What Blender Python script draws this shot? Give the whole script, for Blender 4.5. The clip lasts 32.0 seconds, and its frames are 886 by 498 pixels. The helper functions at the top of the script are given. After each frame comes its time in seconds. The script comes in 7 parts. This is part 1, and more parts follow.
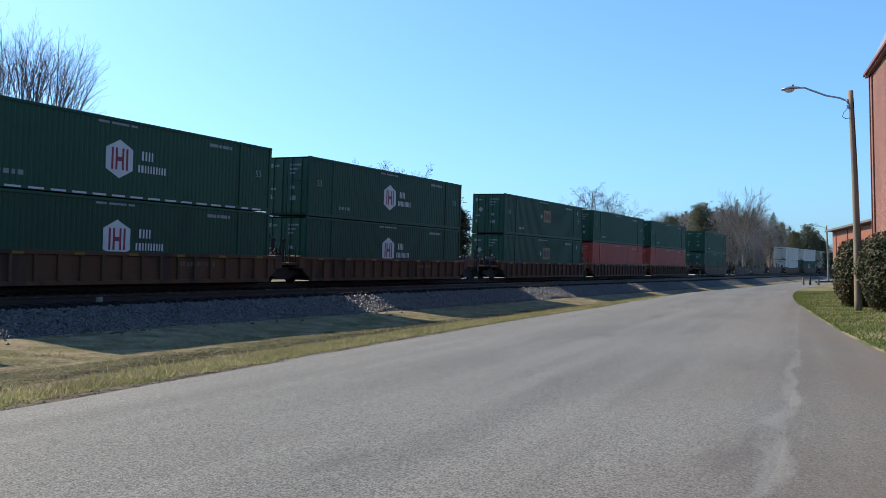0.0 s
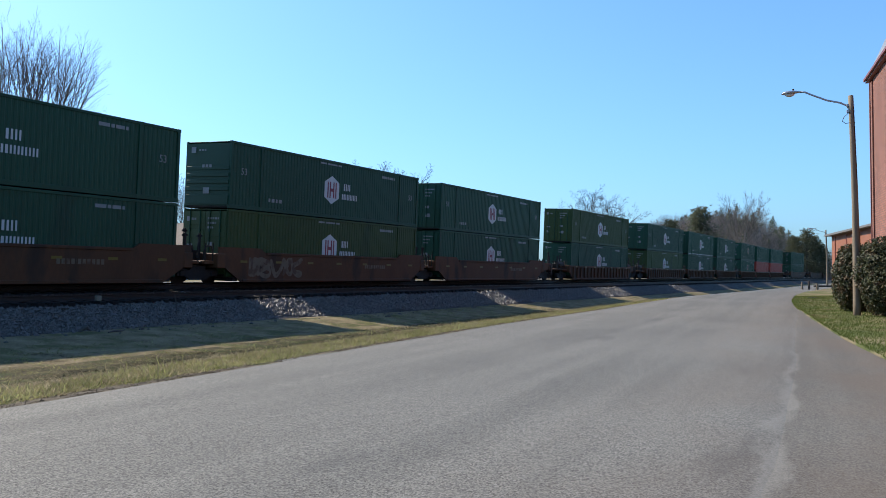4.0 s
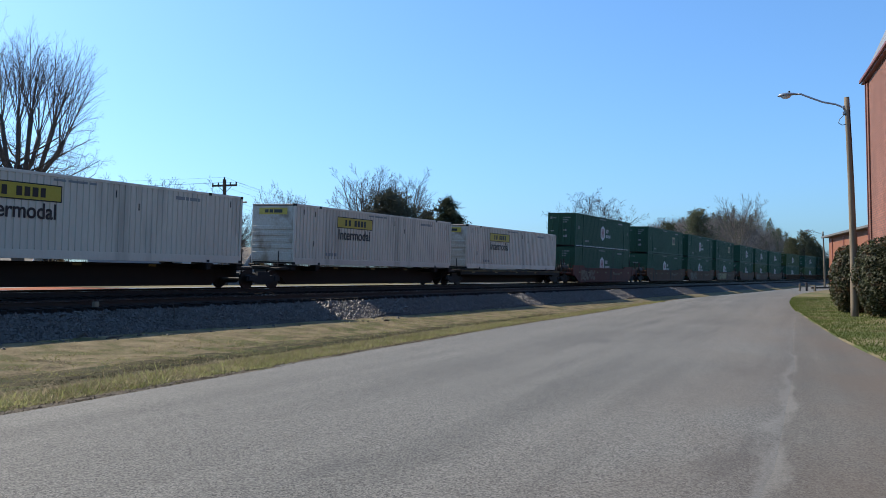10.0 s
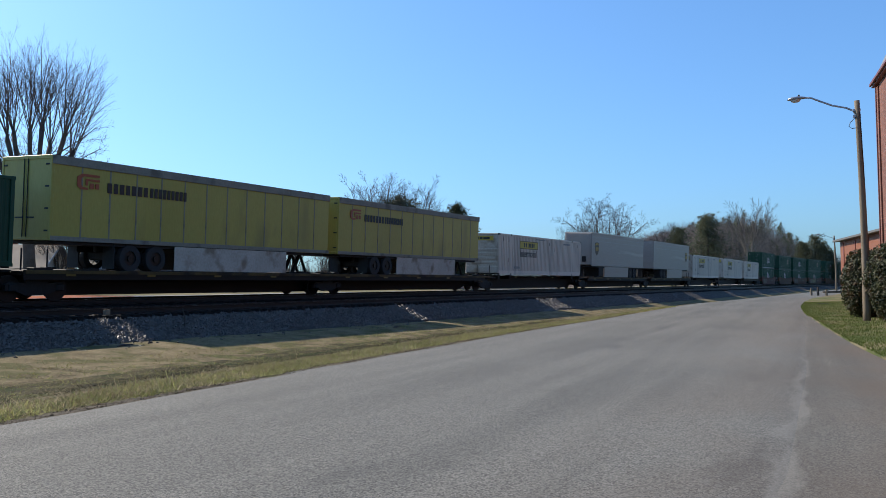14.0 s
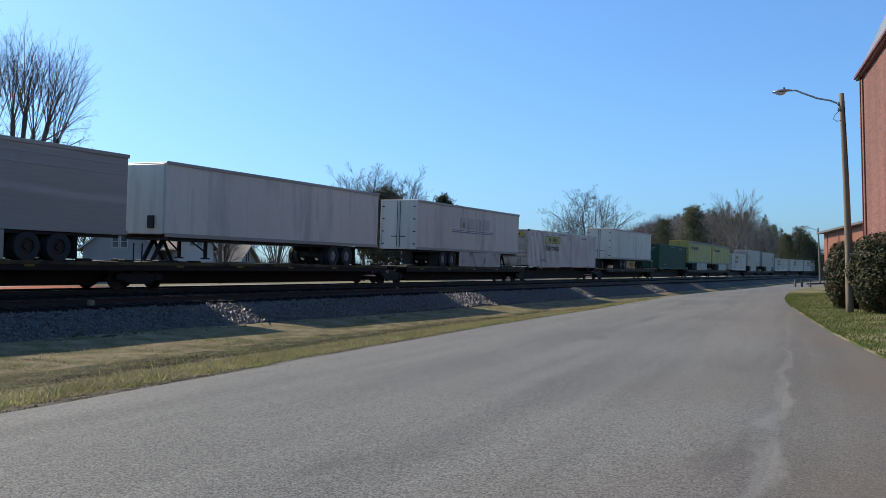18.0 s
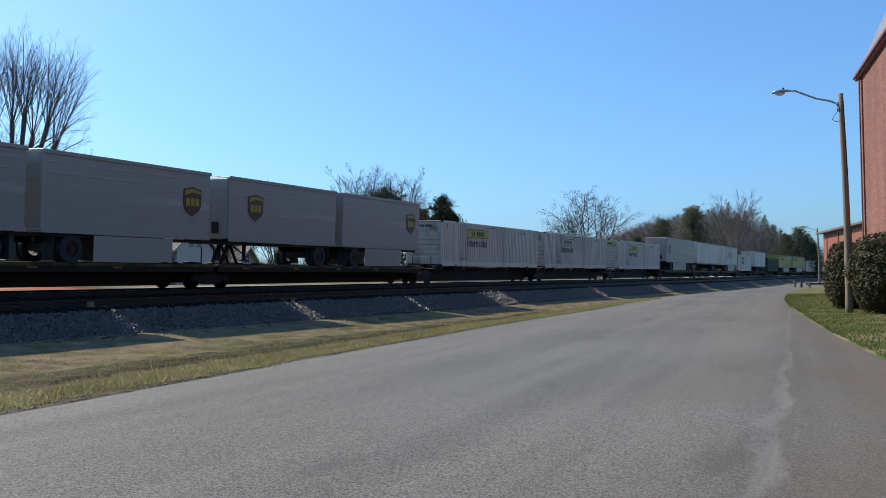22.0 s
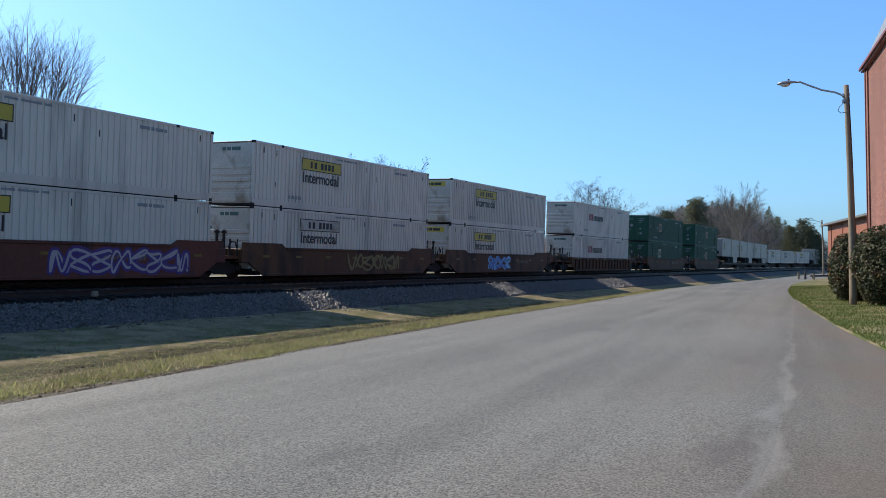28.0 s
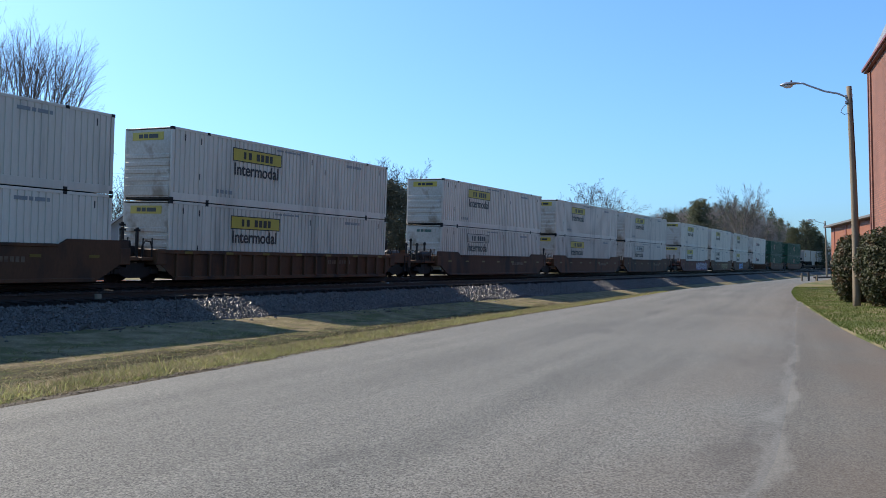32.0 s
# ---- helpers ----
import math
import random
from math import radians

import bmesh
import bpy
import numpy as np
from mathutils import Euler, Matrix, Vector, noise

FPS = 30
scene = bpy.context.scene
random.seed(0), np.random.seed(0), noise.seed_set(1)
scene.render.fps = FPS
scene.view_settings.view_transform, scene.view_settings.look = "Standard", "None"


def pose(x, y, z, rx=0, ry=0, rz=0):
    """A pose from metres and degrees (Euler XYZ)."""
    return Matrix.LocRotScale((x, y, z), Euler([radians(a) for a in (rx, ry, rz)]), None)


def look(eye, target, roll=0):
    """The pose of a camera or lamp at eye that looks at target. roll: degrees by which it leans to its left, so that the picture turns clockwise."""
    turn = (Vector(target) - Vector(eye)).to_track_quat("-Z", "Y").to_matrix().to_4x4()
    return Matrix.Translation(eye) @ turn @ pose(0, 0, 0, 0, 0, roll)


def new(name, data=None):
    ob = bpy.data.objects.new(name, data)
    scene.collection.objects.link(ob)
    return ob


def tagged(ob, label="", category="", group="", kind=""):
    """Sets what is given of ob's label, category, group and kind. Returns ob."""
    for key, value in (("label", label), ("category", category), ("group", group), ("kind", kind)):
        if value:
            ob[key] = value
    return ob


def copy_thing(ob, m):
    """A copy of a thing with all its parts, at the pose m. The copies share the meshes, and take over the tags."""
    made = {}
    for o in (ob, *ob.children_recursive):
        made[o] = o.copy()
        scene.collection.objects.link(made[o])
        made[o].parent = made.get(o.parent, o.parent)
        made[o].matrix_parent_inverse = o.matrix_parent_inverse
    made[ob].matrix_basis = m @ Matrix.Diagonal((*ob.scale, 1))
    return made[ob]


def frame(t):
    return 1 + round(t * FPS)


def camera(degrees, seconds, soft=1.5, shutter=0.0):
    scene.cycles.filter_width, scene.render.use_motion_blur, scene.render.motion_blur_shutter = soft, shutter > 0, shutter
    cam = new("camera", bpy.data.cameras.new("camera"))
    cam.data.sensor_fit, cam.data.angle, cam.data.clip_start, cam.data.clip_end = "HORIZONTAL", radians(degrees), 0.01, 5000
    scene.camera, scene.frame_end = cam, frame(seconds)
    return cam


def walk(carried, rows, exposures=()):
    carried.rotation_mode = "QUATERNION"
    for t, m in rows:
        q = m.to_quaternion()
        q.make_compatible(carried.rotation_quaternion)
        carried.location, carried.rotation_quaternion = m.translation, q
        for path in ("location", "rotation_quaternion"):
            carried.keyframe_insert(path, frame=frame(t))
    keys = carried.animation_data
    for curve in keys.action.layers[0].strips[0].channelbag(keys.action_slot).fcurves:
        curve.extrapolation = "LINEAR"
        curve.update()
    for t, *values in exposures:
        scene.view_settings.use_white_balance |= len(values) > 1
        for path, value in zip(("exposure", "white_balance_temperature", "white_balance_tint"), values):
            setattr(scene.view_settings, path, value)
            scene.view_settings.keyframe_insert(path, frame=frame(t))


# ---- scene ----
# ---------------------------------------------------------------- camera
EYE = 1.6
cam = camera(53.94, 32.0, soft=0.85)
# rows: seconds, turn to the left, tilt up, lean to the left (degrees); held by hand at the road's edge
def held(yaw, tilt, lean):
    a, b = radians(yaw), radians(tilt)
    way = Vector((-math.sin(a) * math.cos(b), math.cos(a) * math.cos(b), math.sin(b)))
    return look((0, 0, EYE), Vector((0, 0, EYE)) + way * 10, lean)


walk(cam, [(t, held(y, p, r)) for t, y, p, r in (
    (0, -0.00, 1.71, -0.43), (0.5, 0.11, 1.61, -0.13), (1, 0.05, 1.37, -0.43), (1.5, -0.01, 1.14, -0.13), (2, 0.02, 1.20, -0.43),
    (2.5, 0.11, 1.36, -0.23), (4.5, -0.05, 1.85, 0.07), (5, 0.30, 1.84, -0.23), (5.5, 0.31, 1.75, -0.43), (6, -0.10, 1.86, -0.23),
    (6.5, -0.48, 1.73, -0.33), (7, -0.41, 1.84, -0.33), (7.5, -0.31, 1.90, -0.33), (8, -0.07, 1.99, -0.23), (8.5, 0.14, 2.02, -0.43),
    (9, -0.11, 2.14, -0.43), (9.5, -0.26, 2.09, -0.33), (10, -0.20, 2.06, -0.33), (10.5, -0.06, 2.09, -0.33), (11, 0.03, 2.12, -0.23),
    (11.5, 0.21, 2.14, -0.33), (12, 0.42, 2.27, -0.13), (12.5, 0.61, 2.37, -0.33), (13, 0.77, 2.43, -0.33), (13.5, 0.60, 2.55, -0.43),
    (14, 0.42, 2.48, -0.63), (14.5, 0.32, 2.35, -0.53), (16.5, 0.01, 1.96, -0.63), (17, -0.22, 1.98, -0.43), (17.5, -0.31, 1.83, -0.63),
    (18, -0.47, 1.88, -0.53), (18.5, -0.37, 1.92, -0.63), (19, -0.43, 1.98, -0.63), (19.5, -0.48, 2.03, -0.73), (20, -0.73, 2.18, -0.73),
    (20.5, -0.78, 2.14, -0.63), (21, -0.70, 2.14, -0.63), (21.5, -0.61, 2.05, -0.53), (22, -0.50, 1.94, -0.63), (22.5, -0.65, 1.91, -0.73),
    (23, -0.74, 1.91, -0.73), (23.5, -0.75, 1.85, -0.73), (24, -0.62, 1.84, -0.63), (24.5, -0.66, 1.80, -0.33), (25, -0.84, 1.78, -0.13),
    (25.5, -0.95, 1.71, -0.33), (27.5, -0.48, 1.68, -0.43), (28, -0.26, 1.33, -0.43), (28.5, -0.21, 1.26, -0.33), (29, -0.17, 1.34, -0.43),
    (29.5, -0.03, 1.42, -0.53), (30, -0.28, 1.49, -0.53), (30.5, -0.30, 1.61, -0.53), (31, -0.11, 1.71, -0.48), (31.5, 0.06, 1.56, -0.48),
    (32, -0.08, 1.47, -0.53),
)], exposures=((0, 0.70), (6, 0.70), (8, 0.69), (9, 0.56), (11, 0.46), (14, 0.40), (20, 0.38), (23, 0.40), (25, 0.50), (27.5, 0.58), (29, 0.62), (32, 0.64)))

# ---------------------------------------------------------------- sky, sun, exposure
SUN_AZ = Vector((-0.84, 0.545, 0)).normalized()      # towards the sun, on the ground
SUN_EL = radians(39)
sun_way = Vector((SUN_AZ.x * math.cos(SUN_EL), SUN_AZ.y * math.cos(SUN_EL), math.sin(SUN_EL)))
world = bpy.data.worlds.new("sky")
scene.world = world
world.use_nodes = True
wn = world.node_tree.nodes
sky = wn.new("ShaderNodeTexSky")
sky.sky_type, sky.sun_disc = "NISHITA", False
sky.sun_elevation, sky.sun_rotation = SUN_EL, math.atan2(SUN_AZ.x, SUN_AZ.y)
sky.air_density, sky.dust_density, sky.ozone_density, sky.altitude = 1.0, 1.5, 3.0, 0
flat = wn.new("ShaderNodeGamma")
flat.inputs["Gamma"].default_value = 0.85
world.node_tree.links.new(sky.outputs[0], flat.inputs["Color"])
tint = wn.new("ShaderNodeMix")
tint.data_type, tint.blend_type = "RGBA", "MULTIPLY"
tint.inputs[0].default_value, tint.inputs[7].default_value = 1.0, (0.635, 1.02, 1.44, 1)
world.node_tree.links.new(flat.outputs[0], tint.inputs[6])
world.node_tree.links.new(tint.outputs[2], wn["Background"].inputs[0])
wn["Background"].inputs[1].default_value = 0.133
sun = new("sun", bpy.data.lights.new("sun", "SUN"))
sun.data.energy, sun.data.angle, sun.data.color = 5.0, radians(0.53), (1.0, 0.89, 0.75)
sun.matrix_world = look((0, 0, 60), Vector((0, 0, 60)) - sun_way)

# ---------------------------------------------------------------- materials


def mat(name, dark, light, rough=0.7, metal=0.0, scale=6.0, fine=60.0, bump=0.15, spec=0.5, spots=None, spot_scale=1.5,
        spot_at=0.6, depth=0.01, stretch=(1, 1, 1), random_value=0.0, crisp=0.18):
    """A surface with broad mottling and fine grain between two colours, relief, and stains or streaks of a third
    colour.
    """
    m = bpy.data.materials.new(name)
    m.use_nodes = True
    nt = m.node_tree
    n, link = nt.nodes, nt.links.new
    b = n["Principled BSDF"]
    co = n.new("ShaderNodeTexCoord")
    mp = n.new("ShaderNodeMapping")
    mp.inputs["Scale"].default_value = stretch
    link(co.outputs["Object"], mp.inputs[0])

    def noise_node(sc, detail=5):
        t = n.new("ShaderNodeTexNoise")
        t.inputs["Scale"].default_value, t.inputs["Detail"].default_value = sc, detail
        link(mp.outputs[0], t.inputs["Vector"])
        return t

    big, small = noise_node(scale), noise_node(fine, 3)
    mixv = n.new("ShaderNodeMix")
    mixv.inputs[0].default_value = 0.45
    link(big.outputs[0], mixv.inputs[2]), link(small.outputs[0], mixv.inputs[3])
    ramp = n.new("ShaderNodeValToRGB")
    ramp.color_ramp.elements[0].position, ramp.color_ramp.elements[1].position = 0.5 - crisp, 0.5 + crisp
    ramp.color_ramp.elements[0].color, ramp.color_ramp.elements[1].color = (*dark, 1), (*light, 1)
    link(mixv.outputs[0], ramp.inputs[0])
    out = ramp.outputs[0]
    if spots:
        st = noise_node(spot_scale, 8)
        r2 = n.new("ShaderNodeValToRGB")
        r2.color_ramp.elements[0].position, r2.color_ramp.elements[1].position = spot_at, spot_at + 0.12
        link(st.outputs[0], r2.inputs[0])
        mx = n.new("ShaderNodeMix")
        mx.data_type = "RGBA"
        link(r2.outputs[0], mx.inputs[0]), link(out, mx.inputs[6])
        mx.inputs[7].default_value = (*spots, 1)
        out = mx.outputs[2]
    if random_value:
        oi = n.new("ShaderNodeObjectInfo")
        mr = n.new("ShaderNodeMapRange")
        mr.inputs[3].default_value, mr.inputs[4].default_value = 1 - random_value, 1 + random_value
        hs = n.new("ShaderNodeHueSaturation")
        link(oi.outputs["Random"], mr.inputs[0]), link(mr.outputs[0], hs.inputs["Value"]), link(out, hs.inputs["Color"])
        out = hs.outputs[0]
    link(out, b.inputs["Base Color"])
    b.inputs["Roughness"].default_value, b.inputs["Metallic"].default_value = rough, metal
    b.inputs["Specular IOR Level"].default_value = spec
    if bump:
        bp = n.new("ShaderNodeBump")
        bp.inputs["Strength"].default_value, bp.inputs["Distance"].default_value = bump, depth
        link(small.outputs[0], bp.inputs["Height"]), link(bp.outputs[0], b.inputs["Normal"])
    return m


def grey(v, d=0.15):
    return (v * (1 - d),) * 3, (v * (1 + d),) * 3


M = {}


def paving(name, dark, light, patch, dust, wear, grit=1.0):
    """Old asphalt, mapped in metres along the road (u) and across from its joint with the apron (v):
    pale and dark aggregate, streaks along the lanes, oil smears, brown dust by the joint, and the pale crumbled joint itself."""
    m = bpy.data.materials.new(name)
    m.use_nodes = True
    n, link = m.node_tree.nodes, m.node_tree.links.new
    b = n["Principled BSDF"]
    uv = n.new("ShaderNodeUVMap")
    uv.uv_map = "way"
    axes = n.new("ShaderNodeSeparateXYZ")
    link(uv.outputs[0], axes.inputs[0])
    u, v = axes.outputs[0], axes.outputs[1]

    def tex(kind, sc, scale, detail=4):
        mp = n.new("ShaderNodeMapping")
        mp.inputs["Scale"].default_value = (*scale, 1)
        link(uv.outputs[0], mp.inputs[0])
        t = n.new(kind)
        t.inputs["Scale"].default_value = sc
        if kind == "ShaderNodeTexNoise":
            t.inputs["Detail"].default_value = detail
        link(mp.outputs[0], t.inputs["Vector"])
        return t

    def sums(op, a, c):
        q = n.new("ShaderNodeMath")
        q.operation = op
        for i, w in enumerate((a, c)):
            if isinstance(w, (int, float)):
                q.inputs[i].default_value = w
            else:
                link(w, q.inputs[i])
        return q.outputs[0]

    def span(w, a0, a1, b0, b1):
        q = n.new("ShaderNodeMapRange")
        q.interpolation_type = "SMOOTHSTEP"
        for i, k in enumerate((a0, a1, b0, b1)):
            q.inputs[i + 1].default_value = k
        link(w, q.inputs[0])
        return q.outputs[0]

    def blend(fac, a, colour):
        q = n.new("ShaderNodeMix")
        q.data_type = "RGBA"
        link(fac, q.inputs[0]), link(a, q.inputs[6])
        q.inputs[7].default_value = (*colour, 1)
        return q.outputs[2]

    stones = tex("ShaderNodeTexVoronoi", 75, (1, 1))
    grain = tex("ShaderNodeTexNoise", 34, (1, 1), 6)
    sep = n.new("ShaderNodeSeparateColor")
    link(stones.outputs["Color"], sep.inputs[0])
    mixa = n.new("ShaderNodeMix")
    mixa.inputs[0].default_value = 0.5
    link(sep.outputs[0], mixa.inputs[2]), link(grain.outputs[0], mixa.inputs[3])
    ramp = n.new("ShaderNodeValToRGB")
    ramp.color_ramp.elements[0].position, ramp.color_ramp.elements[1].position = 0.22, 0.80
    ramp.color_ramp.elements[0].color, ramp.color_ramp.elements[1].color = (*dark, 1), (*light, 1)
    link(mixa.outputs[0], ramp.inputs[0])
    # streaks along the way, broad lanes, blotches
    streak = tex("ShaderNodeTexNoise", 1.0, (0.05, 1.7), 5)
    lane = tex("ShaderNodeTexNoise", 1.0, (0.008, 0.5), 2)
    blotch = tex("ShaderNodeTexNoise", 0.24, (0.6, 1), 7)
    val = sums("ADD", sums("ADD", streak.outputs[0], lane.outputs[0]), blotch.outputs[0])
    value = span(val, 1.15, 1.85, 1 - patch, 1 + patch)
    hs = n.new("ShaderNodeHueSaturation")
    link(value, hs.inputs["Value"]), link(ramp.outputs[0], hs.inputs["Color"])
    out = hs.outputs[0]
    # oil and tyre smears
    smear = tex("ShaderNodeTexNoise", 0.5, (0.35, 1.6), 6)
    out = blend(sums("MULTIPLY", span(smear.outputs[0], 0.62, 0.74, 0, 1), 0.4), out, (0.035, 0.034, 0.032))
    # brown dust washed over the right side and the apron
    wash = tex("ShaderNodeTexNoise", 0.45, (0.5, 1), 6)
    side = span(v, *dust, 0, 1)
    out = blend(sums("MULTIPLY", side, span(wash.outputs[0], 0.32, 0.62, 0.0, wear)), out, (0.105, 0.078, 0.055))
    # the pale crumbled joint
    wobble = tex("ShaderNodeTexNoise", 0.55, (1, 0.02), 3)
    ragged = tex("ShaderNodeTexNoise", 3.4, (0.2, 1), 10)
    off = sums("ABSOLUTE", sums("ADD", v, sums("MULTIPLY", sums("SUBTRACT", wobble.outputs[0], 0.5), 0.5)), 0)
    wide = sums("MULTIPLY", sums("SUBTRACT", ragged.outputs[0], 0.34), span(u, 8, 24, 0.75, 0.2))
    out = blend(sums("MULTIPLY", span(sums("SUBTRACT", wide, off), -0.06, 0.12, 0, 1), 0.36), out, (0.235, 0.225, 0.195))
    link(out, b.inputs["Base Color"])
    b.inputs["Roughness"].default_value, b.inputs["Specular IOR Level"].default_value = 0.85, 0.3
    bp = n.new("ShaderNodeBump")
    bp.inputs["Strength"].default_value, bp.inputs["Distance"].default_value = 0.4 * grit, 0.006
    link(mixa.outputs[0], bp.inputs["Height"]), link(bp.outputs[0], b.inputs["Normal"])
    return m


M["asphalt"] = paving("asphalt", (0.0315, 0.0300, 0.0258), (0.2010, 0.1920, 0.1640), 0.17, (-3.2, 0.4), 0.35)
M["apron"] = paving("old_asphalt", (0.0369, 0.0342, 0.0288), (0.1755, 0.1638, 0.1368), 0.2, (-0.8, 1.6), 0.75)
M["grass"] = mat("winter_grass", (0.0495, 0.0396, 0.0198), (0.2250, 0.1800, 0.1062), 0.95, 0, 1.6, 16, 0.9, 0.1, (0.0675, 0.0720, 0.0270), 1.1, 0.5, 0.05, crisp=0.13)
M["ditch"] = mat("damp_ditch_grass", (0.0221, 0.0187, 0.0110), (0.0978, 0.0833, 0.0408), 0.95, 0, 2.5, 18, 0.9, 0.1, (0.0382, 0.0467, 0.0170), 1.2, 0.5, 0.05, crisp=0.14)
M["fringe"] = mat("gritty_road_edge", (0.065, 0.052, 0.036), (0.20, 0.165, 0.12), 0.95, 0, 4, 45, 0.9, 0.1, (0.055, 0.042, 0.026), 3.0, 0.52, 0.03)
M["lawn"] = mat("green_lawn", (0.040, 0.056, 0.016), (0.110, 0.118, 0.042), 0.95, 0, 0.9, 18, 0.8, 0.1, (0.165, 0.138, 0.078), 0.35, 0.47, 0.03)
M["dirt"] = mat("bare_tan_dirt", (0.0943, 0.0747, 0.0401), (0.2380, 0.1908, 0.1109), 0.95, 0, 1.4, 18, 0.8, 0.1, (0.0898, 0.0855, 0.0361), 0.9, 0.49, 0.04, crisp=0.15)
M["ballast"] = mat("ballast", (0.0259, 0.0228, 0.0206), (0.0864, 0.0762, 0.0661), 0.9, 0, 3, 22, 1.0, 0.25, (0.0259, 0.0213, 0.0174), 0.7, 0.58, 0.06)
M["stone"] = mat("crushed_stone", (0.0324, 0.0275, 0.0239), (0.1099, 0.0932, 0.0783), 0.5, 0, 4, 30, 0.4, 0.5)
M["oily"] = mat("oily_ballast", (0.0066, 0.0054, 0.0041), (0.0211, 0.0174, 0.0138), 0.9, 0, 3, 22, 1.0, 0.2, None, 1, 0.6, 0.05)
M["tie"] = mat("creosoted_wood", (0.0060, 0.0050, 0.0045), (0.0170, 0.0140, 0.0125), 0.85, 0, 4, 40, 0.5, 0.2, stretch=(1, 6, 1))
M["rail"] = mat("rail_steel", (0.0135, 0.0095, 0.0076), (0.0270, 0.0189, 0.0149), 0.6, 0.4, 5, 60)
M["rail_top"] = mat("polished_rail", (0.35, 0.34, 0.33), (0.5, 0.49, 0.48), 0.28, 1.0, 5, 80, 0.05)
M["clay"] = mat("red_clay", (0.2100, 0.0630, 0.0315), (0.3500, 0.1190, 0.0560), 0.95, 0, 1.2, 20, 0.6, 0.1)
M["gravel"] = mat("pale_gravel", (0.2080, 0.1920, 0.1680), (0.3360, 0.3200, 0.2880), 0.95, 0, 1, 25, 0.7, 0.1)
M["field"] = mat("dormant_field", (0.1200, 0.1000, 0.0480), (0.2080, 0.1760, 0.0960), 0.95, 0, 0.15, 4, 0.5, 0.1, (0.0800, 0.0800, 0.0280), 0.06, 0.5)
M["leaf_litter"] = mat("leaf_litter", (0.10, 0.076, 0.052), (0.20, 0.158, 0.112), 0.95, 0, 0.1, 3, 0.6, 0.1)
M["green"] = mat("green_container_paint", (0.0069, 0.0413, 0.0213), (0.0100, 0.0575, 0.0300), 0.55, 0, 0.35, 14, 0.06, 0.3, (0.0094, 0.0350, 0.0200), 0.5, 0.62, 0.01, (1, 1, 0.25), 0.14)
M["olive"] = mat("faded_green_paint", (0.0230, 0.0450, 0.0090), (0.0320, 0.0590, 0.0130), 0.55, 0, 0.35, 14, 0.06, 0.3, (0.0143, 0.0337, 0.0112), 0.5, 0.62, 0.01, (1, 1, 0.25), 0.1)
M["white"] = mat("white_container_paint", (0.5082, 0.4387, 0.3592), (0.5959, 0.5143, 0.4211), 0.5, 0, 0.35, 14, 0.06, 0.4, (0.3900, 0.3400, 0.2800), 0.9, 0.56, 0.01, (1, 1, 0.16), 0.09)
M["dirty_white"] = mat("grimy_white_paint", (0.3296, 0.2949, 0.2394), (0.4944, 0.4501, 0.3872), 0.6, 0, 0.8, 10, 0.08, 0.3, (0.2225, 0.1785, 0.1267), 1.0, 0.55)
M["red"] = mat("red_container_paint", (0.2880, 0.0280, 0.0176), (0.3680, 0.0440, 0.0280), 0.5, 0, 0.35, 14, 0.06, 0.4, (0.2240, 0.0320, 0.0240), 0.5, 0.6, 0.01, (1, 1, 0.25))
# pale lengthwise streaks: dirt, and highlights along the side put into the colour
M["silver"] = mat("grey_trailer_paint", (0.2439, 0.2128, 0.1844), (0.3048, 0.2659, 0.2282), 0.42, 0.0, 0.3, 12, 0.05, 0.5, (0.3898, 0.3402, 0.2924), 0.7, 0.58, 0.01, (0.1, 1, 1.4), 0.06)
M["yellow"] = mat("yellow_trailer_paint", (0.3144, 0.2543, 0.0508), (0.3930, 0.3222, 0.0721), 0.5, 0, 0.4, 14, 0.05, 0.4, (0.2445, 0.1992, 0.0593), 0.5, 0.6, 0.01, (1, 1, 0.3))
# rub strip colour, paler than the trailer to paint in a reflected stripe
M["rub_gleam"] = mat("trailer_rub_gleam", (0.27, 0.25, 0.23), (0.34, 0.315, 0.285), 0.45, 0, 0.5, 14, 0.03, 0.5)
M["faded_joint"] = mat("grimy_trailer_rail", (0.16, 0.15, 0.12), (0.24, 0.225, 0.18), 0.6, 0, 1.0, 14, 0.05, 0.3, (0.11, 0.10, 0.08), 1.2, 0.55)
M["yellow_sign"] = mat("yellow_sign", (0.3612, 0.2746, 0.0217), (0.4480, 0.3396, 0.0433), 0.5, 0, 2, 20, 0.03)
M["black_paint"] = mat("black_lettering", (0.0042, 0.0049, 0.0070), (0.0084, 0.0098, 0.0126), 0.5, 0, 3, 30, 0.03)
M["dark_green_paint"] = mat("dark_green_lettering", (0.02, 0.06, 0.045), (0.03, 0.085, 0.065), 0.5, 0, 3, 30, 0.03)
M["white_paint"] = mat("white_lettering", (0.3960, 0.3960, 0.3960), (0.5184, 0.5184, 0.5184), 0.5, 0, 3, 30, 0.03)
M["grey_paint"] = mat("faded_lettering", (0.1500, 0.1575, 0.1575), (0.2400, 0.2475, 0.2475), 0.6, 0, 3, 30, 0.03)
M["faded_blue"] = mat("faded_blue_stripe", (0.10, 0.13, 0.22), (0.16, 0.19, 0.28), 0.6, 0, 3, 30, 0.03)
M["red_emblem"] = mat("orange_red_emblem", (0.26, 0.05, 0.02), (0.34, 0.08, 0.03), 0.5, 0, 3, 30, 0.03)
M["maroon"] = mat("maroon_emblem", (0.16, 0.012, 0.025), (0.22, 0.02, 0.035), 0.5, 0, 3, 30, 0.03)
M["brown_shield"] = mat("brown_emblem", (0.045, 0.022, 0.010), (0.07, 0.034, 0.016), 0.45, 0, 3, 30, 0.03)
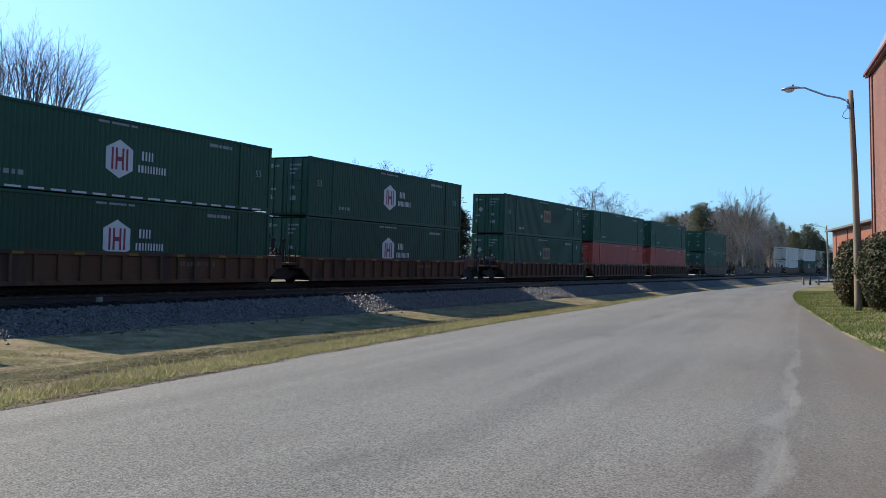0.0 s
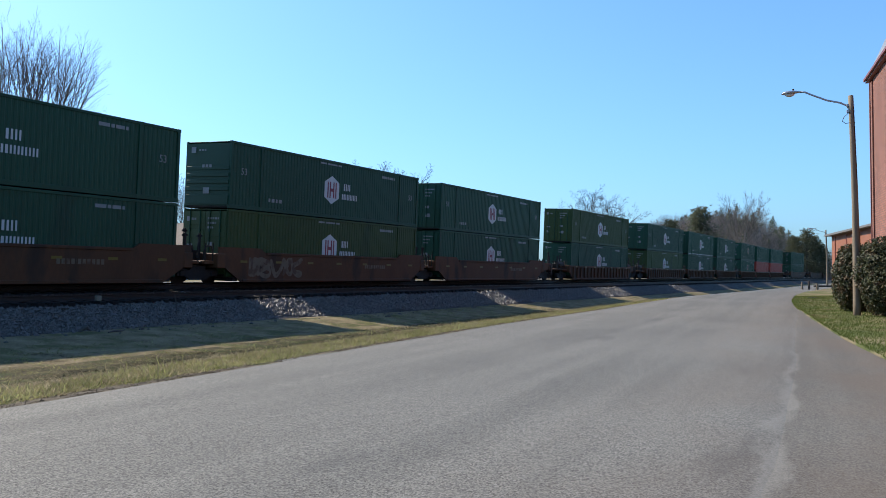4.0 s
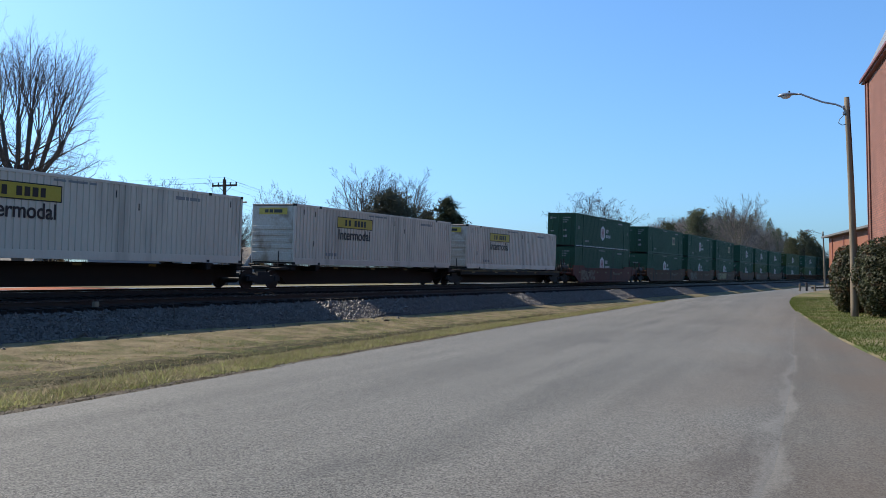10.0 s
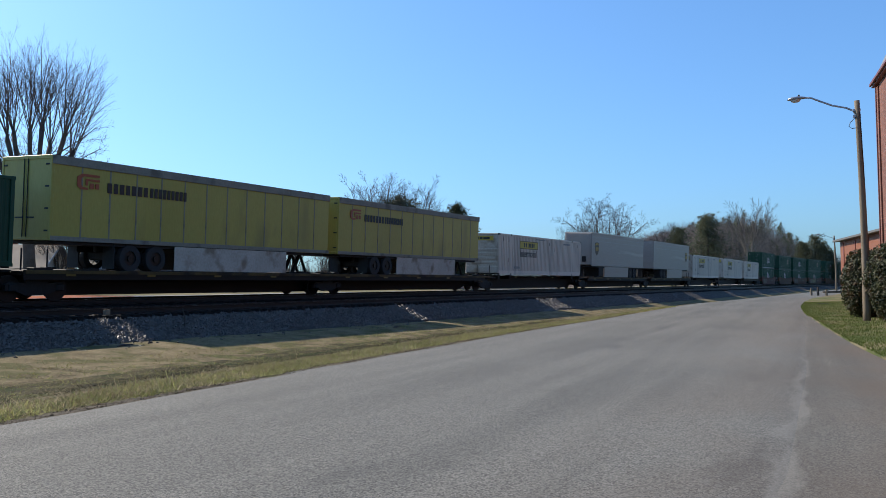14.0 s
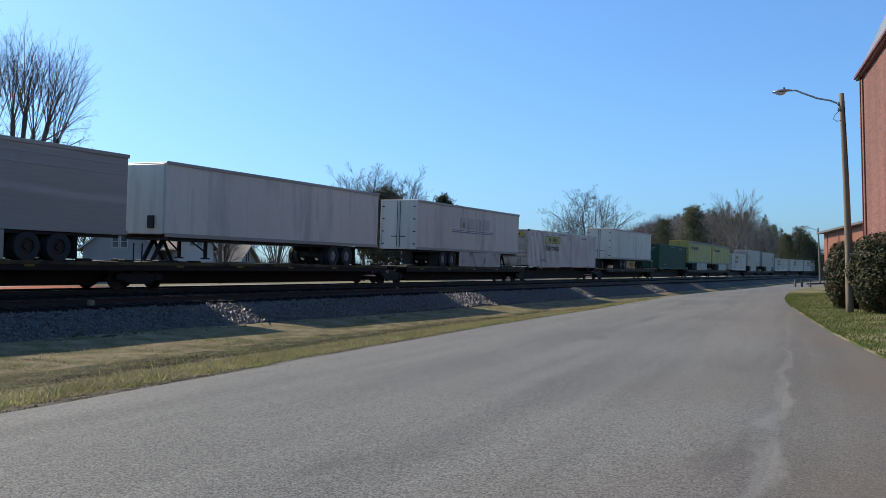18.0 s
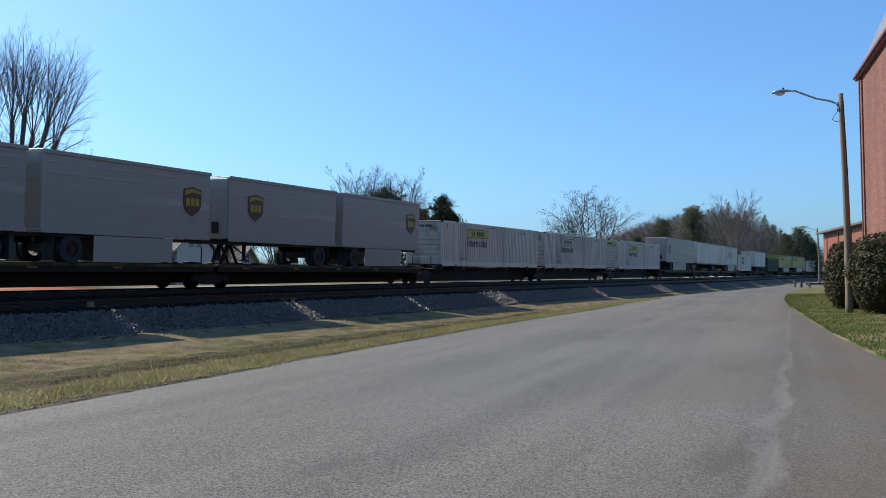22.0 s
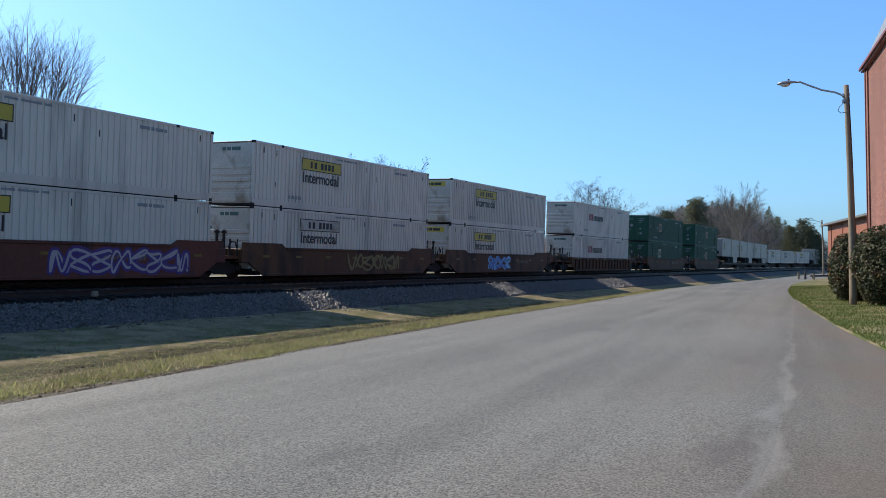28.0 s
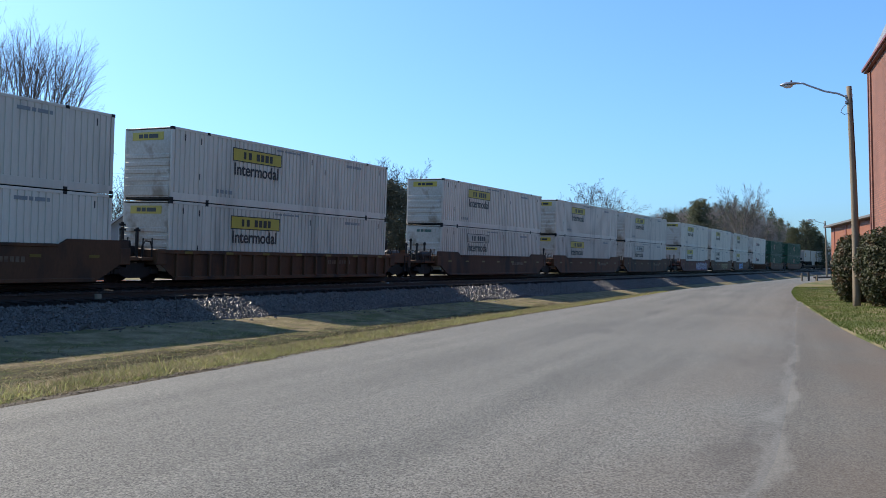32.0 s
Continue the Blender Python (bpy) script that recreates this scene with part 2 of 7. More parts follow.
M["gold"] = mat("gold_emblem", (0.2940, 0.1820, 0.0140), (0.3850, 0.2380, 0.0210), 0.45, 0, 3, 30, 0.03)
M["cream_emblem"] = mat("faded_cream_emblem", (0.24, 0.20, 0.105), (0.31, 0.26, 0.14), 0.6, 0, 3, 30, 0.03)
M["orange_paint"] = mat("orange_emblem", (0.1562, 0.0595, 0.0074), (0.1934, 0.0818, 0.0112), 0.5, 0, 3, 30, 0.03)
M["blue_paint"] = mat("blue_spray_paint", (0.03, 0.06, 0.30), (0.05, 0.10, 0.42), 0.5, 0, 3, 30, 0.03)
M["cyan_paint"] = mat("light_blue_spray_paint", (0.10, 0.30, 0.50), (0.16, 0.40, 0.62), 0.5, 0, 3, 30, 0.03)
M["purple_paint"] = mat("purple_spray_paint", (0.0350, 0.0140, 0.1120), (0.0560, 0.0245, 0.1680), 0.5, 0, 3, 30, 0.03)
M["tan_paint"] = mat("yellow_spray_paint", (0.1280, 0.0960, 0.0200), (0.1800, 0.1360, 0.0400), 0.5, 0, 3, 30, 0.03)
M["pale_spray"] = mat("white_spray_paint", (0.24, 0.22, 0.23), (0.34, 0.31, 0.32), 0.5, 0, 3, 30, 0.03)
M["faded_spray"] = mat("faded_spray_paint", (0.095, 0.062, 0.036), (0.15, 0.105, 0.066), 0.6, 0, 3, 30, 0.03, spots=(0.07, 0.03, 0.014), spot_scale=2.5, spot_at=0.5)
M["well_brown"] = mat("brown_well_paint", (0.0678, 0.0279, 0.0116), (0.1033, 0.0431, 0.0183), 0.7, 0, 0.7, 16, 0.12, 0.3, (0.0384, 0.0192, 0.0116), 0.8, 0.52, 0.01, (1, 1, 0.4), 0.12)
M["well_orange"] = mat("orange_well_paint", (0.0743, 0.0266, 0.0092), (0.1040, 0.0390, 0.0141), 0.7, 0, 0.7, 16, 0.12, 0.3, (0.0371, 0.0177, 0.0095), 0.8, 0.55, 0.01, (1, 1, 0.4), 0.12)
M["well_red"] = mat("dark_red_well_paint", (0.0776, 0.0227, 0.0143), (0.1165, 0.0356, 0.0207), 0.7, 0, 0.7, 16, 0.12, 0.3, (0.0453, 0.0194, 0.0143), 0.8, 0.55, 0.01, (1, 1, 0.4), 0.12)
M["iron"] = mat("grimy_iron", (0.0059, 0.0053, 0.0050), (0.0149, 0.0132, 0.0122), 0.7, 0.3, 4, 40, 0.15)
M["well_grime"] = mat("grimy_tank_paint", (0.020, 0.014, 0.011), (0.045, 0.034, 0.028), 0.6, 0.2, 2, 30, 0.1)
M["mustard"] = mat("grimy_mustard_paint", (0.050, 0.031, 0.009), (0.105, 0.066, 0.018), 0.7, 0, 1.2, 20, 0.1, 0.3, (0.020, 0.013, 0.007), 0.9, 0.5)
M["spine"] = mat("grimy_spine_paint", (0.0081, 0.0046, 0.0030), (0.0173, 0.0094, 0.0054), 0.7, 0.1, 1.5, 30, 0.15, 0.3, (0.0231, 0.0147, 0.0042), 0.9, 0.66)
M["wheel"] = mat("wheel_steel", (0.0150, 0.0120, 0.0105), (0.0300, 0.0255, 0.0225), 0.5, 0.6, 4, 40, 0.1)
M["rubber"] = mat("tyre_rubber", (0.010, 0.010, 0.011), (0.022, 0.022, 0.023), 0.8, 0, 5, 60, 0.2)
M["hub"] = mat("pale_wheel_hub", (0.1540, 0.1540, 0.1584), (0.2112, 0.2112, 0.2156), 0.45, 0.3, 4, 40, 0.05)
M["stripe"] = mat("yellow_reflector", (0.1050, 0.0714, 0.0042), (0.1260, 0.0882, 0.0084), 0.4, 0, 4, 40, 0.02)
M["steel"] = mat("galvanised_steel", (0.3040, 0.3120, 0.3280), (0.4160, 0.4240, 0.4400), 0.42, 0.7, 4, 40, 0.05)
M["pole_wood"] = mat("weathered_pole_wood", (0.125, 0.096, 0.066), (0.245, 0.200, 0.145), 0.85, 0, 1.5, 30, 0.4, 0.2, (0.165, 0.150, 0.122), 1.2, 0.6, 0.01, (6, 6, 0.5))
M["dark_wood"] = mat("dark_pole_wood", (0.05, 0.04, 0.034), (0.09, 0.075, 0.062), 0.9, 0, 2, 30, 0.3, 0.2, stretch=(6, 6, 0.5))
M["bark"] = mat("grey_bark", (0.055, 0.046, 0.04), (0.13, 0.11, 0.095), 0.95, 0, 2, 20, 0.5, 0.1)
M["pale_bark"] = mat("pale_bark", (0.16, 0.14, 0.12), (0.30, 0.265, 0.23), 0.95, 0, 2, 20, 0.4, 0.1)
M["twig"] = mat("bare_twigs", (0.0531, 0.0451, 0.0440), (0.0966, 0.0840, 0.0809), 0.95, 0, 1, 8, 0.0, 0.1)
M["scrub"] = mat("grey_brown_scrub", (0.085, 0.070, 0.056), (0.165, 0.138, 0.112), 0.95, 0, 0.3, 4, 0.0, 0.1)
# twigs lightened: distance haze put into the colour, also offsetting their own shade
M["hazed_twig"] = mat("hazed_bare_twigs", (0.225, 0.180, 0.148), (0.370, 0.306, 0.256), 0.95, 0, 0.15, 2, 0.0, 0.1)
M["pale_twig"] = mat("pale_grey_twigs", (0.085, 0.075, 0.068), (0.165, 0.148, 0.134), 0.95, 0, 1, 8, 0.0, 0.1)
M["dark_needles"] = mat("dark_evergreen_leaves", (0.0288, 0.0378, 0.0180), (0.0828, 0.0828, 0.0432), 0.8, 0, 1.2, 12, 0.0, 0.2)
M["brown_leaves"] = mat("brownish_evergreen_leaves", (0.0421, 0.0451, 0.0266), (0.0991, 0.0929, 0.0621), 0.85, 0, 1.2, 12, 0.0, 0.2)
M["needles"] = mat("pine_needles", (0.068, 0.080, 0.048), (0.150, 0.158, 0.100), 0.8, 0, 1.2, 12, 0.0, 0.2)
M["leaf"] = mat("broad_evergreen_leaves", (0.0200, 0.0270, 0.0090), (0.0560, 0.0620, 0.0230), 0.6, 0, 1.5, 10, 0.0, 0.35, (0.0780, 0.0500, 0.0220), 2.5, 0.52)
# near-black core colour: the shade between the leaves, painted in
M["shrub_shade"] = mat("shrub_inner_shade", (0.010, 0.014, 0.006), (0.022, 0.026, 0.011), 0.95, 0, 2, 10, 0.3, 0.1)
M["brick_red"] = mat("red_brick", (0.23, 0.07, 0.042), (0.36, 0.125, 0.075), 0.85, 0, 1.0, 25, 0.3, 0.2, (0.2, 0.06, 0.04), 1.0, 0.55, random_value=0.2)
M["mortar"] = mat("mortar", (0.23, 0.16, 0.13), (0.31, 0.23, 0.19), 0.9, 0, 3, 40, 0.3, 0.2)
M["metal_wall"] = mat("rust_red_wall_panel", (0.1983, 0.0765, 0.0422), (0.2424, 0.0979, 0.0563), 0.6, 0, 0.5, 15, 0.05, 0.3)
M["trim"] = mat("dark_red_trim", (0.13, 0.035, 0.025), (0.18, 0.05, 0.036), 0.5, 0, 2, 20, 0.05)
M["roof_metal"] = mat("grey_roof_metal", (0.22, 0.22, 0.22), (0.30, 0.30, 0.30), 0.5, 0.3, 1, 15, 0.05)
M["fascia_grey"] = mat("grey_fascia", (0.085, 0.083, 0.080), (0.130, 0.127, 0.122), 0.7, 0.1, 1, 15, 0.05)
M["shingle"] = mat("grey_brown_shingles", (0.1069, 0.0926, 0.0820), (0.1710, 0.1496, 0.1318), 0.9, 0, 2, 25, 0.4, 0.2)
M["tan_roof"] = mat("tan_roof_sheet", (0.1980, 0.1620, 0.1200), (0.2580, 0.2160, 0.1680), 0.8, 0, 1, 20, 0.2, 0.2)
M["siding"] = mat("pale_siding", (0.2100, 0.2150, 0.2250), (0.2600, 0.2650, 0.2750), 0.7, 0, 1, 20, 0.1, 0.3)
M["house_white"] = mat("white_house_paint", (0.3480, 0.3480, 0.3420), (0.4200, 0.4200, 0.4140), 0.7, 0, 1, 20, 0.05, 0.3)
M["glass"] = mat("dark_window_glass", (0.02, 0.024, 0.03), (0.03, 0.035, 0.042), 0.08, 0, 1, 10, 0.0, 0.8)
M["straw"] = mat("straw_blades", (0.205, 0.170, 0.100), (0.360, 0.305, 0.195), 0.9, 0, 0.7, 10, 0.0, 0.1)
M["blade"] = mat("grass_blades", (0.135, 0.145, 0.050), (0.320, 0.310, 0.140), 0.85, 0, 0.7, 10, 0.0, 0.15)
M["lawn_blade"] = mat("lawn_blades", (0.0595, 0.0892, 0.0187), (0.1232, 0.1487, 0.0425), 0.85, 0, 0.5, 10, 0.0, 0.15, (0.1615, 0.1318, 0.0680), 0.5, 0.56)


def thin_blades(m, share=0.5):
    """Lets part of the light through a thin blade or leaf."""
    n, link = m.node_tree.nodes, m.node_tree.links.new
    b, out = n["Principled BSDF"], n["Material Output"]
    t, mx = n.new("ShaderNodeBsdfTranslucent"), n.new("ShaderNodeMixShader")
    geo, mr, hs = n.new("ShaderNodeNewGeometry"), n.new("ShaderNodeMapRange"), n.new("ShaderNodeHueSaturation")
    mr.inputs[3].default_value, mr.inputs[4].default_value = 0.55, 1.4
    link(geo.outputs["Random Per Island"], mr.inputs[0]), link(mr.outputs[0], hs.inputs["Value"])
    link(b.inputs["Base Color"].links[0].from_socket, hs.inputs["Color"])
    link(hs.outputs[0], b.inputs["Base Color"]), link(hs.outputs[0], t.inputs["Color"])
    mx.inputs[0].default_value = share
    link(b.outputs[0], mx.inputs[1]), link(t.outputs[0], mx.inputs[2]), link(mx.outputs[0], out.inputs["Surface"])


for _k in ("straw", "blade", "lawn_blade"):
    thin_blades(M[_k])
thin_blades(M["leaf"], 0.2), thin_blades(M["needles"], 0.5), thin_blades(M["dark_needles"], 0.25)
M["wire"] = mat("dark_wire", (0.02, 0.02, 0.02), (0.035, 0.035, 0.035), 0.6, 0.2, 3, 30, 0.0)
M["lens"] = mat("frosted_lamp_lens", (0.5, 0.5, 0.48), (0.6, 0.6, 0.58), 0.3, 0, 3, 30, 0.0)

# ---------------------------------------------------------------- mesh tools


class Solid:
    """Collects corners and faces of one mesh."""

    def __init__(self):
        self.v, self.f = [], []

    def add(self, verts, faces):
        k = len(self.v)
        self.v.extend(tuple(map(float, p)) for p in verts)
        self.f.extend(tuple(i + k for i in f) for f in faces)
        return self

    def box(self, x0, x1, y0, y1, z0, z1, c=0.0):
        """A box; c chamfers its twelve edges."""
        if c <= 0:
            return self.add([(x, y, z) for x in (x0, x1) for y in (y0, y1) for z in (z0, z1)],
                            [(0, 1, 3, 2), (4, 6, 7, 5), (0, 4, 5, 1), (2, 3, 7, 6), (0, 2, 6, 4), (1, 5, 7, 3)])
        bm = bmesh.new()
        bmesh.ops.create_cube(bm, size=1)
        for q in bm.verts:
            q.co = ((x0 + x1) / 2 + q.co.x * (x1 - x0), (y0 + y1) / 2 + q.co.y * (y1 - y0), (z0 + z1) / 2 + q.co.z * (z1 - z0))
        bmesh.ops.bevel(bm, geom=bm.edges[:], offset=c, segments=1, affect="EDGES")
        bm.verts.index_update()
        self.add([q.co for q in bm.verts], [[q.index for q in f.verts] for f in bm.faces])
        bm.free()
        return self

    def tube(self, a, b, r0, r1=None, n=8, cap=True):
        a, b, r1 = Vector(a), Vector(b), r0 if r1 is None else r1
        w = (b - a).normalized()
        u = w.orthogonal().normalized()
        t = w.cross(u)
        ring = [(math.cos(2 * math.pi * i / n), math.sin(2 * math.pi * i / n)) for i in range(n)]
        verts = [a + (u * c + t * s) * r0 for c, s in ring] + [b + (u * c + t * s) * r1 for c, s in ring]
        faces = [(i, (i + 1) % n, n + (i + 1) % n, n + i) for i in range(n)]
        if cap:
            faces += [tuple(range(n - 1, -1, -1)), tuple(range(n, 2 * n))]
        return self.add(verts, faces)

    def sweep(self, pts, radii, n=8, cap=True):
        """One continuous round bar along a line of points."""
        pts, base = [Vector(p) for p in pts], len(self.v)
        u = (pts[1] - pts[0]).orthogonal().normalized()
        for i, p in enumerate(pts):
            w = (pts[min(i + 1, len(pts) - 1)] - pts[max(i - 1, 0)]).normalized()
            u = (u - w * u.dot(w)).normalized()
            t, r = w.cross(u), radii if isinstance(radii, float) else radii[i]
            self.v += [tuple(p + (u * math.cos(6.28319 * k / n) + t * math.sin(6.28319 * k / n)) * r) for k in range(n)]
        m = len(pts)
        self.f += [(base + i * n + k, base + i * n + (k + 1) % n, base + (i + 1) * n + (k + 1) % n, base + (i + 1) * n + k) for i in range(m - 1) for k in range(n)]
        if cap:
            self.f += [tuple(base + k for k in range(n - 1, -1, -1)), tuple(base + (m - 1) * n + k for k in range(n))]
        return self

    def disc(self, x, y, z, r, w, n=20, hole=0.0):
        """A wheel-like ring on an axle along y, w wide."""
        prof = [(hole, -w / 2), (r * 0.96, -w / 2), (r, -w / 2 + 0.02), (r, w / 2 - 0.02), (r * 0.96, w / 2), (hole, w / 2)]
        verts = [(x + math.cos(2 * math.pi * i / n) * p, y + q, z + math.sin(2 * math.pi * i / n) * p) for i in range(n) for p, q in prof]
        k = len(prof)
        faces = [(i * k + j, i * k + j + 1, ((i + 1) % n) * k + j + 1, ((i + 1) % n) * k + j) for i in range(n) for j in range(k - 1)]
        if hole:
            faces += [(i * k + k - 1, i * k, ((i + 1) % n) * k, ((i + 1) % n) * k + k - 1) for i in range(n)]
        return self.add(verts, faces)

    def plate(self, pts, y0, y1):
        """A flat shape given by its outline in x and z, between two depths."""
        n = len(pts)
        verts = [(x, y0, z) for x, z in pts] + [(x, y1, z) for x, z in pts]
        return self.add(verts, [tuple(range(n)), tuple(range(2 * n - 1, n - 1, -1))] + [(i, n + i, n + (i + 1) % n, (i + 1) % n) for i in range(n)])

    def mesh(self, name, material, smooth=False):
        me = bpy.data.meshes.new(name)
        me.from_pydata(self.v, [], self.f)
        me.materials.append(material)
        if smooth:
            me.polygons.foreach_set("use_smooth", [True] * len(me.polygons))
        me.update()
        return me


def part(name, solid, material, parent=None, label="", smooth=False):
    """One mesh object under a thing or a part; solid may also be a mesh that is shared."""
    me = solid if isinstance(solid, bpy.types.Mesh) else solid.mesh(name, material, smooth)
    ob = new(name, me)
    if parent:
        ob.parent = parent
    if name in ("marking", "lettering", "emblem_mark", "sign_text", "reflectors", "spray_paint", "faded_letters", "faded_stripe"):
        ob["kind"] = "stuff"
    return tagged(ob, label) if label else ob


def shifted(name, me, parent, x=0, y=0, z=0):
    ob = part(name, me, None, parent)
    ob.location = (x, y, z)
    return ob


def outward(me):
    bm = bmesh.new()
    bm.from_mesh(me)
    bmesh.ops.recalc_face_normals(bm, faces=bm.faces[:])
    bm.to_mesh(me)
    bm.free()
    return me


def letters(text, size, material, thick=0.004, bold=0.0):
    """Text as a mesh that stands in the x-z plane and is read from -y, its lower left corner at the origin."""
    cu = bpy.data.curves.new("letters", "FONT")
    cu.body, cu.size, cu.extrude, cu.offset = text, size, thick, bold
    ob = bpy.data.objects.new("letters", cu)
    scene.collection.objects.link(ob)
    me = bpy.data.meshes.new_from_object(ob.evaluated_get(bpy.context.evaluated_depsgraph_get()))
    bpy.data.objects.remove(ob)
    me.transform(Matrix.Rotation(radians(90), 4, "X"))
    me.materials.clear()
    me.materials.append(material)
    return me


# ---------------------------------------------------------------- the railway's line
HEAD, NEAR = 0.46287, 26.435         # heading to the right of straight ahead, distance from the camera
RAIL_Z, CANT = 1.307, 0.045          # top of rail above the road, lean of the track towards the road
_s = np.arange(-1000.0, 1400.0, 1.0)
_k = np.where((_s > -60) & (_s < 230), -0.0007 + 0.00167 * np.clip((_s - 40) / 100, 0, 2) - 0.00502 * np.clip((_s - 130) / 100, 0, 2), 0)
_a = -np.concatenate([[0], np.cumsum((_k[1:] + _k[:-1]) / 2)])
_a += HEAD - np.interp(0, _s, _a)
_x = np.concatenate([[0], np.cumsum((np.sin(_a[1:]) + np.sin(_a[:-1])) / 2)])
_y = np.concatenate([[0], np.cumsum((np.cos(_a[1:]) + np.cos(_a[:-1])) / 2)])
_x += -math.cos(HEAD) * NEAR - np.interp(0, _s, _x)
_y += math.sin(HEAD) * NEAR - np.interp(0, _s, _y)


def line(s):
    """Place and heading of the track's middle at s metres along it."""
    return np.interp(s, _s, _x), np.interp(s, _s, _y), np.interp(s, _s, _a)


def spot(s, d, z=0.0):
    """A place s along the track and d to its road side."""
    x, y, a = line(s)
    return Vector((x + math.cos(a) * d, y - math.sin(a) * d, z))


def on_track(s):
    """Pose on the rails: x along the way of travel, y away from the road, z up."""
    x, y, a = line(s)
    return pose(x, y, RAIL_Z, 0, 0, 90 - math.degrees(a)) @ Matrix.Rotation(CANT, 4, "X")


def beside(s, d, z=0.0, turn=0.0):
    """Pose beside the track, x along it."""
    x, y, a = line(s)
    p = spot(s, d)
    return pose(p.x, p.y, z, 0, 0, 90 - math.degrees(a) + turn)

# ---------------------------------------------------------------- ground, road, railway bed
ROAD_L = ((-400, 17.2), (7, 16.9), (14, 16.2), (21, 15.5), (28, 14.8), (41.5, 13.8), (73, 10.7), (113, 10.4), (1400, 10.2))
ROAD_R = ((-400, 26.6), (8, 25.6), (17, 25.0), (45, 22.4), (53, 21.3), (63, 20.0), (80, 18.2), (98, 16.8), (1400, 16.8))
LAWN = ((-400, 44.0), (-30, 33.0), (8, 28.2), (19, 26.5), (25.5, 25.4), (42.4, 22.9), (46, 22.4))


def edge(table, s):
    return float(np.interp(s, [a for a, b in table], [b for a, b in table]))


def smooth(t):
    t = min(1, max(0, t))
    return t * t * (3 - 2 * t)


FALL = ((0, 0.22, 0.36, 0.47, 0.64, 0.78, 0.88, 1.0, 1.4), (-0.02, -0.09, -0.19, -0.21, -0.14, -0.03, 0.05, 0.09, 0.11))


def ground_z(s, d):
    """Height of the open ground, with the road's bed and the ditch in it."""
    l, r = edge(ROAD_L, s), edge(LAWN, s) if s < 46 else edge(ROAD_R, s)
    if d > r:
        return 0.02 + 0.012 * min(d - r, 30) + 0.03 * noise.noise((s * 0.2, d * 0.2, 3))
    if d > l:
        return -0.09
    if d > 5:
        t = (l - d) / (l - 6.9)
        return float(np.interp(t, FALL[0], FALL[1])) - 0.06 * smooth((s - 20) / 15) * smooth(t * 1.6) + 0.03 * noise.noise((s * 0.45, d * 0.45, 0)) * min(1, (l - d)) + 0.012 * noise.noise((s * 2.1, d * 2.1, 4)) * min(1, (l - d))
    if d > -4:
        return 0.1 + 0.3 * smooth((5 - d) / 9)
    z = 0.4 + 0.62 * smooth((-4 - d) / 5) + 0.25 * smooth((-9 - d) / 8) + 0.03 * noise.noise((s * 0.1, d * 0.1, 5))
    hill = smooth((-140 - d) / 250) * 8
    if s > 150 and d < -10:
        p = spot(s, d)
        hill += 11.5 * math.exp(-((p.x - 100) / 38) ** 2 - ((p.y - 330) / 120) ** 2) * smooth((-10 - d) / 20)
    hill += 0.28 * math.exp(-((s - 31) / 7) ** 2) * smooth((-6 - d) / 3) * smooth((17 + d) / 4)
    return z + hill


def strip(name, s_list, d_fun, z_fun, material, kind="structure", label="", category="", base=None):
    """A sheet over (s, d): d_fun(s) gives the same number of offsets for every s; base: the edge from which its map is measured."""
    g, n = Solid(), None
    for s in s_list:
        ds = d_fun(s)
        n = len(ds)
        g.v.extend(tuple(spot(s, d, z_fun(s, d))) for d in ds)
    m = len(s_list)
    g.f = [(i * n + j, i * n + j + 1, (i + 1) * n + j + 1, (i + 1) * n + j) for i in range(m - 1) for j in range(n - 1)]
    ob = new(name, g.mesh(name, material, True))
    if base:
        uv = [(s, d - edge(base, s)) for s in s_list for d in d_fun(s)]
        layer = ob.data.uv_layers.new(name="way")
        layer.data.foreach_set("uv", [c for q in ob.data.loops for c in uv[q.vertex_index]])
    return tagged(ob, label, category, "", kind)


S_FAR = [-500, -350, -250, -180, -130, -90, -60, -40, -25] + [x * 0.5 - 15 for x in range(192)] + [82 + 3 * x for x in range(30)] + [180, 200, 225, 250, 280, 320, 370, 430, 500, 600, 750, 950, 1300]
D_FAR = [-900, -600, -420, -320, -250, -200, -160, -130, -105, -85, -70, -58, -48, -40, -33, -27, -22, -18, -15, -12, -10, -8.5, -7, -5.5, -4, -2, 0, 2, 4, 5]


def ground_d(s):
    l = edge(ROAD_L, s)
    r = edge(LAWN, s) if s < 46 else edge(ROAD_R, s)
    return D_FAR + [5 + (l - 5) * k / 28 for k in range(1, 28)] + [l - 0.02, l + 0.12, (l + r) / 2, r - 0.12, r + 0.02, r + 0.4, r + 1, r + 2, r + 4, r + 7, r + 12, r + 20, r + 35, r + 70, r + 150, r + 320]


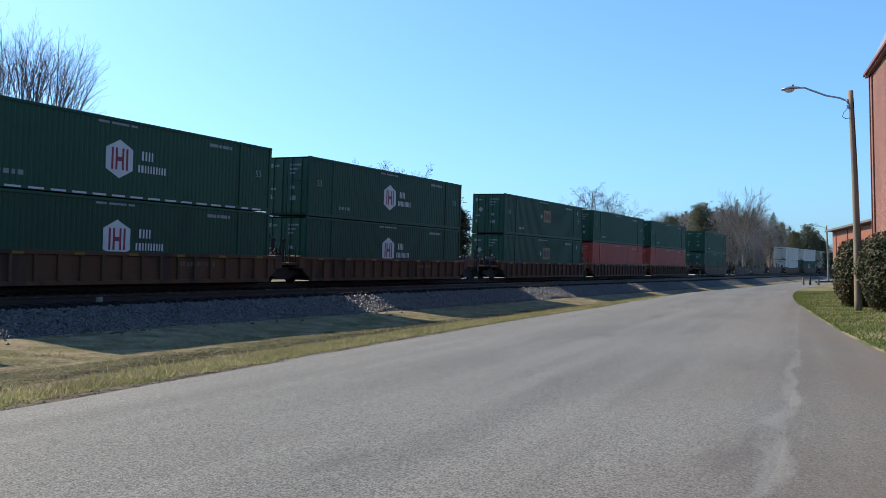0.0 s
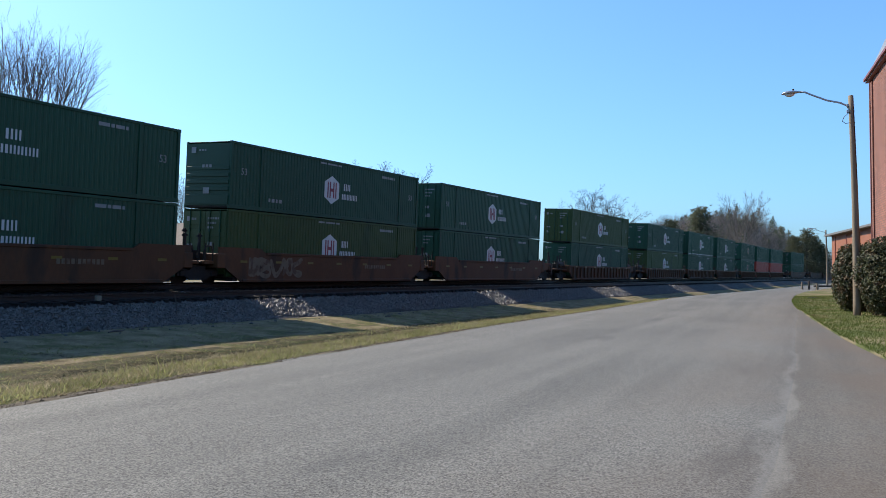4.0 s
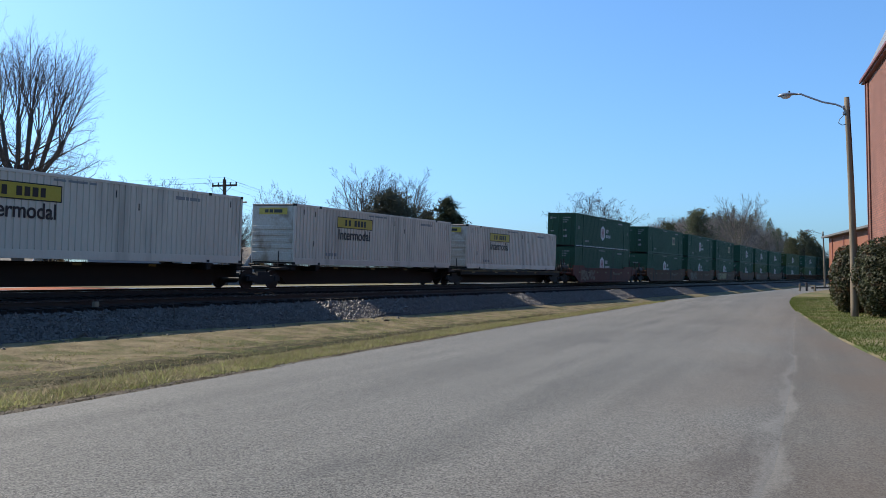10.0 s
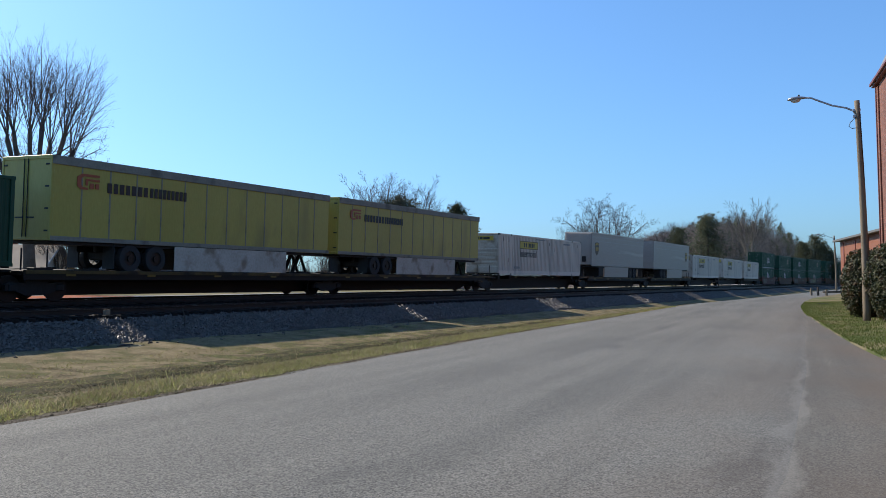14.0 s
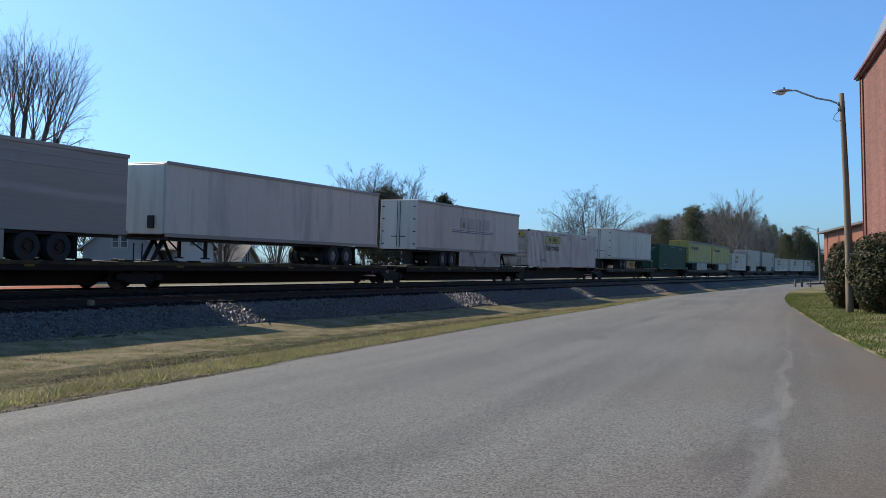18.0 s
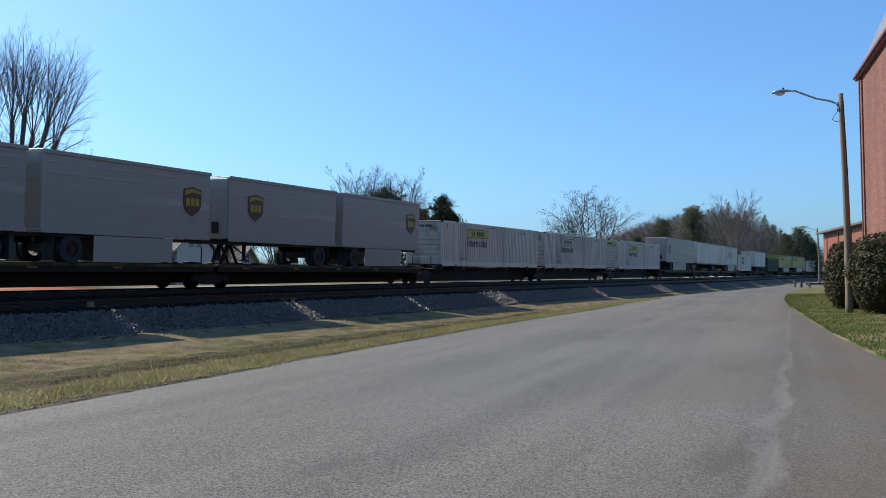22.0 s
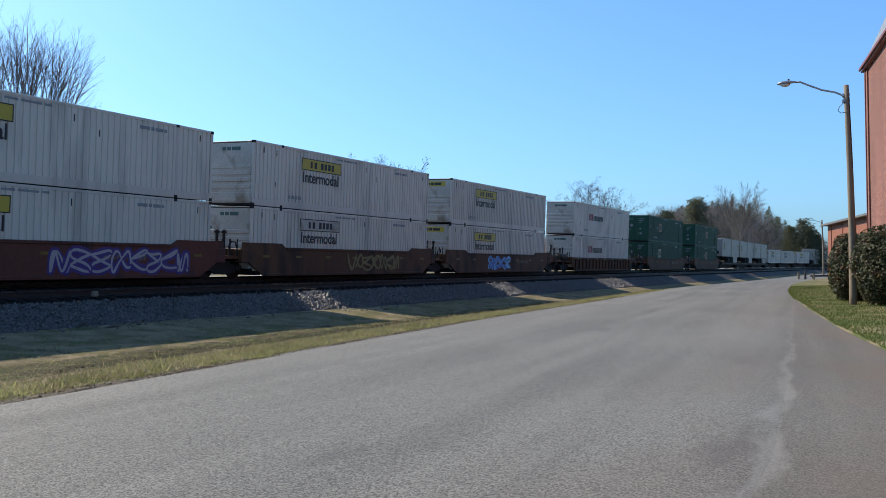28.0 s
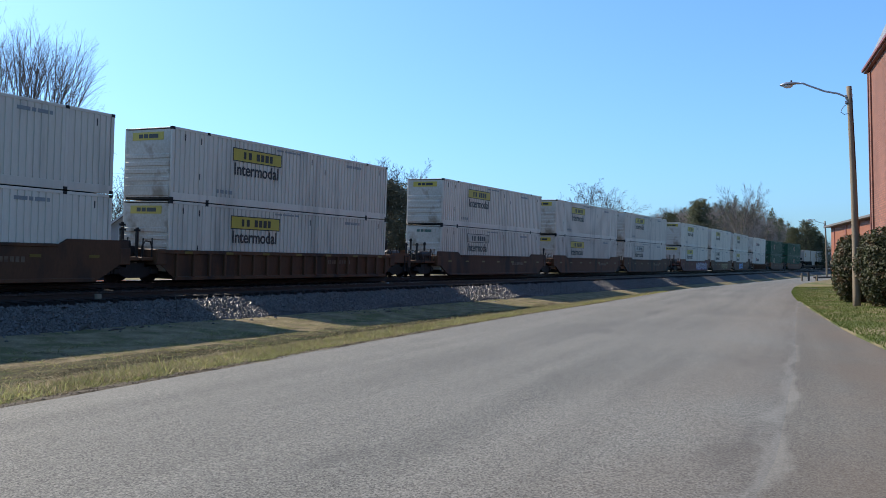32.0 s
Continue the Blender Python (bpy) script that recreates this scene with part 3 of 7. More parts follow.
ground = strip("ground", S_FAR, ground_d, ground_z, M["grass"], "structure", "dormant winter grass with greener tufts beside the road", "ground")
for m in ("lawn", "field", "gravel", "clay", "leaf_litter", "dirt", "fringe", "ditch"):
    ground.data.materials.append(M[m])
_nd = len(ground_d(0))
_idx = []
for i in range(len(S_FAR) - 1):
    s = (S_FAR[i] + S_FAR[i + 1]) / 2
    ds = ground_d(s)
    for j in range(_nd - 1):
        d = (ds[j] + ds[j + 1]) / 2
        l = edge(ROAD_L, s)
        w = noise.noise((s * 0.7, d * 0.7, 2)) + 0.6 * noise.noise((s * 2.3, d * 2.3, 7))
        t = (l - d) / (l - 6.9)
        k = 6 if s > 52 + 14 * noise.noise((s * 0.2, d * 0.6, 0)) or t > 0.62 + 0.14 * w else 0
        if abs(t - 0.42 - 0.05 * noise.noise((s * 0.25, 9, 0))) < 0.10 + 0.08 * w and s < 45:
            k = 8
        if d > l - 0.42 + 0.3 * w:
            k = 7
        if j > len(D_FAR) + 28:
            k = 1 if s < 103 + 3 * w or d > 40 else 6
        elif d < -14:
            k = 5 if (s > 120 and d < -35) or d < -150 else 2
        elif d < -4:
            k = 4 if 24 < s < 38 and -13 < d < -7 else 3
        _idx.append(k)
ground.data.polygons.foreach_set("material_index", _idx)

S_ROAD = [-400, -200, -100, -60, -40, -25] + [x * 2.0 - 16 for x in range(60)] + [106 + 6 * x for x in range(40)] + [400, 600, 900, 1300]


def road_z(s, d):
    l, r = edge(ROAD_L, s), edge(ROAD_R, s)
    t = (d - l) / (r - l)
    if d > r + 0.04:
        return -0.03
    return 0.09 * (1 - (2 * t - 1) ** 2) * 0.6 - 0.012 * (1 if d < l + 0.15 else 0) + 0.006 * noise.noise((s * 0.3, d * 0.5, 1))


def road_d(s):
    l, r = edge(ROAD_L, s), edge(ROAD_R, s)
    w = 0.10 * noise.noise((s * 0.9, 2.2, 0)) + 0.05 * noise.noise((s * 3.1, 1.2, 0))
    return [l - 0.25 + w, l + w] + [l + w + (r - l - w) * k / 12 for k in range(1, 13)] + [r + 0.14]


road = strip("road", S_ROAD, road_d, lambda s, d: road_z(s, d) if d > edge(ROAD_L, s) - 0.2 else -0.07, M["asphalt"], "structure", "worn grey asphalt road with a crumbling edge", "road", ROAD_R)


def apron_d(s):
    r, w = edge(ROAD_R, s), edge(LAWN, s)
    w = max(w, r + 0.06) + 0.08 * noise.noise((s * 0.8, 7, 0))
    return [r - 0.35] + [r + (w - r) * k / 10 for k in range(11)] + [w + 0.2]


apron = strip("pavement", [-200, -100, -50, -30, -20] + [x * 1.5 - 14 for x in range(40)], apron_d,
              lambda s, d: -0.006 + 0.004 * noise.noise((s, d, 4)) if d < max(edge(LAWN, s), edge(ROAD_R, s) + 0.06) + 0.12 else -0.04, M["apron"], "structure",
              "stained old asphalt apron of a driveway beside the road", "pavement", ROAD_R)
# ballast
BED = ((-6.5, 0.25), (-5.5, 0.5), (-2.7, 1.06), (-1.9, 1.1), (0, 1.1), (1.4, 1.0), (2.4, 0.84), (2.9, 0.80), (5.3, 0.80), (5.6, 0.70), (6.0, 0.52), (6.6, 0.22), (6.95, 0.06), (7.3, -0.12), (7.6, -0.4))


def bed_z(s, d):
    z = float(np.interp(d, [a for a, b in BED], [b for a, b in BED]))
    return z + 0.03 * noise.noise((s * 1.7, d * 1.7, 6)) + 0.025 * noise.noise((s * 0.35, d * 0.35, 8))


BED_D = [-6.5, -5.5, -4, -2.7, -1.9, -1.2, -0.4, 0.4, 1.4, 1.9, 2.4, 2.9, 3.4, 4.2, 5.0, 5.3, 5.48, 5.6, 5.75, 5.9, 6.1, 6.3, 6.5, 6.7, 6.85, 7.0, 7.15, 7.3, 7.6]


def bed_d(s):
    w = 0.35 * noise.noise((s * 0.4, 15, 0)) + 0.2 * noise.noise((s * 1.1, 18, 0))
    return [d if d < 5.7 else 5.7 + (d - 5.7) * (1 + w / 3.0) for d in BED_D]


bed = strip("ballast_bed", [-300, -200, -120, -80, -50, -30] + [x * 0.45 - 20 for x in range(240)] + [88 + 2 * x for x in range(70)] + [230 + 15 * x for x in range(20)], bed_d, bed_z, M["ballast"],
            "structure", "grey crushed stone bank under the railway track", "ballast")
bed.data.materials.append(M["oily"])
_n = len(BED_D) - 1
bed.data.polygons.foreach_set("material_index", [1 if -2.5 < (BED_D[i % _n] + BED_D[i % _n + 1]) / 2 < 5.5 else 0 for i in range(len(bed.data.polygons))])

# rails and sleepers
PROFILE = [(-0.07, -0.17), (0.07, -0.17), (0.07, -0.155), (0.012, -0.13), (0.012, -0.045), (0.036, -0.03), (0.036, 0.0), (-0.036, 0.0), (-0.036, -0.03), (-0.012, -0.045), (-0.012, -0.13), (-0.07, -0.155)]
SIDING_D, SIDING_Z = 4.25, 1.05       # the siding between the train and the road


def on_siding(s):
    """Pose on the siding's rails, which lie level and lower than the main line."""
    x, y, a = line(s)
    p = spot(s, SIDING_D)
    return pose(p.x, p.y, SIDING_Z + 0.012 * noise.noise((s * 0.06, 1, 0)), 0, 0, 90 - math.degrees(a))


def lay_track(way, label):
    ob = tagged(new("railway_track"), label, "railway", "", "structure")
    n, ss = len(PROFILE), list(range(-300, 700, 5))
    for side in (-0.755, 0.755):
        g = Solid()
        for s in ss:
            m = way(s)
            g.v.extend(tuple(m @ Vector((0, side + a, b))) for a, b in PROFILE)
        g.f = [(i * n + j, i * n + (j + 1) % n, (i + 1) * n + (j + 1) % n, (i + 1) * n + j) for i in range(len(ss) - 1) for j in range(n)]
        r = part("rail", g, M["rail"], ob, "steel rail with a polished top")
        r.data.materials.append(M["rail_top"])
        r.data.polygons.foreach_set("material_index", [1 if i % n == 6 else 0 for i in range(len(r.data.polygons))])
    return ob


track = lay_track(on_track, "steel rails of the main line on dark sleepers")
siding = lay_track(on_siding, "steel rails of a siding on dark creosoted sleepers")

# ---------------------------------------------------------------- the train
SPEED = 24.515
RIDES = []          # (thing, place along the track at the clip's start)
LONG, WIDE, HIGH = 16.154, 2.591, 2.896
CACHE = {}


def shared(key, make):
    if key not in CACHE:
        CACHE[key] = make()
    return CACHE[key]


def corrugated(length, z0, z1, y, pitch, depth, wide=0.5):
    """An upright sheet along x with trapezoid ribs that stand out to -y (or +y for y > 0)."""
    g, sg = Solid(), -1 if y < 0 else 1
    n = max(1, round(length / pitch))
    p = length / n
    xs = []
    for i in range(n):
        x = -length / 2 + i * p
        xs += [(x, 0), (x + p * (0.5 - wide / 2) * 0.8, 0), (x + p * (0.5 - wide / 2), depth), (x + p * (0.5 + wide / 2), depth), (x + p * (0.5 + wide / 2) + p * 0.1, 0)]
    xs.append((length / 2, 0))
    for x, o in xs:
        g.v += [(x, y + sg * o, z0), (x, y + sg * o, z1)]
    g.f = [(2 * i, 2 * i + 2, 2 * i + 3, 2 * i + 1) for i in range(len(xs) - 1)]
    return g


def hexagon(w, h):
    return [(-w / 2, -h * 0.27), (0, -h / 2), (w / 2, -h * 0.27), (w / 2, h * 0.27), (0, h / 2), (-w / 2, h * 0.27)]


def shield(w, h):
    return [(-w / 2, h * 0.42), (0, h / 2), (w / 2, h * 0.42), (w / 2, -h * 0.12), (w * 0.36, -h * 0.32), (0, -h / 2), (-w * 0.36, -h * 0.32), (-w / 2, -h * 0.12)]


def moved(pts, x, z):
    return [(a + x, b + z) for a, b in pts]


def bars(g, x, z, widths, h, y, gap=0.07):
    """A row of plain bars in place of lettering."""
    for w in widths:
        g.box(x, x + w, y - 0.006, y, z, z + h)
        x += w + gap
    return g


def end_doors(ob, paint, L, W, z0, z1, marks):
    """Two door leaves with lock rods, hinges and markings at the rear end."""
    x = -L / 2
    for sg in (-1, 1):
        leaf = part("door", shared(("leaf", paint, sg, L, z1 - z0), lambda: corr_leaf(x, sg, W, z0, z1).mesh("door", M[paint])), None, ob)
        for yy in (0.28, 0.86):
            rod = part("lock_rod", shared(("rod", sg, yy, L, z1), lambda: Solid().tube((x - 0.05, sg * yy, z0 + 0.06), (x - 0.05, sg * yy, z1 - 0.06), 0.024, n=6)
                                          .box(x - 0.07, x - 0.03, sg * yy - 0.05, sg * yy + 0.05, z0 + 0.9, z0 + 1.02).box(x - 0.07, x - 0.03, sg * yy - 0.05, sg * yy + 0.05, z0 + 1.9, z0 + 2.0).mesh("lock_rod", M[paint])), None, leaf)
    if marks:
        def make():
            g = Solid()
            bars(g, -1.05, z1 - 0.55, (0.2,), 0.2, 0), bars(g, -0.78, z1 - 0.5, (0.06, 0.06, 0.06), 0.1, 0, 0.04)
            bars(g, 0.15, z1 - 0.46, (0.08, 0.12, 0.08, 0.12, 0.08), 0.09, 0, 0.04), bars(g, 0.15, z1 - 0.66, (0.1, 0.08, 0.1, 0.06), 0.09, 0, 0.04), bars(g, 0.15, z1 - 0.86, (0.1, 0.08, 0.06), 0.09, 0, 0.04)
            bars(g, -1.0, z0 + 1.25, (0.3,), 0.1, 0), bars(g, 0.2, z0 + 1.3, (0.26,), 0.16, 0), bars(g, 0.2, z0 + 0.75, (0.34,), 0.22, 0)
            bars(g, -1.0, z0 + 0.8, (0.18,), 0.22, 0)
            return turned(g, x - 0.035).mesh("marking", M["grey_paint"])
        part("marking", shared(("doormarks", L, z1), make), None, ob)


def turned(g, x):
    """Turns a shape drawn in the x-z plane so that it lies on an end wall at x."""
    g.v = [(x + b, -a, c) for a, b, c in g.v]
    return g


def corr_leaf(x, sg, W, z0, z1):
    g = Solid()
    a, b = (0.012, W / 2 - 0.09)
    y0, y1 = (a, b) if sg > 0 else (-b, -a)
    g.box(x - 0.02, x + 0.03, y0, y1, z0 + 0.1, z1 - 0.1)
    n = 5
    for i in range(n):
        z = z0 + 0.2 + (z1 - z0 - 0.4) * i / n
        g.box(x - 0.034, x - 0.019, y0 + 0.06, y1 - 0.06, z, z + (z1 - z0) / n * 0.55, 0.008)
    return g


def end_wall(ob, paint, L, W, z0, z1, sign):
    """The closed front end: level ribs, and a sign."""
    x = -L / 2

    def make():
        g = Solid()
        prof = [(x + 0.03, z0 + 0.1), (x + 0.03, z1 - 0.1), (x - 0.005, z1 - 0.1)]
        for a, b in [(z0 + 0.75 + i * 0.3, z0 + 0.91 + i * 0.3) for i in (3, 2, 1, 0)] + [(z0 + 0.16, z0 + 0.56)]:
            prof += [(x - 0.005, b + 0.012), (x - 0.035, b - 0.01), (x - 0.035, a + 0.01), (x - 0.005, a - 0.012)]
        g.plate(prof + [(x - 0.005, z0 + 0.1)], -W / 2 + 0.09, W / 2 - 0.09)
        return g.mesh("end_wall", M["dirty_white" if paint == "white" else paint])
    part("end_wall", shared(("endwall", paint, L, z1), make), None, ob)
    if sign == "green_wall":
        part("marking", shared(("endmarks", L, z1), lambda: turned(bars(bars(bars(bars(Solid(), -0.95, z1 - 0.5, (0.26,), 0.26, 0), -0.5, z1 - 0.42, (0.1, 0.1, 0.1), 0.08, 0, 0.05), -0.3, z0 + 1.75, (0.14, 0.14, 0.14), 0.13, 0, 0.06), -0.2, z0 + 0.62, (0.34,), 0.26, 0), x - 0.036).mesh("marking", M["grey_paint"])), None, ob)
    elif sign:
        part("sign", shared(("endsign", sign, L, z1), lambda: turned(Solid().box(-0.85, 0.85, -0.012, 0, z1 - 0.52, z1 - 0.2), x - 0.006).mesh("sign", M[sign])), None, ob)
        part("sign_text", shared(("endsignbars", L, z1, sign), lambda: turned(bars(Solid(), -0.5, z1 - 0.44, (0.22, 0.22, 0.5), 0.16, -0.012, 0.06), x - 0.006).mesh("sign_text", M["dark_green_paint" if sign == "dirty_white" else "black_paint"])), None, ob)


def container(paint, end="doors", art="", z=0.0, L=LONG, label=""):
    """A box container; z is its floor above the rail. Its end towards the rear of the train is seen."""
    ob = new("shipping_container")
    H, W, z0, z1 = HIGH, WIDE, z, z + HIGH
    jb = paint == "white"
    pitch, depth = (0.27, 0.036) if jb else (0.22, 0.015)
    ins = 0.045
    for sg, nm in ((-1, "side_panel"), (1, "side_panel")):
        part(nm, shared((nm, paint, sg, L, z), lambda: corrugated(L - 0.3, z0 + 0.16, z1 - 0.1, sg * (W / 2 - ins), pitch, depth, 0.55 if jb else 0.5).mesh(nm, M[paint])), None, ob)
    part("roof", shared(("roof", paint, L, z), lambda: Solid().box(-L / 2 + 0.05, L / 2 - 0.05, -W / 2 + 0.05, W / 2 - 0.05, z1 - 0.05, z1 - 0.012, 0.01).mesh("roof", M[paint])), None, ob)
    part("floor", shared(("floor", L, z), lambda: Solid().box(-L / 2 + 0.05, L / 2 - 0.05, -W / 2 + 0.05, W / 2 - 0.05, z0 + 0.02, z0 + 0.12).mesh("floor", M["iron"])), None, ob)
    part("front_wall", shared(("far_end", paint, L, z), lambda: Solid().box(L / 2 - 0.04, L / 2 - 0.01, -W / 2 + 0.09, W / 2 - 0.09, z0 + 0.1, z1 - 0.08).mesh("front_wall", M[paint])), None, ob)
    for sg in (-1, 1):
        part("top_rail", shared(("top_rail", paint, sg, L, z), lambda: Solid().box(-L / 2, L / 2, sg * W / 2 - (0.06 if sg > 0 else 0), sg * W / 2 + (0.06 if sg < 0 else 0), z1 - 0.11, z1, 0.012).mesh("top_rail", M[paint])), None, ob)
        part("bottom_rail", shared(("bottom_rail", paint, sg, L, z), lambda: Solid().box(-L / 2, L / 2, sg * W / 2 - (0.06 if sg > 0 else 0), sg * W / 2 + (0.06 if sg < 0 else 0), z0, z0 + (0.30 if jb else 0.17), 0.012).mesh("bottom_rail", M[paint])), None, ob)
    post = shared(("post", paint, z), lambda: Solid().box(-0.07, 0.07, -0.05, 0.05, z0 + 0.01, z1 - 0.002, 0.012).mesh("corner_post", M[paint]))
    cast = shared(("cast", paint), lambda: Solid().box(-0.09, 0.09, -0.06, 0.06, 0, 0.12, 0.01).mesh("casting", M["iron" if paint == "white" else paint]))
    xs = [-L / 2 + 0.07, L / 2 - 0.07] + ([-6.03, 6.03] if L > 15 else [])
    for i, x in enumerate(xs):
        for sg in (-1, 1):
            shifted("corner_post" if i < 2 else "lift_post", post, ob, x, sg * (W / 2 - 0.046))
            if sg < 0:
                for zz in (z0 - 0.004, z1 - 0.115):
                    shifted("casting", cast, ob, x, sg * (W / 2 - 0.052), zz)
    if end == "doors":
        end_doors(ob, paint, L, W, z0, z1, not jb)
    else:
        end_wall(ob, paint, L, W, z0, z1, end)
    near = -W / 2 + ins - depth - 0.002
    if art == "dashes":
        for i in range(18):
            shifted("tape", shared("tape", lambda: Solid().box(-0.3, 0.3, -0.004, 0, 0, 0.07).mesh("tape", M["white_paint"])), ob, -7.5 + i * 0.86, -W / 2 - 0.002, z0 + 0.03)
    if art in ("emblem", "dashes"):
        part("emblem", shared(("hex", z), lambda: Solid().plate(moved(hexagon(1.25, 1.42), -0.6, z0 + 1.42), near - 0.006, near).mesh("emblem", M["white_paint"])), None, ob, "white six-sided emblem")
        g = lambda: bars(bars(Solid(), -0.98, z0 + 1.02, (0.09, 0.09), 0.8, near - 0.008, 0.1), -0.49, z0 + 1.02, (0.09, 0.09), 0.8, near - 0.008, 0.1).box(-0.7, -0.5, near - 0.014, near - 0.008, z0 + 1.34, z0 + 1.5).mesh("emblem_mark", M["maroon"])
        part("emblem_mark", shared(("hexbars", z), g), None, ob)
        part("lettering", shared(("hexname", z), lambda: bars(bars(Solid(), 0.45, z0 + 1.48, (0.10, 0.08, 0.07, 0.07), 0.34, near, 0.08), 0.3, z0 + 1.02, (0.08, 0.1, 0.07, 0.07, 0.07, 0.07, 0.07, 0.07, 0.07, 0.07), 0.28, near, 0.07).mesh("lettering", M["white_paint"])), None, ob)
    elif art in ("orange", "orange_rear", "cream_rear", "pale"):
        x = 3.4 if art == "pale" else -3.0 if art in ("orange_rear", "cream_rear") else 0.0
        part("emblem", shared((art, z), lambda: Solid().box(x - 0.7, x + 0.7, near - 0.006, near, z0 + 1.2, z0 + 2.12).mesh("emblem", M["cream_emblem" if art in ("pale", "cream_rear") else "orange_paint"])), None, ob, "square emblem panel")
        part("emblem_mark", shared((art, "b", z), lambda: bars(bars(Solid(), x - 0.54, z0 + 1.38, (0.3,), 0.58, near - 0.007), x - 0.16, z0 + 1.38, (0.1, 0.1, 0.1), 0.5, near - 0.007, 0.07).box(x + 0.36, x + 0.54, near - 0.013, near - 0.007, z0 + 1.38, z0 + 1.96).mesh("emblem_mark", M["black_paint"])), None, ob)
        if art != "pale":
            dm = shared("placard", lambda: Solid().plate([(-0.2, 0), (0, -0.2), (0.2, 0), (0, 0.2)], -0.005, 0).mesh("placard", M["grey_paint"]))
            shifted("placard", dm, ob, x - 1.15, near - 0.001, z0 + 1.62)
            shifted("placard", dm, ob, 6.9, near - 0.001, z0 + 2.3)
            o = shifted("placard", dm, ob, -L / 2 - 0.036, 0.62, z0 + 1.75)
            o.rotation_euler.z = radians(-90)
    elif art in ("sign", "pale_sign"):
        part("sign", shared((art, z), lambda: Solid().box(-4.55, -1.25, near - 0.008, near, z0 + 1.92, z0 + 2.5).mesh("sign", M["yellow_sign" if art == "sign" else "dirty_white"])), None, ob, "company sign panel with plain bars")
        part("sign_text", shared((art, "b", z), lambda: bars(bars(Solid(), -3.85, z0 + 2.05, (0.15, 0.19), 0.31, near - 0.009, 0.17), -3.0, z0 + 2.05, (0.21, 0.21, 0.22, 0.19), 0.31, near - 0.009, 0.09).box(-4.55, -1.25, near - 0.012, near - 0.008, z0 + 2.46, z0 + 2.5).box(-4.55, -1.25, near - 0.012, near - 0.008, z0 + 1.92, z0 + 1.96).box(-4.55, -4.51, near - 0.012, near - 0.008, z0 + 1.96, z0 + 2.46).box(-1.29, -1.25, near - 0.012, near - 0.008, z0 + 1.96, z0 + 2.46).mesh("sign_text", M["black_paint"])), None, ob)
        lt = shared("word", lambda: letters("Intermodal", 0.80, M["black_paint"], 0.003, 0.014))
        w = max(q.co.x for q in lt.vertices)
        o = shifted("lettering", lt, ob, -4.46, near - 0.006, z0 + 1.34)
        o.scale = (3.0 / w, 1, 0.92)
    elif art == "word":
        part("lettering", shared(("plainname", z), lambda: bars(Solid(), -4.2, z0 + 1.42, (0.28, 0.3, 0.34), 0.6, near, 0.08).mesh("lettering", M["maroon"])), None, ob)
        part("lettering", shared(("plainname2", z), lambda: bars(Solid(), -3.0, z0 + 1.42, (0.26, 0.3, 0.3, 0.12, 0.26, 0.2, 0.12, 0.28, 0.26), 0.46, near, 0.07).mesh("lettering", M["black_paint"])), None, ob)
    if L > 15 and not jb:
        sz = shared("fifty_three", lambda: letters("53", 0.42, M["grey_paint"], 0.003))
        shifted("size_number", sz, ob, 7.0, near - 0.005, z0 + (1.5 if z > 2 else 0.5))
        shifted("size_number", sz, ob, -7.4, near - 0.005, z0 + (1.5 if z > 2 else 0.5))
    if jb:
        tick = shared("tick", lambda: Solid().box(-0.025, 0.025, -0.006, 0, 0, 0.26).mesh("tick", M["black_paint"]))
        for x, zz in ((-7.35, 2.4), (-6.45, 2.35), (1.1, 2.3), (7.3, 2.38), (-6.5, 0.9), (2.2, 0.6 if z < 1 else 1.9)):
            shifted("tick", tick, ob, x, near, z0 + zz)
    mk = "grey_paint"
    part("marking", shared(("marks", jb, L, z), lambda: bars(bars(bars(Solid(), L / 2 - 4.0, z1 - 0.42, (0.5, 0.16, 0.4, 0.12), 0.13, near, 0.06), -L / 2 + 2.6, z0 + 0.45, (0.12, 0.2, 0.12, 0.2), 0.16, near, 0.1), -1.6, z1 - 0.24, (0.5, 0.8, 0.3), 0.08, near, 0.1).mesh("marking", M[mk])), None, ob)
    return tagged(ob, label, "container")


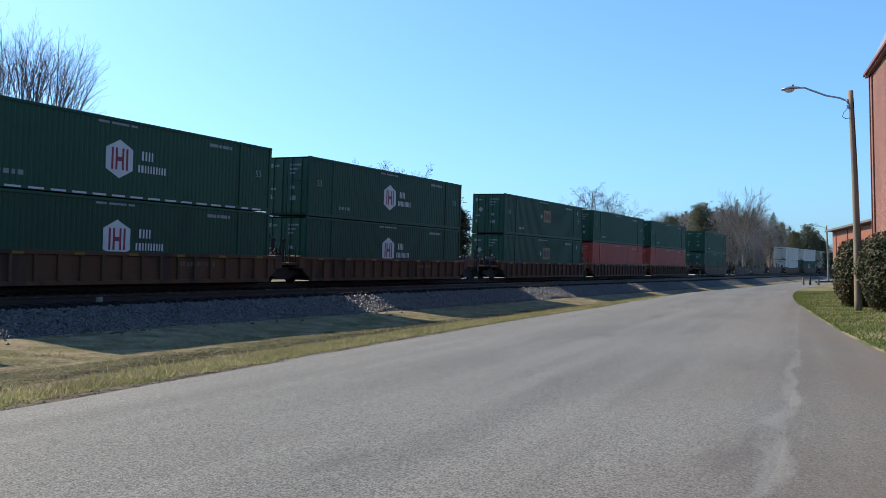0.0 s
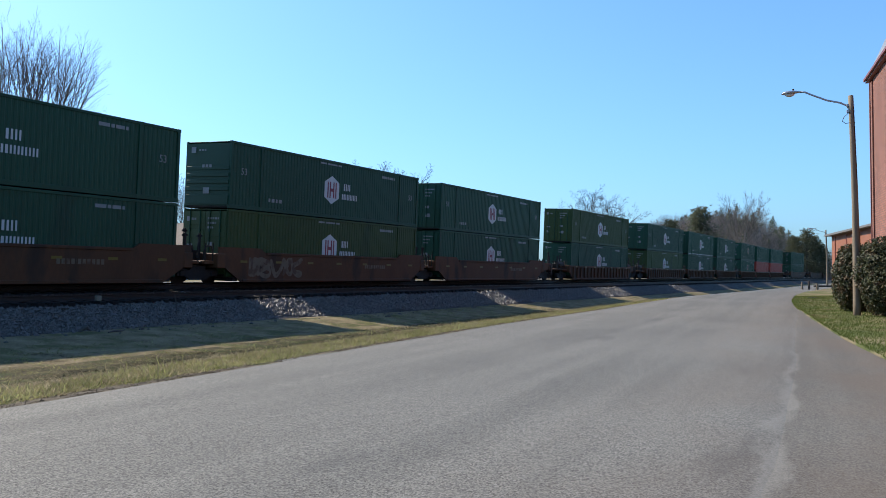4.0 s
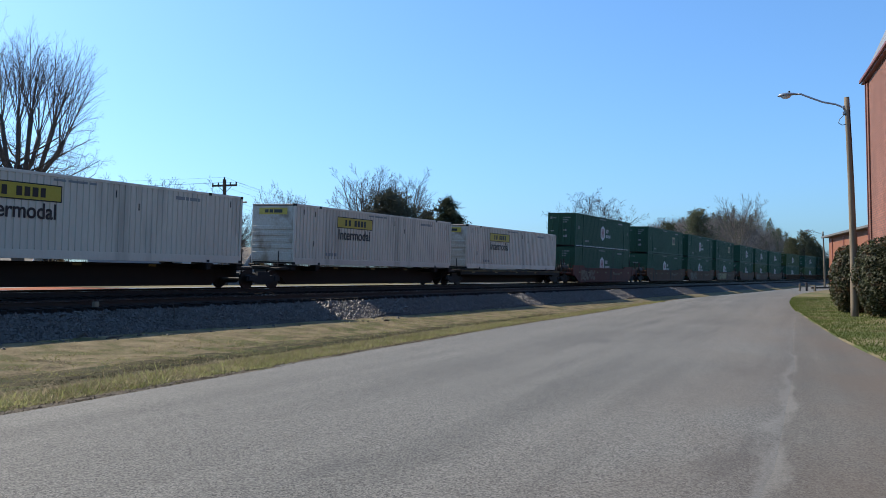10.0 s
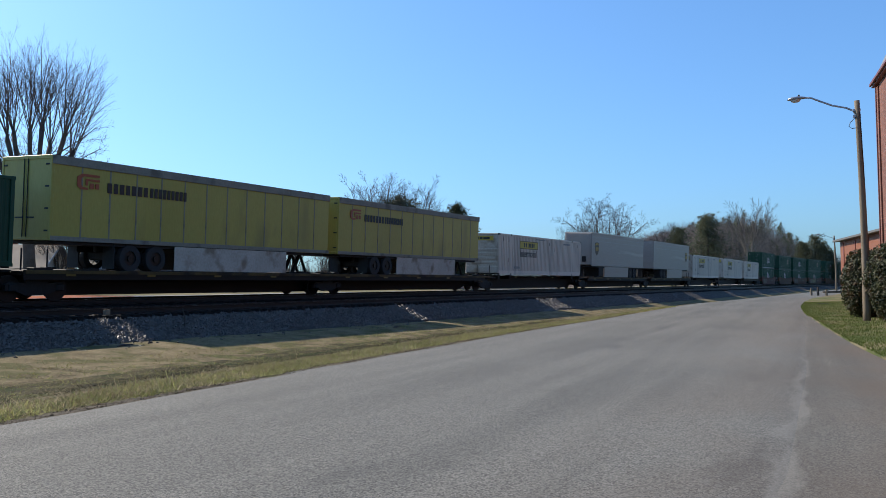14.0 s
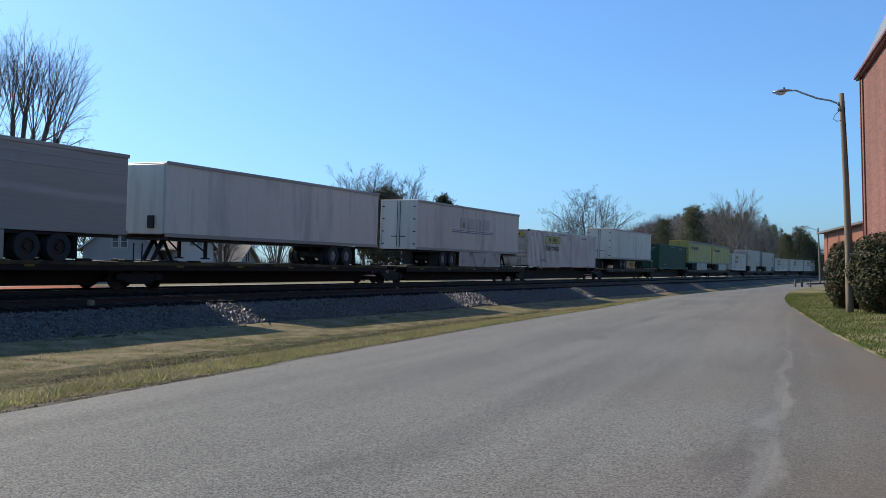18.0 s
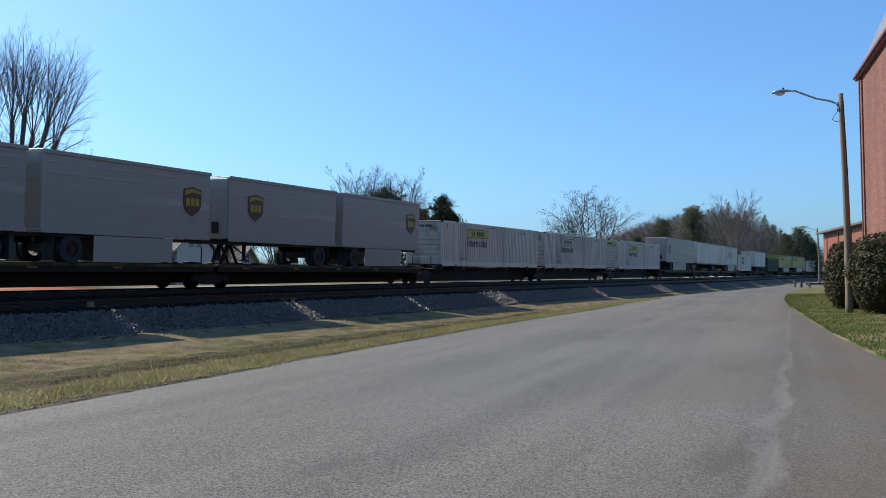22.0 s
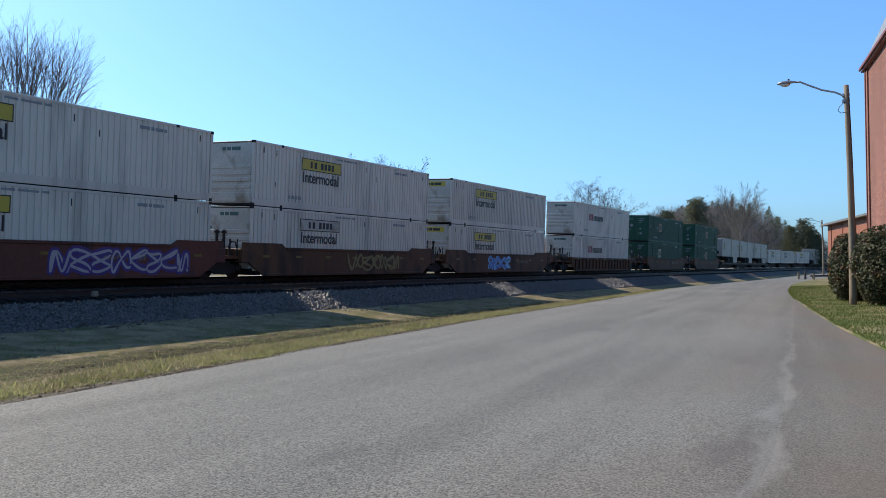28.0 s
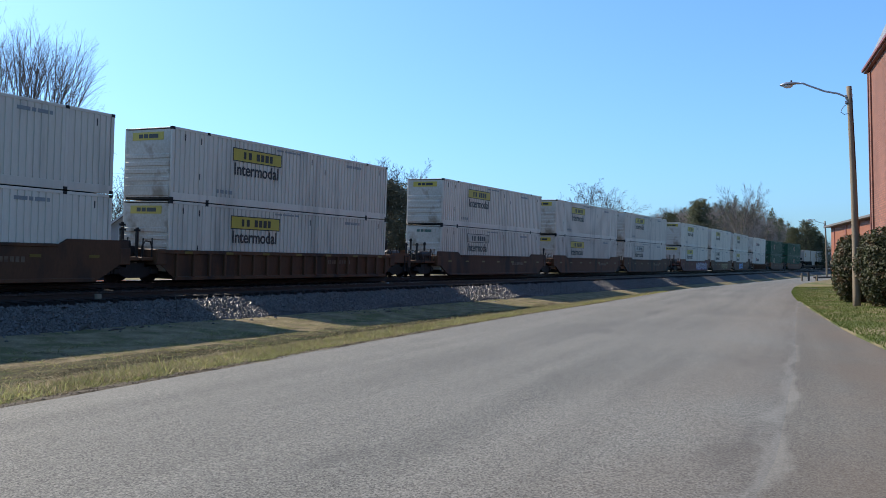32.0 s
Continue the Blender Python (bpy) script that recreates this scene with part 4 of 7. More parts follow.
# ---- running gear
def truck(parent, x, side=True):
    """A two-axle bogie with side frames and wheels."""
    tr = part("truck", shared("bolster", lambda: Solid().box(-0.22, 0.22, -1.0, 1.0, 0.42, 0.72, 0.03).tube((0, 0, 0.6), (0, 0, 0.95), 0.3, n=12).mesh("truck", M["iron"])), None, parent)
    tr.location.x = x

    def frame_mesh():
        g = Solid().plate([(-1.15, 0.36), (-1.15, 0.56), (-0.9, 0.66), (-0.45, 0.6), (-0.4, 0.78), (0.4, 0.78), (0.45, 0.6), (0.9, 0.66), (1.15, 0.56), (1.15, 0.36), (0.75, 0.34), (0.4, 0.2), (-0.4, 0.2), (-0.75, 0.34)], -0.07, 0.07)
        for i in (-0.18, 0, 0.18):
            g.tube((i, 0, 0.3), (i, 0, 0.62), 0.075, n=8)
        for i in (-0.89, 0.89):
            g.box(i - 0.15, i + 0.15, -0.12, 0.1, 0.34, 0.58, 0.03)
        return g.mesh("side_frame", M["iron"])
    fm = shared("side_frame", frame_mesh)
    wm = shared("wheel", lambda: outward(Solid().disc(0, 0, 0, 0.42, 0.13, 28).disc(0, 0.05, 0, 0.455, 0.03, 28).disc(0, -0.05, 0, 0.12, 0.12, 12).mesh("wheel", M["wheel"])))
    am = shared("axle", lambda: Solid().tube((0, -1.0, 0), (0, 1.0, 0), 0.08, n=10).mesh("axle", M["iron"]))
    for sg in (-1, 1):
        shifted("side_frame", fm, tr, 0, sg * 1.0)
    for xx in (-0.89, 0.89):
        shifted("axle", am, tr, xx, 0, 0.42)
        for sg in (-1, 1):
            o = shifted("wheel", wm, tr, xx, sg * 0.77, 0.42)
            if sg < 0:
                o.rotation_euler.z = math.pi
    return tr


def end_gear(ob, paint, xe, sg, own):
    """The platform over the running gear at one end, with ladder, grab rails, brake gear and drawbar."""
    a, b = sorted((sg * 8.35, sg * xe))

    def plat():
        g = Solid().box(a, b, -1.3, 1.3, 0.86, 1.0, 0.02).box(a, b, -0.3, 0.3, 0.62, 0.86)
        q = sg * 8.35
        g.box(min(q, q + sg * 0.5), max(q, q + sg * 0.5), -1.5, 1.5, 0.7, 1.32, 0.03)
        return g.mesh("end_platform", M[paint])
    part("end_platform", shared(("plat", paint, xe, sg), plat), None, ob)
    if not own and sg < 0:
        part("drawbar", shared(("drawbar", xe), lambda: Solid().box(-xe - 0.9, -xe + 0.9, -0.45, 0.45, 0.36, 0.88, 0.05).tube((-xe - 0.1, -1.2, 0.93), (-xe - 0.1, 1.2, 0.93), 0.05, n=6).mesh("drawbar", M["iron"])), None, ob)
    rail = shared("grab_rail", lambda: Solid().tube((0, 0, 0), (0, 0, 0.75), 0.03, n=6).mesh("grab_rail", M["iron"]))
    for xx, yy in ((8.9, -1.25), (9.35, -1.25), (8.9, 1.25)):
        shifted("grab_rail", rail, ob, sg * xx, yy, 0.98)
    if own and sg > 0:
        for y in (-1.28, 1.28):
            part("end_sheet", shared(("end_sheet", paint, y), lambda: Solid().plate([(8.8, 0.62), (9.0, 0.86), (10.5, 0.86), (10.7, 0.6), (10.95, 0.6), (10.95, 1.2), (10.6, 1.42), (8.8, 1.42)], y - 0.03, y + 0.03).mesh("end_sheet", M[paint])), None, ob)
    tank = shared("air_tank", lambda: Solid().tube((-0.5, 0, 0), (0.5, 0, 0), 0.23, n=14).tube((-0.62, 0, 0), (-0.5, 0, 0), 0.12, 0.23, n=14).tube((0.5, 0, 0), (0.62, 0, 0), 0.23, 0.12, n=14).box(-0.35, -0.27, -0.2, 0.2, -0.36, -0.1).box(0.27, 0.35, -0.2, 0.2, -0.36, -0.1).mesh("air_tank", M["well_grime"]))
    valve = shared("brake_valve", lambda: Solid().box(-0.22, 0.22, -0.2, 0.2, 0, 0.42, 0.03).tube((0, 0, 0.4), (0, 0, 0.62), 0.1, 0.07, 8).tube((-0.3, 0, 0.2), (0.3, 0, 0.2), 0.09, n=8).tube((0.1, -0.25, 0.1), (0.1, 0.25, 0.3), 0.05, n=6).mesh("brake_valve", M["iron"]))
    pipe = shared("brake_pipe", lambda: Solid().sweep([(0, 0, 0), (0.05, 0, 0.45), (0.22, 0, 0.62), (0.5, 0.05, 0.6), (0.66, 0.08, 0.3), (0.7, 0.1, 0)], 0.032, 6).mesh("brake_pipe", M["iron"]))
    post = shared("end_post", lambda: Solid().box(-0.05, 0.05, -0.05, 0.05, 0, 1.15, 0.01).box(-0.14, 0.14, -0.03, 0.03, 1.0, 1.08).mesh("end_post", M["iron"]))
    shifted("brake_pipe", pipe, ob, sg * 8.95 - 0.3, -1.05, 1.0)
    shifted("end_post", post, ob, sg * 9.15, -0.7, 0.98), shifted("end_post", post, ob, sg * 8.8, 0.5, 1.2)
    if own:
        shifted("air_tank", tank, ob, sg * 9.55, -0.85, 1.36)
        shifted("brake_valve", valve, ob, sg * 10.25, -0.75, 1.0), shifted("brake_valve", valve, ob, sg * 9.3, 0.3, 1.0)
        shifted("end_post", post, ob, sg * 10.75, -1.1, 0.9)
    elif sg < 0:
        shifted("brake_valve", valve, ob, sg * 9.1, -0.2, 1.0)
    if own:
        def ladder():
            g = Solid()
            for yy in (-0.2, 0.2):
                g.tube((yy, 0, 0.35), (yy, 0, 1.3), 0.022, n=6)
            for i in range(4):
                g.tube((-0.2, 0, 0.4 + 0.28 * i), (0.2, 0, 0.4 + 0.28 * i), 0.018, n=6)
            return g.mesh("ladder", M["iron"])
        shifted("ladder", shared("ladder", ladder), ob, sg * 10.4, -1.33)
        shifted("coupler", shared("coupler", lambda: Solid().box(-0.55, 0.55, -0.13, 0.13, 0.7, 0.92, 0.03).box(-0.2, 0.24, -0.24, 0.24, 0.66, 0.96, 0.05).mesh("coupler", M["iron"])), ob, sg * (xe + 0.35))
        shifted("hose", shared("hose", lambda: Solid().tube((0, 0, 0.75), (0.1, 0, 0.42), 0.035, n=6).tube((0.1, 0, 0.42), (0.4, 0, 0.36), 0.035, n=6).mesh("hose", M["rubber"])), ob, sg * (xe + 0.1), 0.35)
        if sg < 0:
            shifted("brake_wheel", shared("brake_wheel", lambda: turned(Solid().disc(0, 0, 0, 0.28, 0.04, 18, 0.23).box(-0.24, 0.24, -0.012, 0.012, -0.02, 0.02).box(-0.02, 0.02, -0.012, 0.012, -0.24, 0.24), 0).mesh("brake_wheel", M["iron"])), ob, -xe + 0.5, -0.7, 1.35)


def well_car(paint, ribbed, left, right, label, art=()):
    """One unit of a well car. left, right: half the distance to a shared bogie, or 0 for an end of its own with bogie and coupler."""
    ob = new("well_car")
    top = 1.30 if ribbed else 1.5
    for sg in (-1, 1):
        y = sg * 1.42
        if ribbed:
            pieces = (("top_chord", lambda: Solid().box(-8.75, 8.75, y - 0.09, y + 0.09, top - 0.16, top, 0.02)),
                      ("bottom_chord", lambda: Solid().box(-7.9, 7.9, y - 0.1, y + 0.1, 0.10, 0.26, 0.02)),
                      ("side_sill", lambda: Solid().plate([(-8.6, 0.7), (-7.9, 0.2), (7.9, 0.2), (8.6, 0.7), (8.6, top - 0.1), (-8.6, top - 0.1)], y - 0.012, y + 0.012)))
        else:
            e = 0.1
            pieces = (("top_chord", lambda: Solid().box(-5.7, 5.7, y - 0.09, y + 0.09, top - 0.2, top - 0.08, 0.02)),
                      ("bottom_chord", lambda: Solid().box(-7.25, 7.25, y - 0.1, y + 0.1, 0.10, 0.24, 0.02)),
                      ("side_sill", lambda: Solid().plate([(-8.75, 0.98), (-8.2, 0.62), (-7.3, 0.12), (7.3, 0.12), (8.2, 0.62), (8.75, 0.98), (8.75, top + e), (6.1, top + e), (5.75, top - 0.1), (-5.75, top - 0.1), (-6.1, top + e), (-8.75, top + e)], y - 0.05, y + 0.05)))
        for nm, make in pieces:
            part(nm, shared((nm, paint, ribbed, sg), lambda: make().mesh(nm, M[paint])), None, ob)
    if ribbed:
        rb = shared(("rib", paint), lambda: Solid().box(-0.06, 0.06, -0.07, 0.07, 0.24, 1.16, 0.015).mesh("rib", M[paint]))
        for i in range(18):
            shifted("rib", rb, ob, -7.82 + i * 0.92, -1.475)
    fb = shared("floor_beam", lambda: Solid().box(-0.15, 0.15, -1.36, 1.36, 0.14, 0.3).mesh("floor_beam", M["iron"]))
    for x in (-7.6, -5.9, -2, 2, 5.9, 7.6):
        shifted("floor_beam", fb, ob, x)
    st = shared("stripe", lambda: Solid().box(-0.22, 0.22, -0.006, 0, -0.05, 0.05).mesh("reflector", M["stripe"]))
    for i in range(7):
        shifted("reflector", st, ob, -7.2 + i * 2.4, -1.512 if ribbed else -1.475 if i not in (0, 6) else -1.472, top - 0.1 if ribbed else 1.0)
    for sg, half in ((-1, left), (1, right)):
        own = half == 0
        end_gear(ob, paint, 11.1 if own else half - 0.1, sg, own)
        if own:
            truck(ob, sg * 9.75)
        elif sg < 0:
            truck(ob, -half)
    for a in art:
        spray(ob, a, -1.475 if not ribbed else -1.435, top)
    part("lettering", shared(("carname", ribbed), lambda: bars(Solid(), 2.4, 0.78, (0.14, 0.14, 0.14, 0.14, 0.01, 0.14, 0.14, 0.14, 0.14, 0.14, 0.14), 0.19, -1.475 if not ribbed else -1.436, 0.06).mesh("lettering", M["faded_spray"])), None, ob)
    return tagged(ob, label, "railway wagon")


def spray(ob, kind, y, top):
    """Spray-painted shapes on a wagon's side: curved strokes in a few colours."""
    spec = {"white": ("faded_spray", -6.8, -3.4, 3, 0.17, 0), "tan": ("tan_paint", -5.6, 0.2, 4, 0.22, 0), "purple": ("purple_paint", 0.2, 6.2, 5, 0.26, 0), "outline": ("pale_spray", 0.2, 6.2, 5, 0.085, 0.002),
            "cyan": ("cyan_paint", -2.6, 0.4, 7, 0.17, 0), "blue": ("blue_paint", -2.5, 0.3, 7, 0.08, 0.002), "name": ("tan_paint", -0.6, 4.2, 9, 0.10, 0)}[kind]
    rnd = random.Random(spec[3])

    def make():
        g = Solid()
        x, th = spec[1], spec[4]
        z0, z1 = 0.32, min(top - 0.3, 1.3)
        while x < spec[2]:
            w, k, ph = rnd.uniform(0.5, 0.85), rnd.choice((1, 2, 3)), rnd.uniform(0, 6.28)
            kx = 2 if k == 1 else rnd.choice((1, 2)) if k == 3 else 1
            # closed looping scrawls
            path = [(x + w * (0.5 + 0.55 * math.cos(kx * a * 0.1963)), (z0 + z1) / 2 + (z1 - z0) * 0.48 * math.sin(k * a * 0.1963 + ph) * (0.8 + 0.2 * math.sin(a * 0.1963 * 3 + x))) for a in range(33)]
            n = 0
            for (xa, za), (xb, zb) in zip(path, path[1:]):
                dx, dz = xb - xa, zb - za
                L = math.hypot(dx, dz) or 1
                t2 = th * (0.75 + 0.5 * abs(math.sin(n * 0.4)))
                ox, oz = -dz / L * t2 / 2, dx / L * t2 / 2
                yy = y - 0.004 - spec[5] - 0.00012 * n
                g.add([(xa + ox, yy, za + oz), (xb + ox, yy, zb + oz), (xb - ox, yy, zb - oz), (xa - ox, yy, za - oz)], [(0, 1, 2, 3)])
                yy -= 0.00006
                g.add([(xb + math.cos(q * 1.047) * t2 / 2, yy, zb + math.sin(q * 1.047) * t2 / 2) for q in range(6)], [tuple(range(6))])
                n += 1
            x += w * 1.12
        return g.mesh("spray_paint", M[spec[0]])
    part("spray_paint", shared(("spray", kind, y), make), None, ob, "spray-painted scrawl")


def spine_car(half_left, hitch, label):
    """One unit of a spine car: a slim centre beam with arms, pads and a shared bogie at its rear joint."""
    ob = new("spine_car")
    part("centre_beam", shared("beam", lambda: Solid().plate([(-8.9, 0.5), (-7.75, 0.5), (-7.3, 0.16), (7.3, 0.16), (7.75, 0.5), (8.9, 0.5), (8.9, 0.94), (-8.9, 0.94)], -0.36, 0.36).mesh("centre_beam", M["spine"])), None, ob)
    part("beam_cap", shared("beam_cap", lambda: Solid().box(-8.9, 8.9, -0.55, 0.55, 0.94, 1.04, 0.02).mesh("beam_cap", M["spine"])), None, ob)
    arm = shared("arm", lambda: Solid().box(-0.16, 0.16, -1.3, 1.3, 0.84, 1.06, 0.03).box(-0.22, 0.22, -1.32, -0.95, 1.04, 1.13, 0.02).box(-0.22, 0.22, 0.95, 1.32, 1.04, 1.13, 0.02).mesh("cross_arm", M["spine"]))
    for x in (-8.0, -6.1, 6.1, 8.0):
        shifted("cross_arm", arm, ob, x)
    if hitch:
        for sg in (-1, 1):
            part("runway", shared(("runway", sg), lambda: Solid().box(-8.9, 8.9, sg * 1.0 - 0.32, sg * 1.0 + 0.32, 0.92, 1.03, 0.02).box(-8.9, 8.9, sg * 1.33 - 0.03, sg * 1.33 + 0.03, 0.72, 1.06, 0.01).mesh("runway", M["spine"])), None, ob)
            part("deck_edge", shared(("deck_edge", sg), lambda: Solid().box(-8.85, 8.85, sg * 1.375 - 0.012, sg * 1.375 + 0.012, 0.93, 1.05).mesh("deck_edge", M["mustard"])), None, ob)
        hm = shared("hitch", lambda: Solid().tube((-0.6, -0.25, 1.0), (0, -0.25, 1.98), 0.09, n=8).tube((-0.6, 0.25, 1.0), (0, 0.25, 1.98), 0.09, n=8).tube((0.6, -0.25, 1.0), (0, -0.25, 1.98), 0.07, n=8).tube((0.6, 0.25, 1.0), (0, 0.25, 1.98), 0.07, n=8)
                    .box(-0.4, 0.4, -0.5, 0.5, 1.95, 2.06, 0.02).box(-0.75, 0.75, -0.45, 0.45, 1.0, 1.12, 0.02).mesh("hitch", M["iron"]))
        for x in {1: (7.0,), 2: (7.0,), 3: (-7.0,), 4: (-7.0, 7.0)}[hitch]:
            shifted("hitch", hm, ob, x)
    st = shared("stripe2", lambda: Solid().box(-0.2, 0.2, -0.006, 0, -0.045, 0.045).mesh("reflector", M["stripe"]))
    for x in (-7.1, -3.5, 0.1, 3.7):
        shifted("reflector", st, ob, x, -0.552 if not hitch else -1.362, 0.98 if not hitch else 0.9)
    rail = shared("grab_rail", None)
    for x in (-8.7, 8.6):
        shifted("grab_rail", rail, ob, x, -0.9, 1.02)
    part("end_platform", shared("spine_end", lambda: Solid().box(-8.9, -8.2, -1.2, 1.2, 0.86, 0.98, 0.02).box(8.2, 8.9, -1.2, 1.2, 0.86, 0.98, 0.02).mesh("end_platform", M["spine"])), None, ob)
    if half_left:
        truck(ob, -half_left)
    else:
        truck(ob, -8.6)
    truck(ob, 8.4) if hitch == 2 else None
    shifted("hose", shared("hose", None), ob, -8.9, -0.5, 0.05)
    return tagged(ob, label, "railway wagon")


def trailer(paint, L, style, label):
    """A road semi-trailer standing on its wheels and front legs; its floor is 2.05 m above the rail."""
    ob = new("semi_trailer")
    W, z0, z1 = 2.59, 2.05, 4.88 if L < 10 else 4.94 if paint == "yellow" else 5.05
    part("box", shared(("tbox", paint, L), lambda: Solid().box(-L / 2 + 0.03, L / 2 - 0.02, -W / 2 + 0.02, W / 2 - 0.02, z0 + 0.12, z1 - 0.03, 0.03).mesh("box", M[paint])), None, ob)
    edge_m = "silver" if paint in ("silver", "white") else "faded_joint"
    for sg in (-1, 1):
        for nm, za, zb in (("bottom_rail", z0, z0 + 0.16), ("top_rail", z1 - (0.3 if paint == "yellow" else 0.14), z1)):
            part(nm, shared((nm, L, sg, edge_m, paint), lambda: Solid().box(-L / 2, L / 2, sg * W / 2 - 0.025, sg * W / 2 + 0.012, za, zb, 0.01).mesh(nm, M[edge_m])), None, ob)
    sm = shared(("seam", paint, style), lambda: Solid().box(-0.03 if paint == "yellow" else -0.007, 0.03 if paint == "yellow" else 0.007, -0.012 if paint == "yellow" else -0.005, 0, z0 + 0.16, z1 - 0.14).mesh("panel_joint", M["faded_joint" if paint == "yellow" else paint]))
    n = round(L / 1.22)
    for i in range(1, n if paint != "silver" else 1):
        shifted("panel_joint", sm, ob, -L / 2 + L * i / n, -W / 2 + 0.021)
    x = -L / 2
    if style in ("mid_axle", "reversed"):
        part("nose", shared(("nose", paint, L), lambda: Solid().box(x - 0.02, x + 0.05, -W / 2 + 0.12, W / 2 - 0.12, z0 + 0.1, z1 - 0.1, 0.03).mesh("nose", M[paint])), None, ob)
        part("connector_box", shared(("box_conn", L), lambda: Solid().box(x - 0.09, x - 0.02, -0.75, -0.4, z0 + 0.35, z0 + 0.85, 0.02).mesh("connector_box", M["iron"])), None, ob)
    else:
        fr = shared(("rear_frame", L, paint), lambda: [g := Solid(), [g.box(-L / 2 - 0.03, -L / 2 + 0.09, a, b, c, d, 0.015) for a, b, c, d in ((-W / 2 - 0.01, -W / 2 + 0.1, z0, z1), (W / 2 - 0.1, W / 2 + 0.01, z0, z1), (-W / 2 + 0.1, W / 2 - 0.1, z1 - 0.14, z1), (-W / 2 + 0.1, W / 2 - 0.1, z0, z0 + 0.14))], g.mesh("rear_frame", M[paint])][-1])
        part("rear_frame", fr, None, ob)
        for sg in (-1, 1):
            leaf = part("door", shared(("tdoor", paint, L, sg), lambda: Solid().box(x - 0.012, x + 0.05, min(sg * 0.01, sg * 1.19), max(sg * 0.01, sg * 1.19), z0 + 0.14, z1 - 0.14, 0.008).mesh("door", M[paint])), None, ob)
            if paint != "silver":
                part("lock_rod", shared(("trod", L, sg), lambda: Solid().tube((x - 0.03, sg * 0.1, z0 + 0.1), (x - 0.03, sg * 0.1, z1 - 0.1), 0.016, n=6).mesh("lock_rod", M["rubber"])), None, leaf)
                part("handle", shared(("thandle", L, sg), lambda: Solid().box(x - 0.045, x - 0.02, min(sg * 0.08, sg * 0.5), max(sg * 0.08, sg * 0.5), z0 + 0.75, z0 + 0.8, 0.005).mesh("handle", M["rubber"])), None, leaf)
                for k in range(4):
                    part("hinge", shared(("thinge", L, sg, k), lambda: Solid().box(x - 0.03, x - 0.012, min(sg * 1.0, sg * 1.2), max(sg * 1.0, sg * 1.2), z0 + 0.3 + k * 0.75, z0 + 0.36 + k * 0.75, 0.004).mesh("hinge", M["rubber"])), None, leaf)
            else:
                for k in range(5):
                    part("door_panel", shared(("tpanel", L, sg, k), lambda: Solid().box(x - 0.02, x - 0.012, min(sg * 0.03, sg * 1.15), max(sg * 0.03, sg * 1.15), z0 + 0.2 + k * 0.53, z0 + 0.7 + k * 0.53, 0.004).mesh("door_panel", M[paint])), None, leaf)
    # axles, wheels, landing legs
    pup = L < 10
    f = -1 if style in ("mid_axle", "reversed") else 1
    ax = [-L / 2 + 1.3] if pup else [-L / 2 + 3.5, -L / 2 + 4.75]
    if f < 0:
        ax = [L / 2 - 1.3] if pup else [L / 2 - 4.2, L / 2 - 2.95]
    part("undercarriage", shared(("under", L, style), lambda: [g := Solid(), [g.box(min(ax) - 1.0, max(ax) + 1.0, s * 0.5 - 0.06, s * 0.5 + 0.06, 1.72, 2.06) for s in (-1, 1)], [g.tube((a, -1.0, 1.52), (a, 1.0, 1.52), 0.07, n=8).box(a - 0.42, a + 0.42, -0.62, 0.62, 1.42, 1.74, 0.04).tube((a + 0.3, -0.95, 1.78), (a + 0.3, 0.95, 1.78), 0.12, n=8) for a in ax], g.mesh("undercarriage", M["iron"])][-1]), None, ob)
    part("underfloor", shared(("underfloor", L), lambda: Solid().box(-L / 2 + 0.3, L / 2 - 0.3, -1.2, 1.2, 1.93, 2.045, 0.01).mesh("underfloor", M["iron"])), None, ob)
    ty = shared("tyre", lambda: outward(Solid().disc(0, 0, 0, 0.5, 0.26, 26, 0.27).mesh("tyre", M["rubber"])))
    rim = shared("rim", lambda: outward(Solid().disc(0, 0, 0, 0.275, 0.16, 20, 0.1).disc(0, -0.03, 0, 0.12, 0.2, 12).mesh("rim", M["hub"])))
    dull = shared("dull_rim", lambda: outward(Solid().disc(0, 0, 0, 0.275, 0.16, 20, 0.1).disc(0, -0.03, 0, 0.12, 0.2, 12).mesh("rim", M["wheel"])))
    for a in ax:
        for y in (-1.12, -0.8, 0.8, 1.12):
            w = shifted("wheel", ty, ob, a, y, 1.52)
            if y == -1.12:
                shifted("rim", rim if paint == "white" else dull, w)
    flap = shared("flap", lambda: Solid().box(-0.012, 0.012, -0.3, 0.3, 1.12, 2.03).mesh("mud_flap", M["dirty_white" if style == "panels" or paint == "white" else "rubber"]))
    for y in (-0.95, 0.95):
        shifted("mud_flap", flap, ob, min(ax) - 0.75 if f > 0 else max(ax) + 0.75, y)
    lx = f * (L / 2 - (1.7 if pup else 2.9))
    for sg in (-1, 1):
        part("landing_leg", shared(("leg", L, f, sg), lambda: Solid().box(lx - 0.07, lx + 0.07, sg * 0.75 - 0.06, sg * 0.75 + 0.06, 1.25, 2.05, 0.01).box(lx - 0.16, lx + 0.16, sg * 0.75 - 0.12, sg * 0.75 + 0.12, 1.2, 1.26).tube((lx - 0.9, sg * 0.6, 2.03), (lx, sg * 0.75, 1.5), 0.035, n=6).mesh("landing_leg", M["iron"])), None, ob)
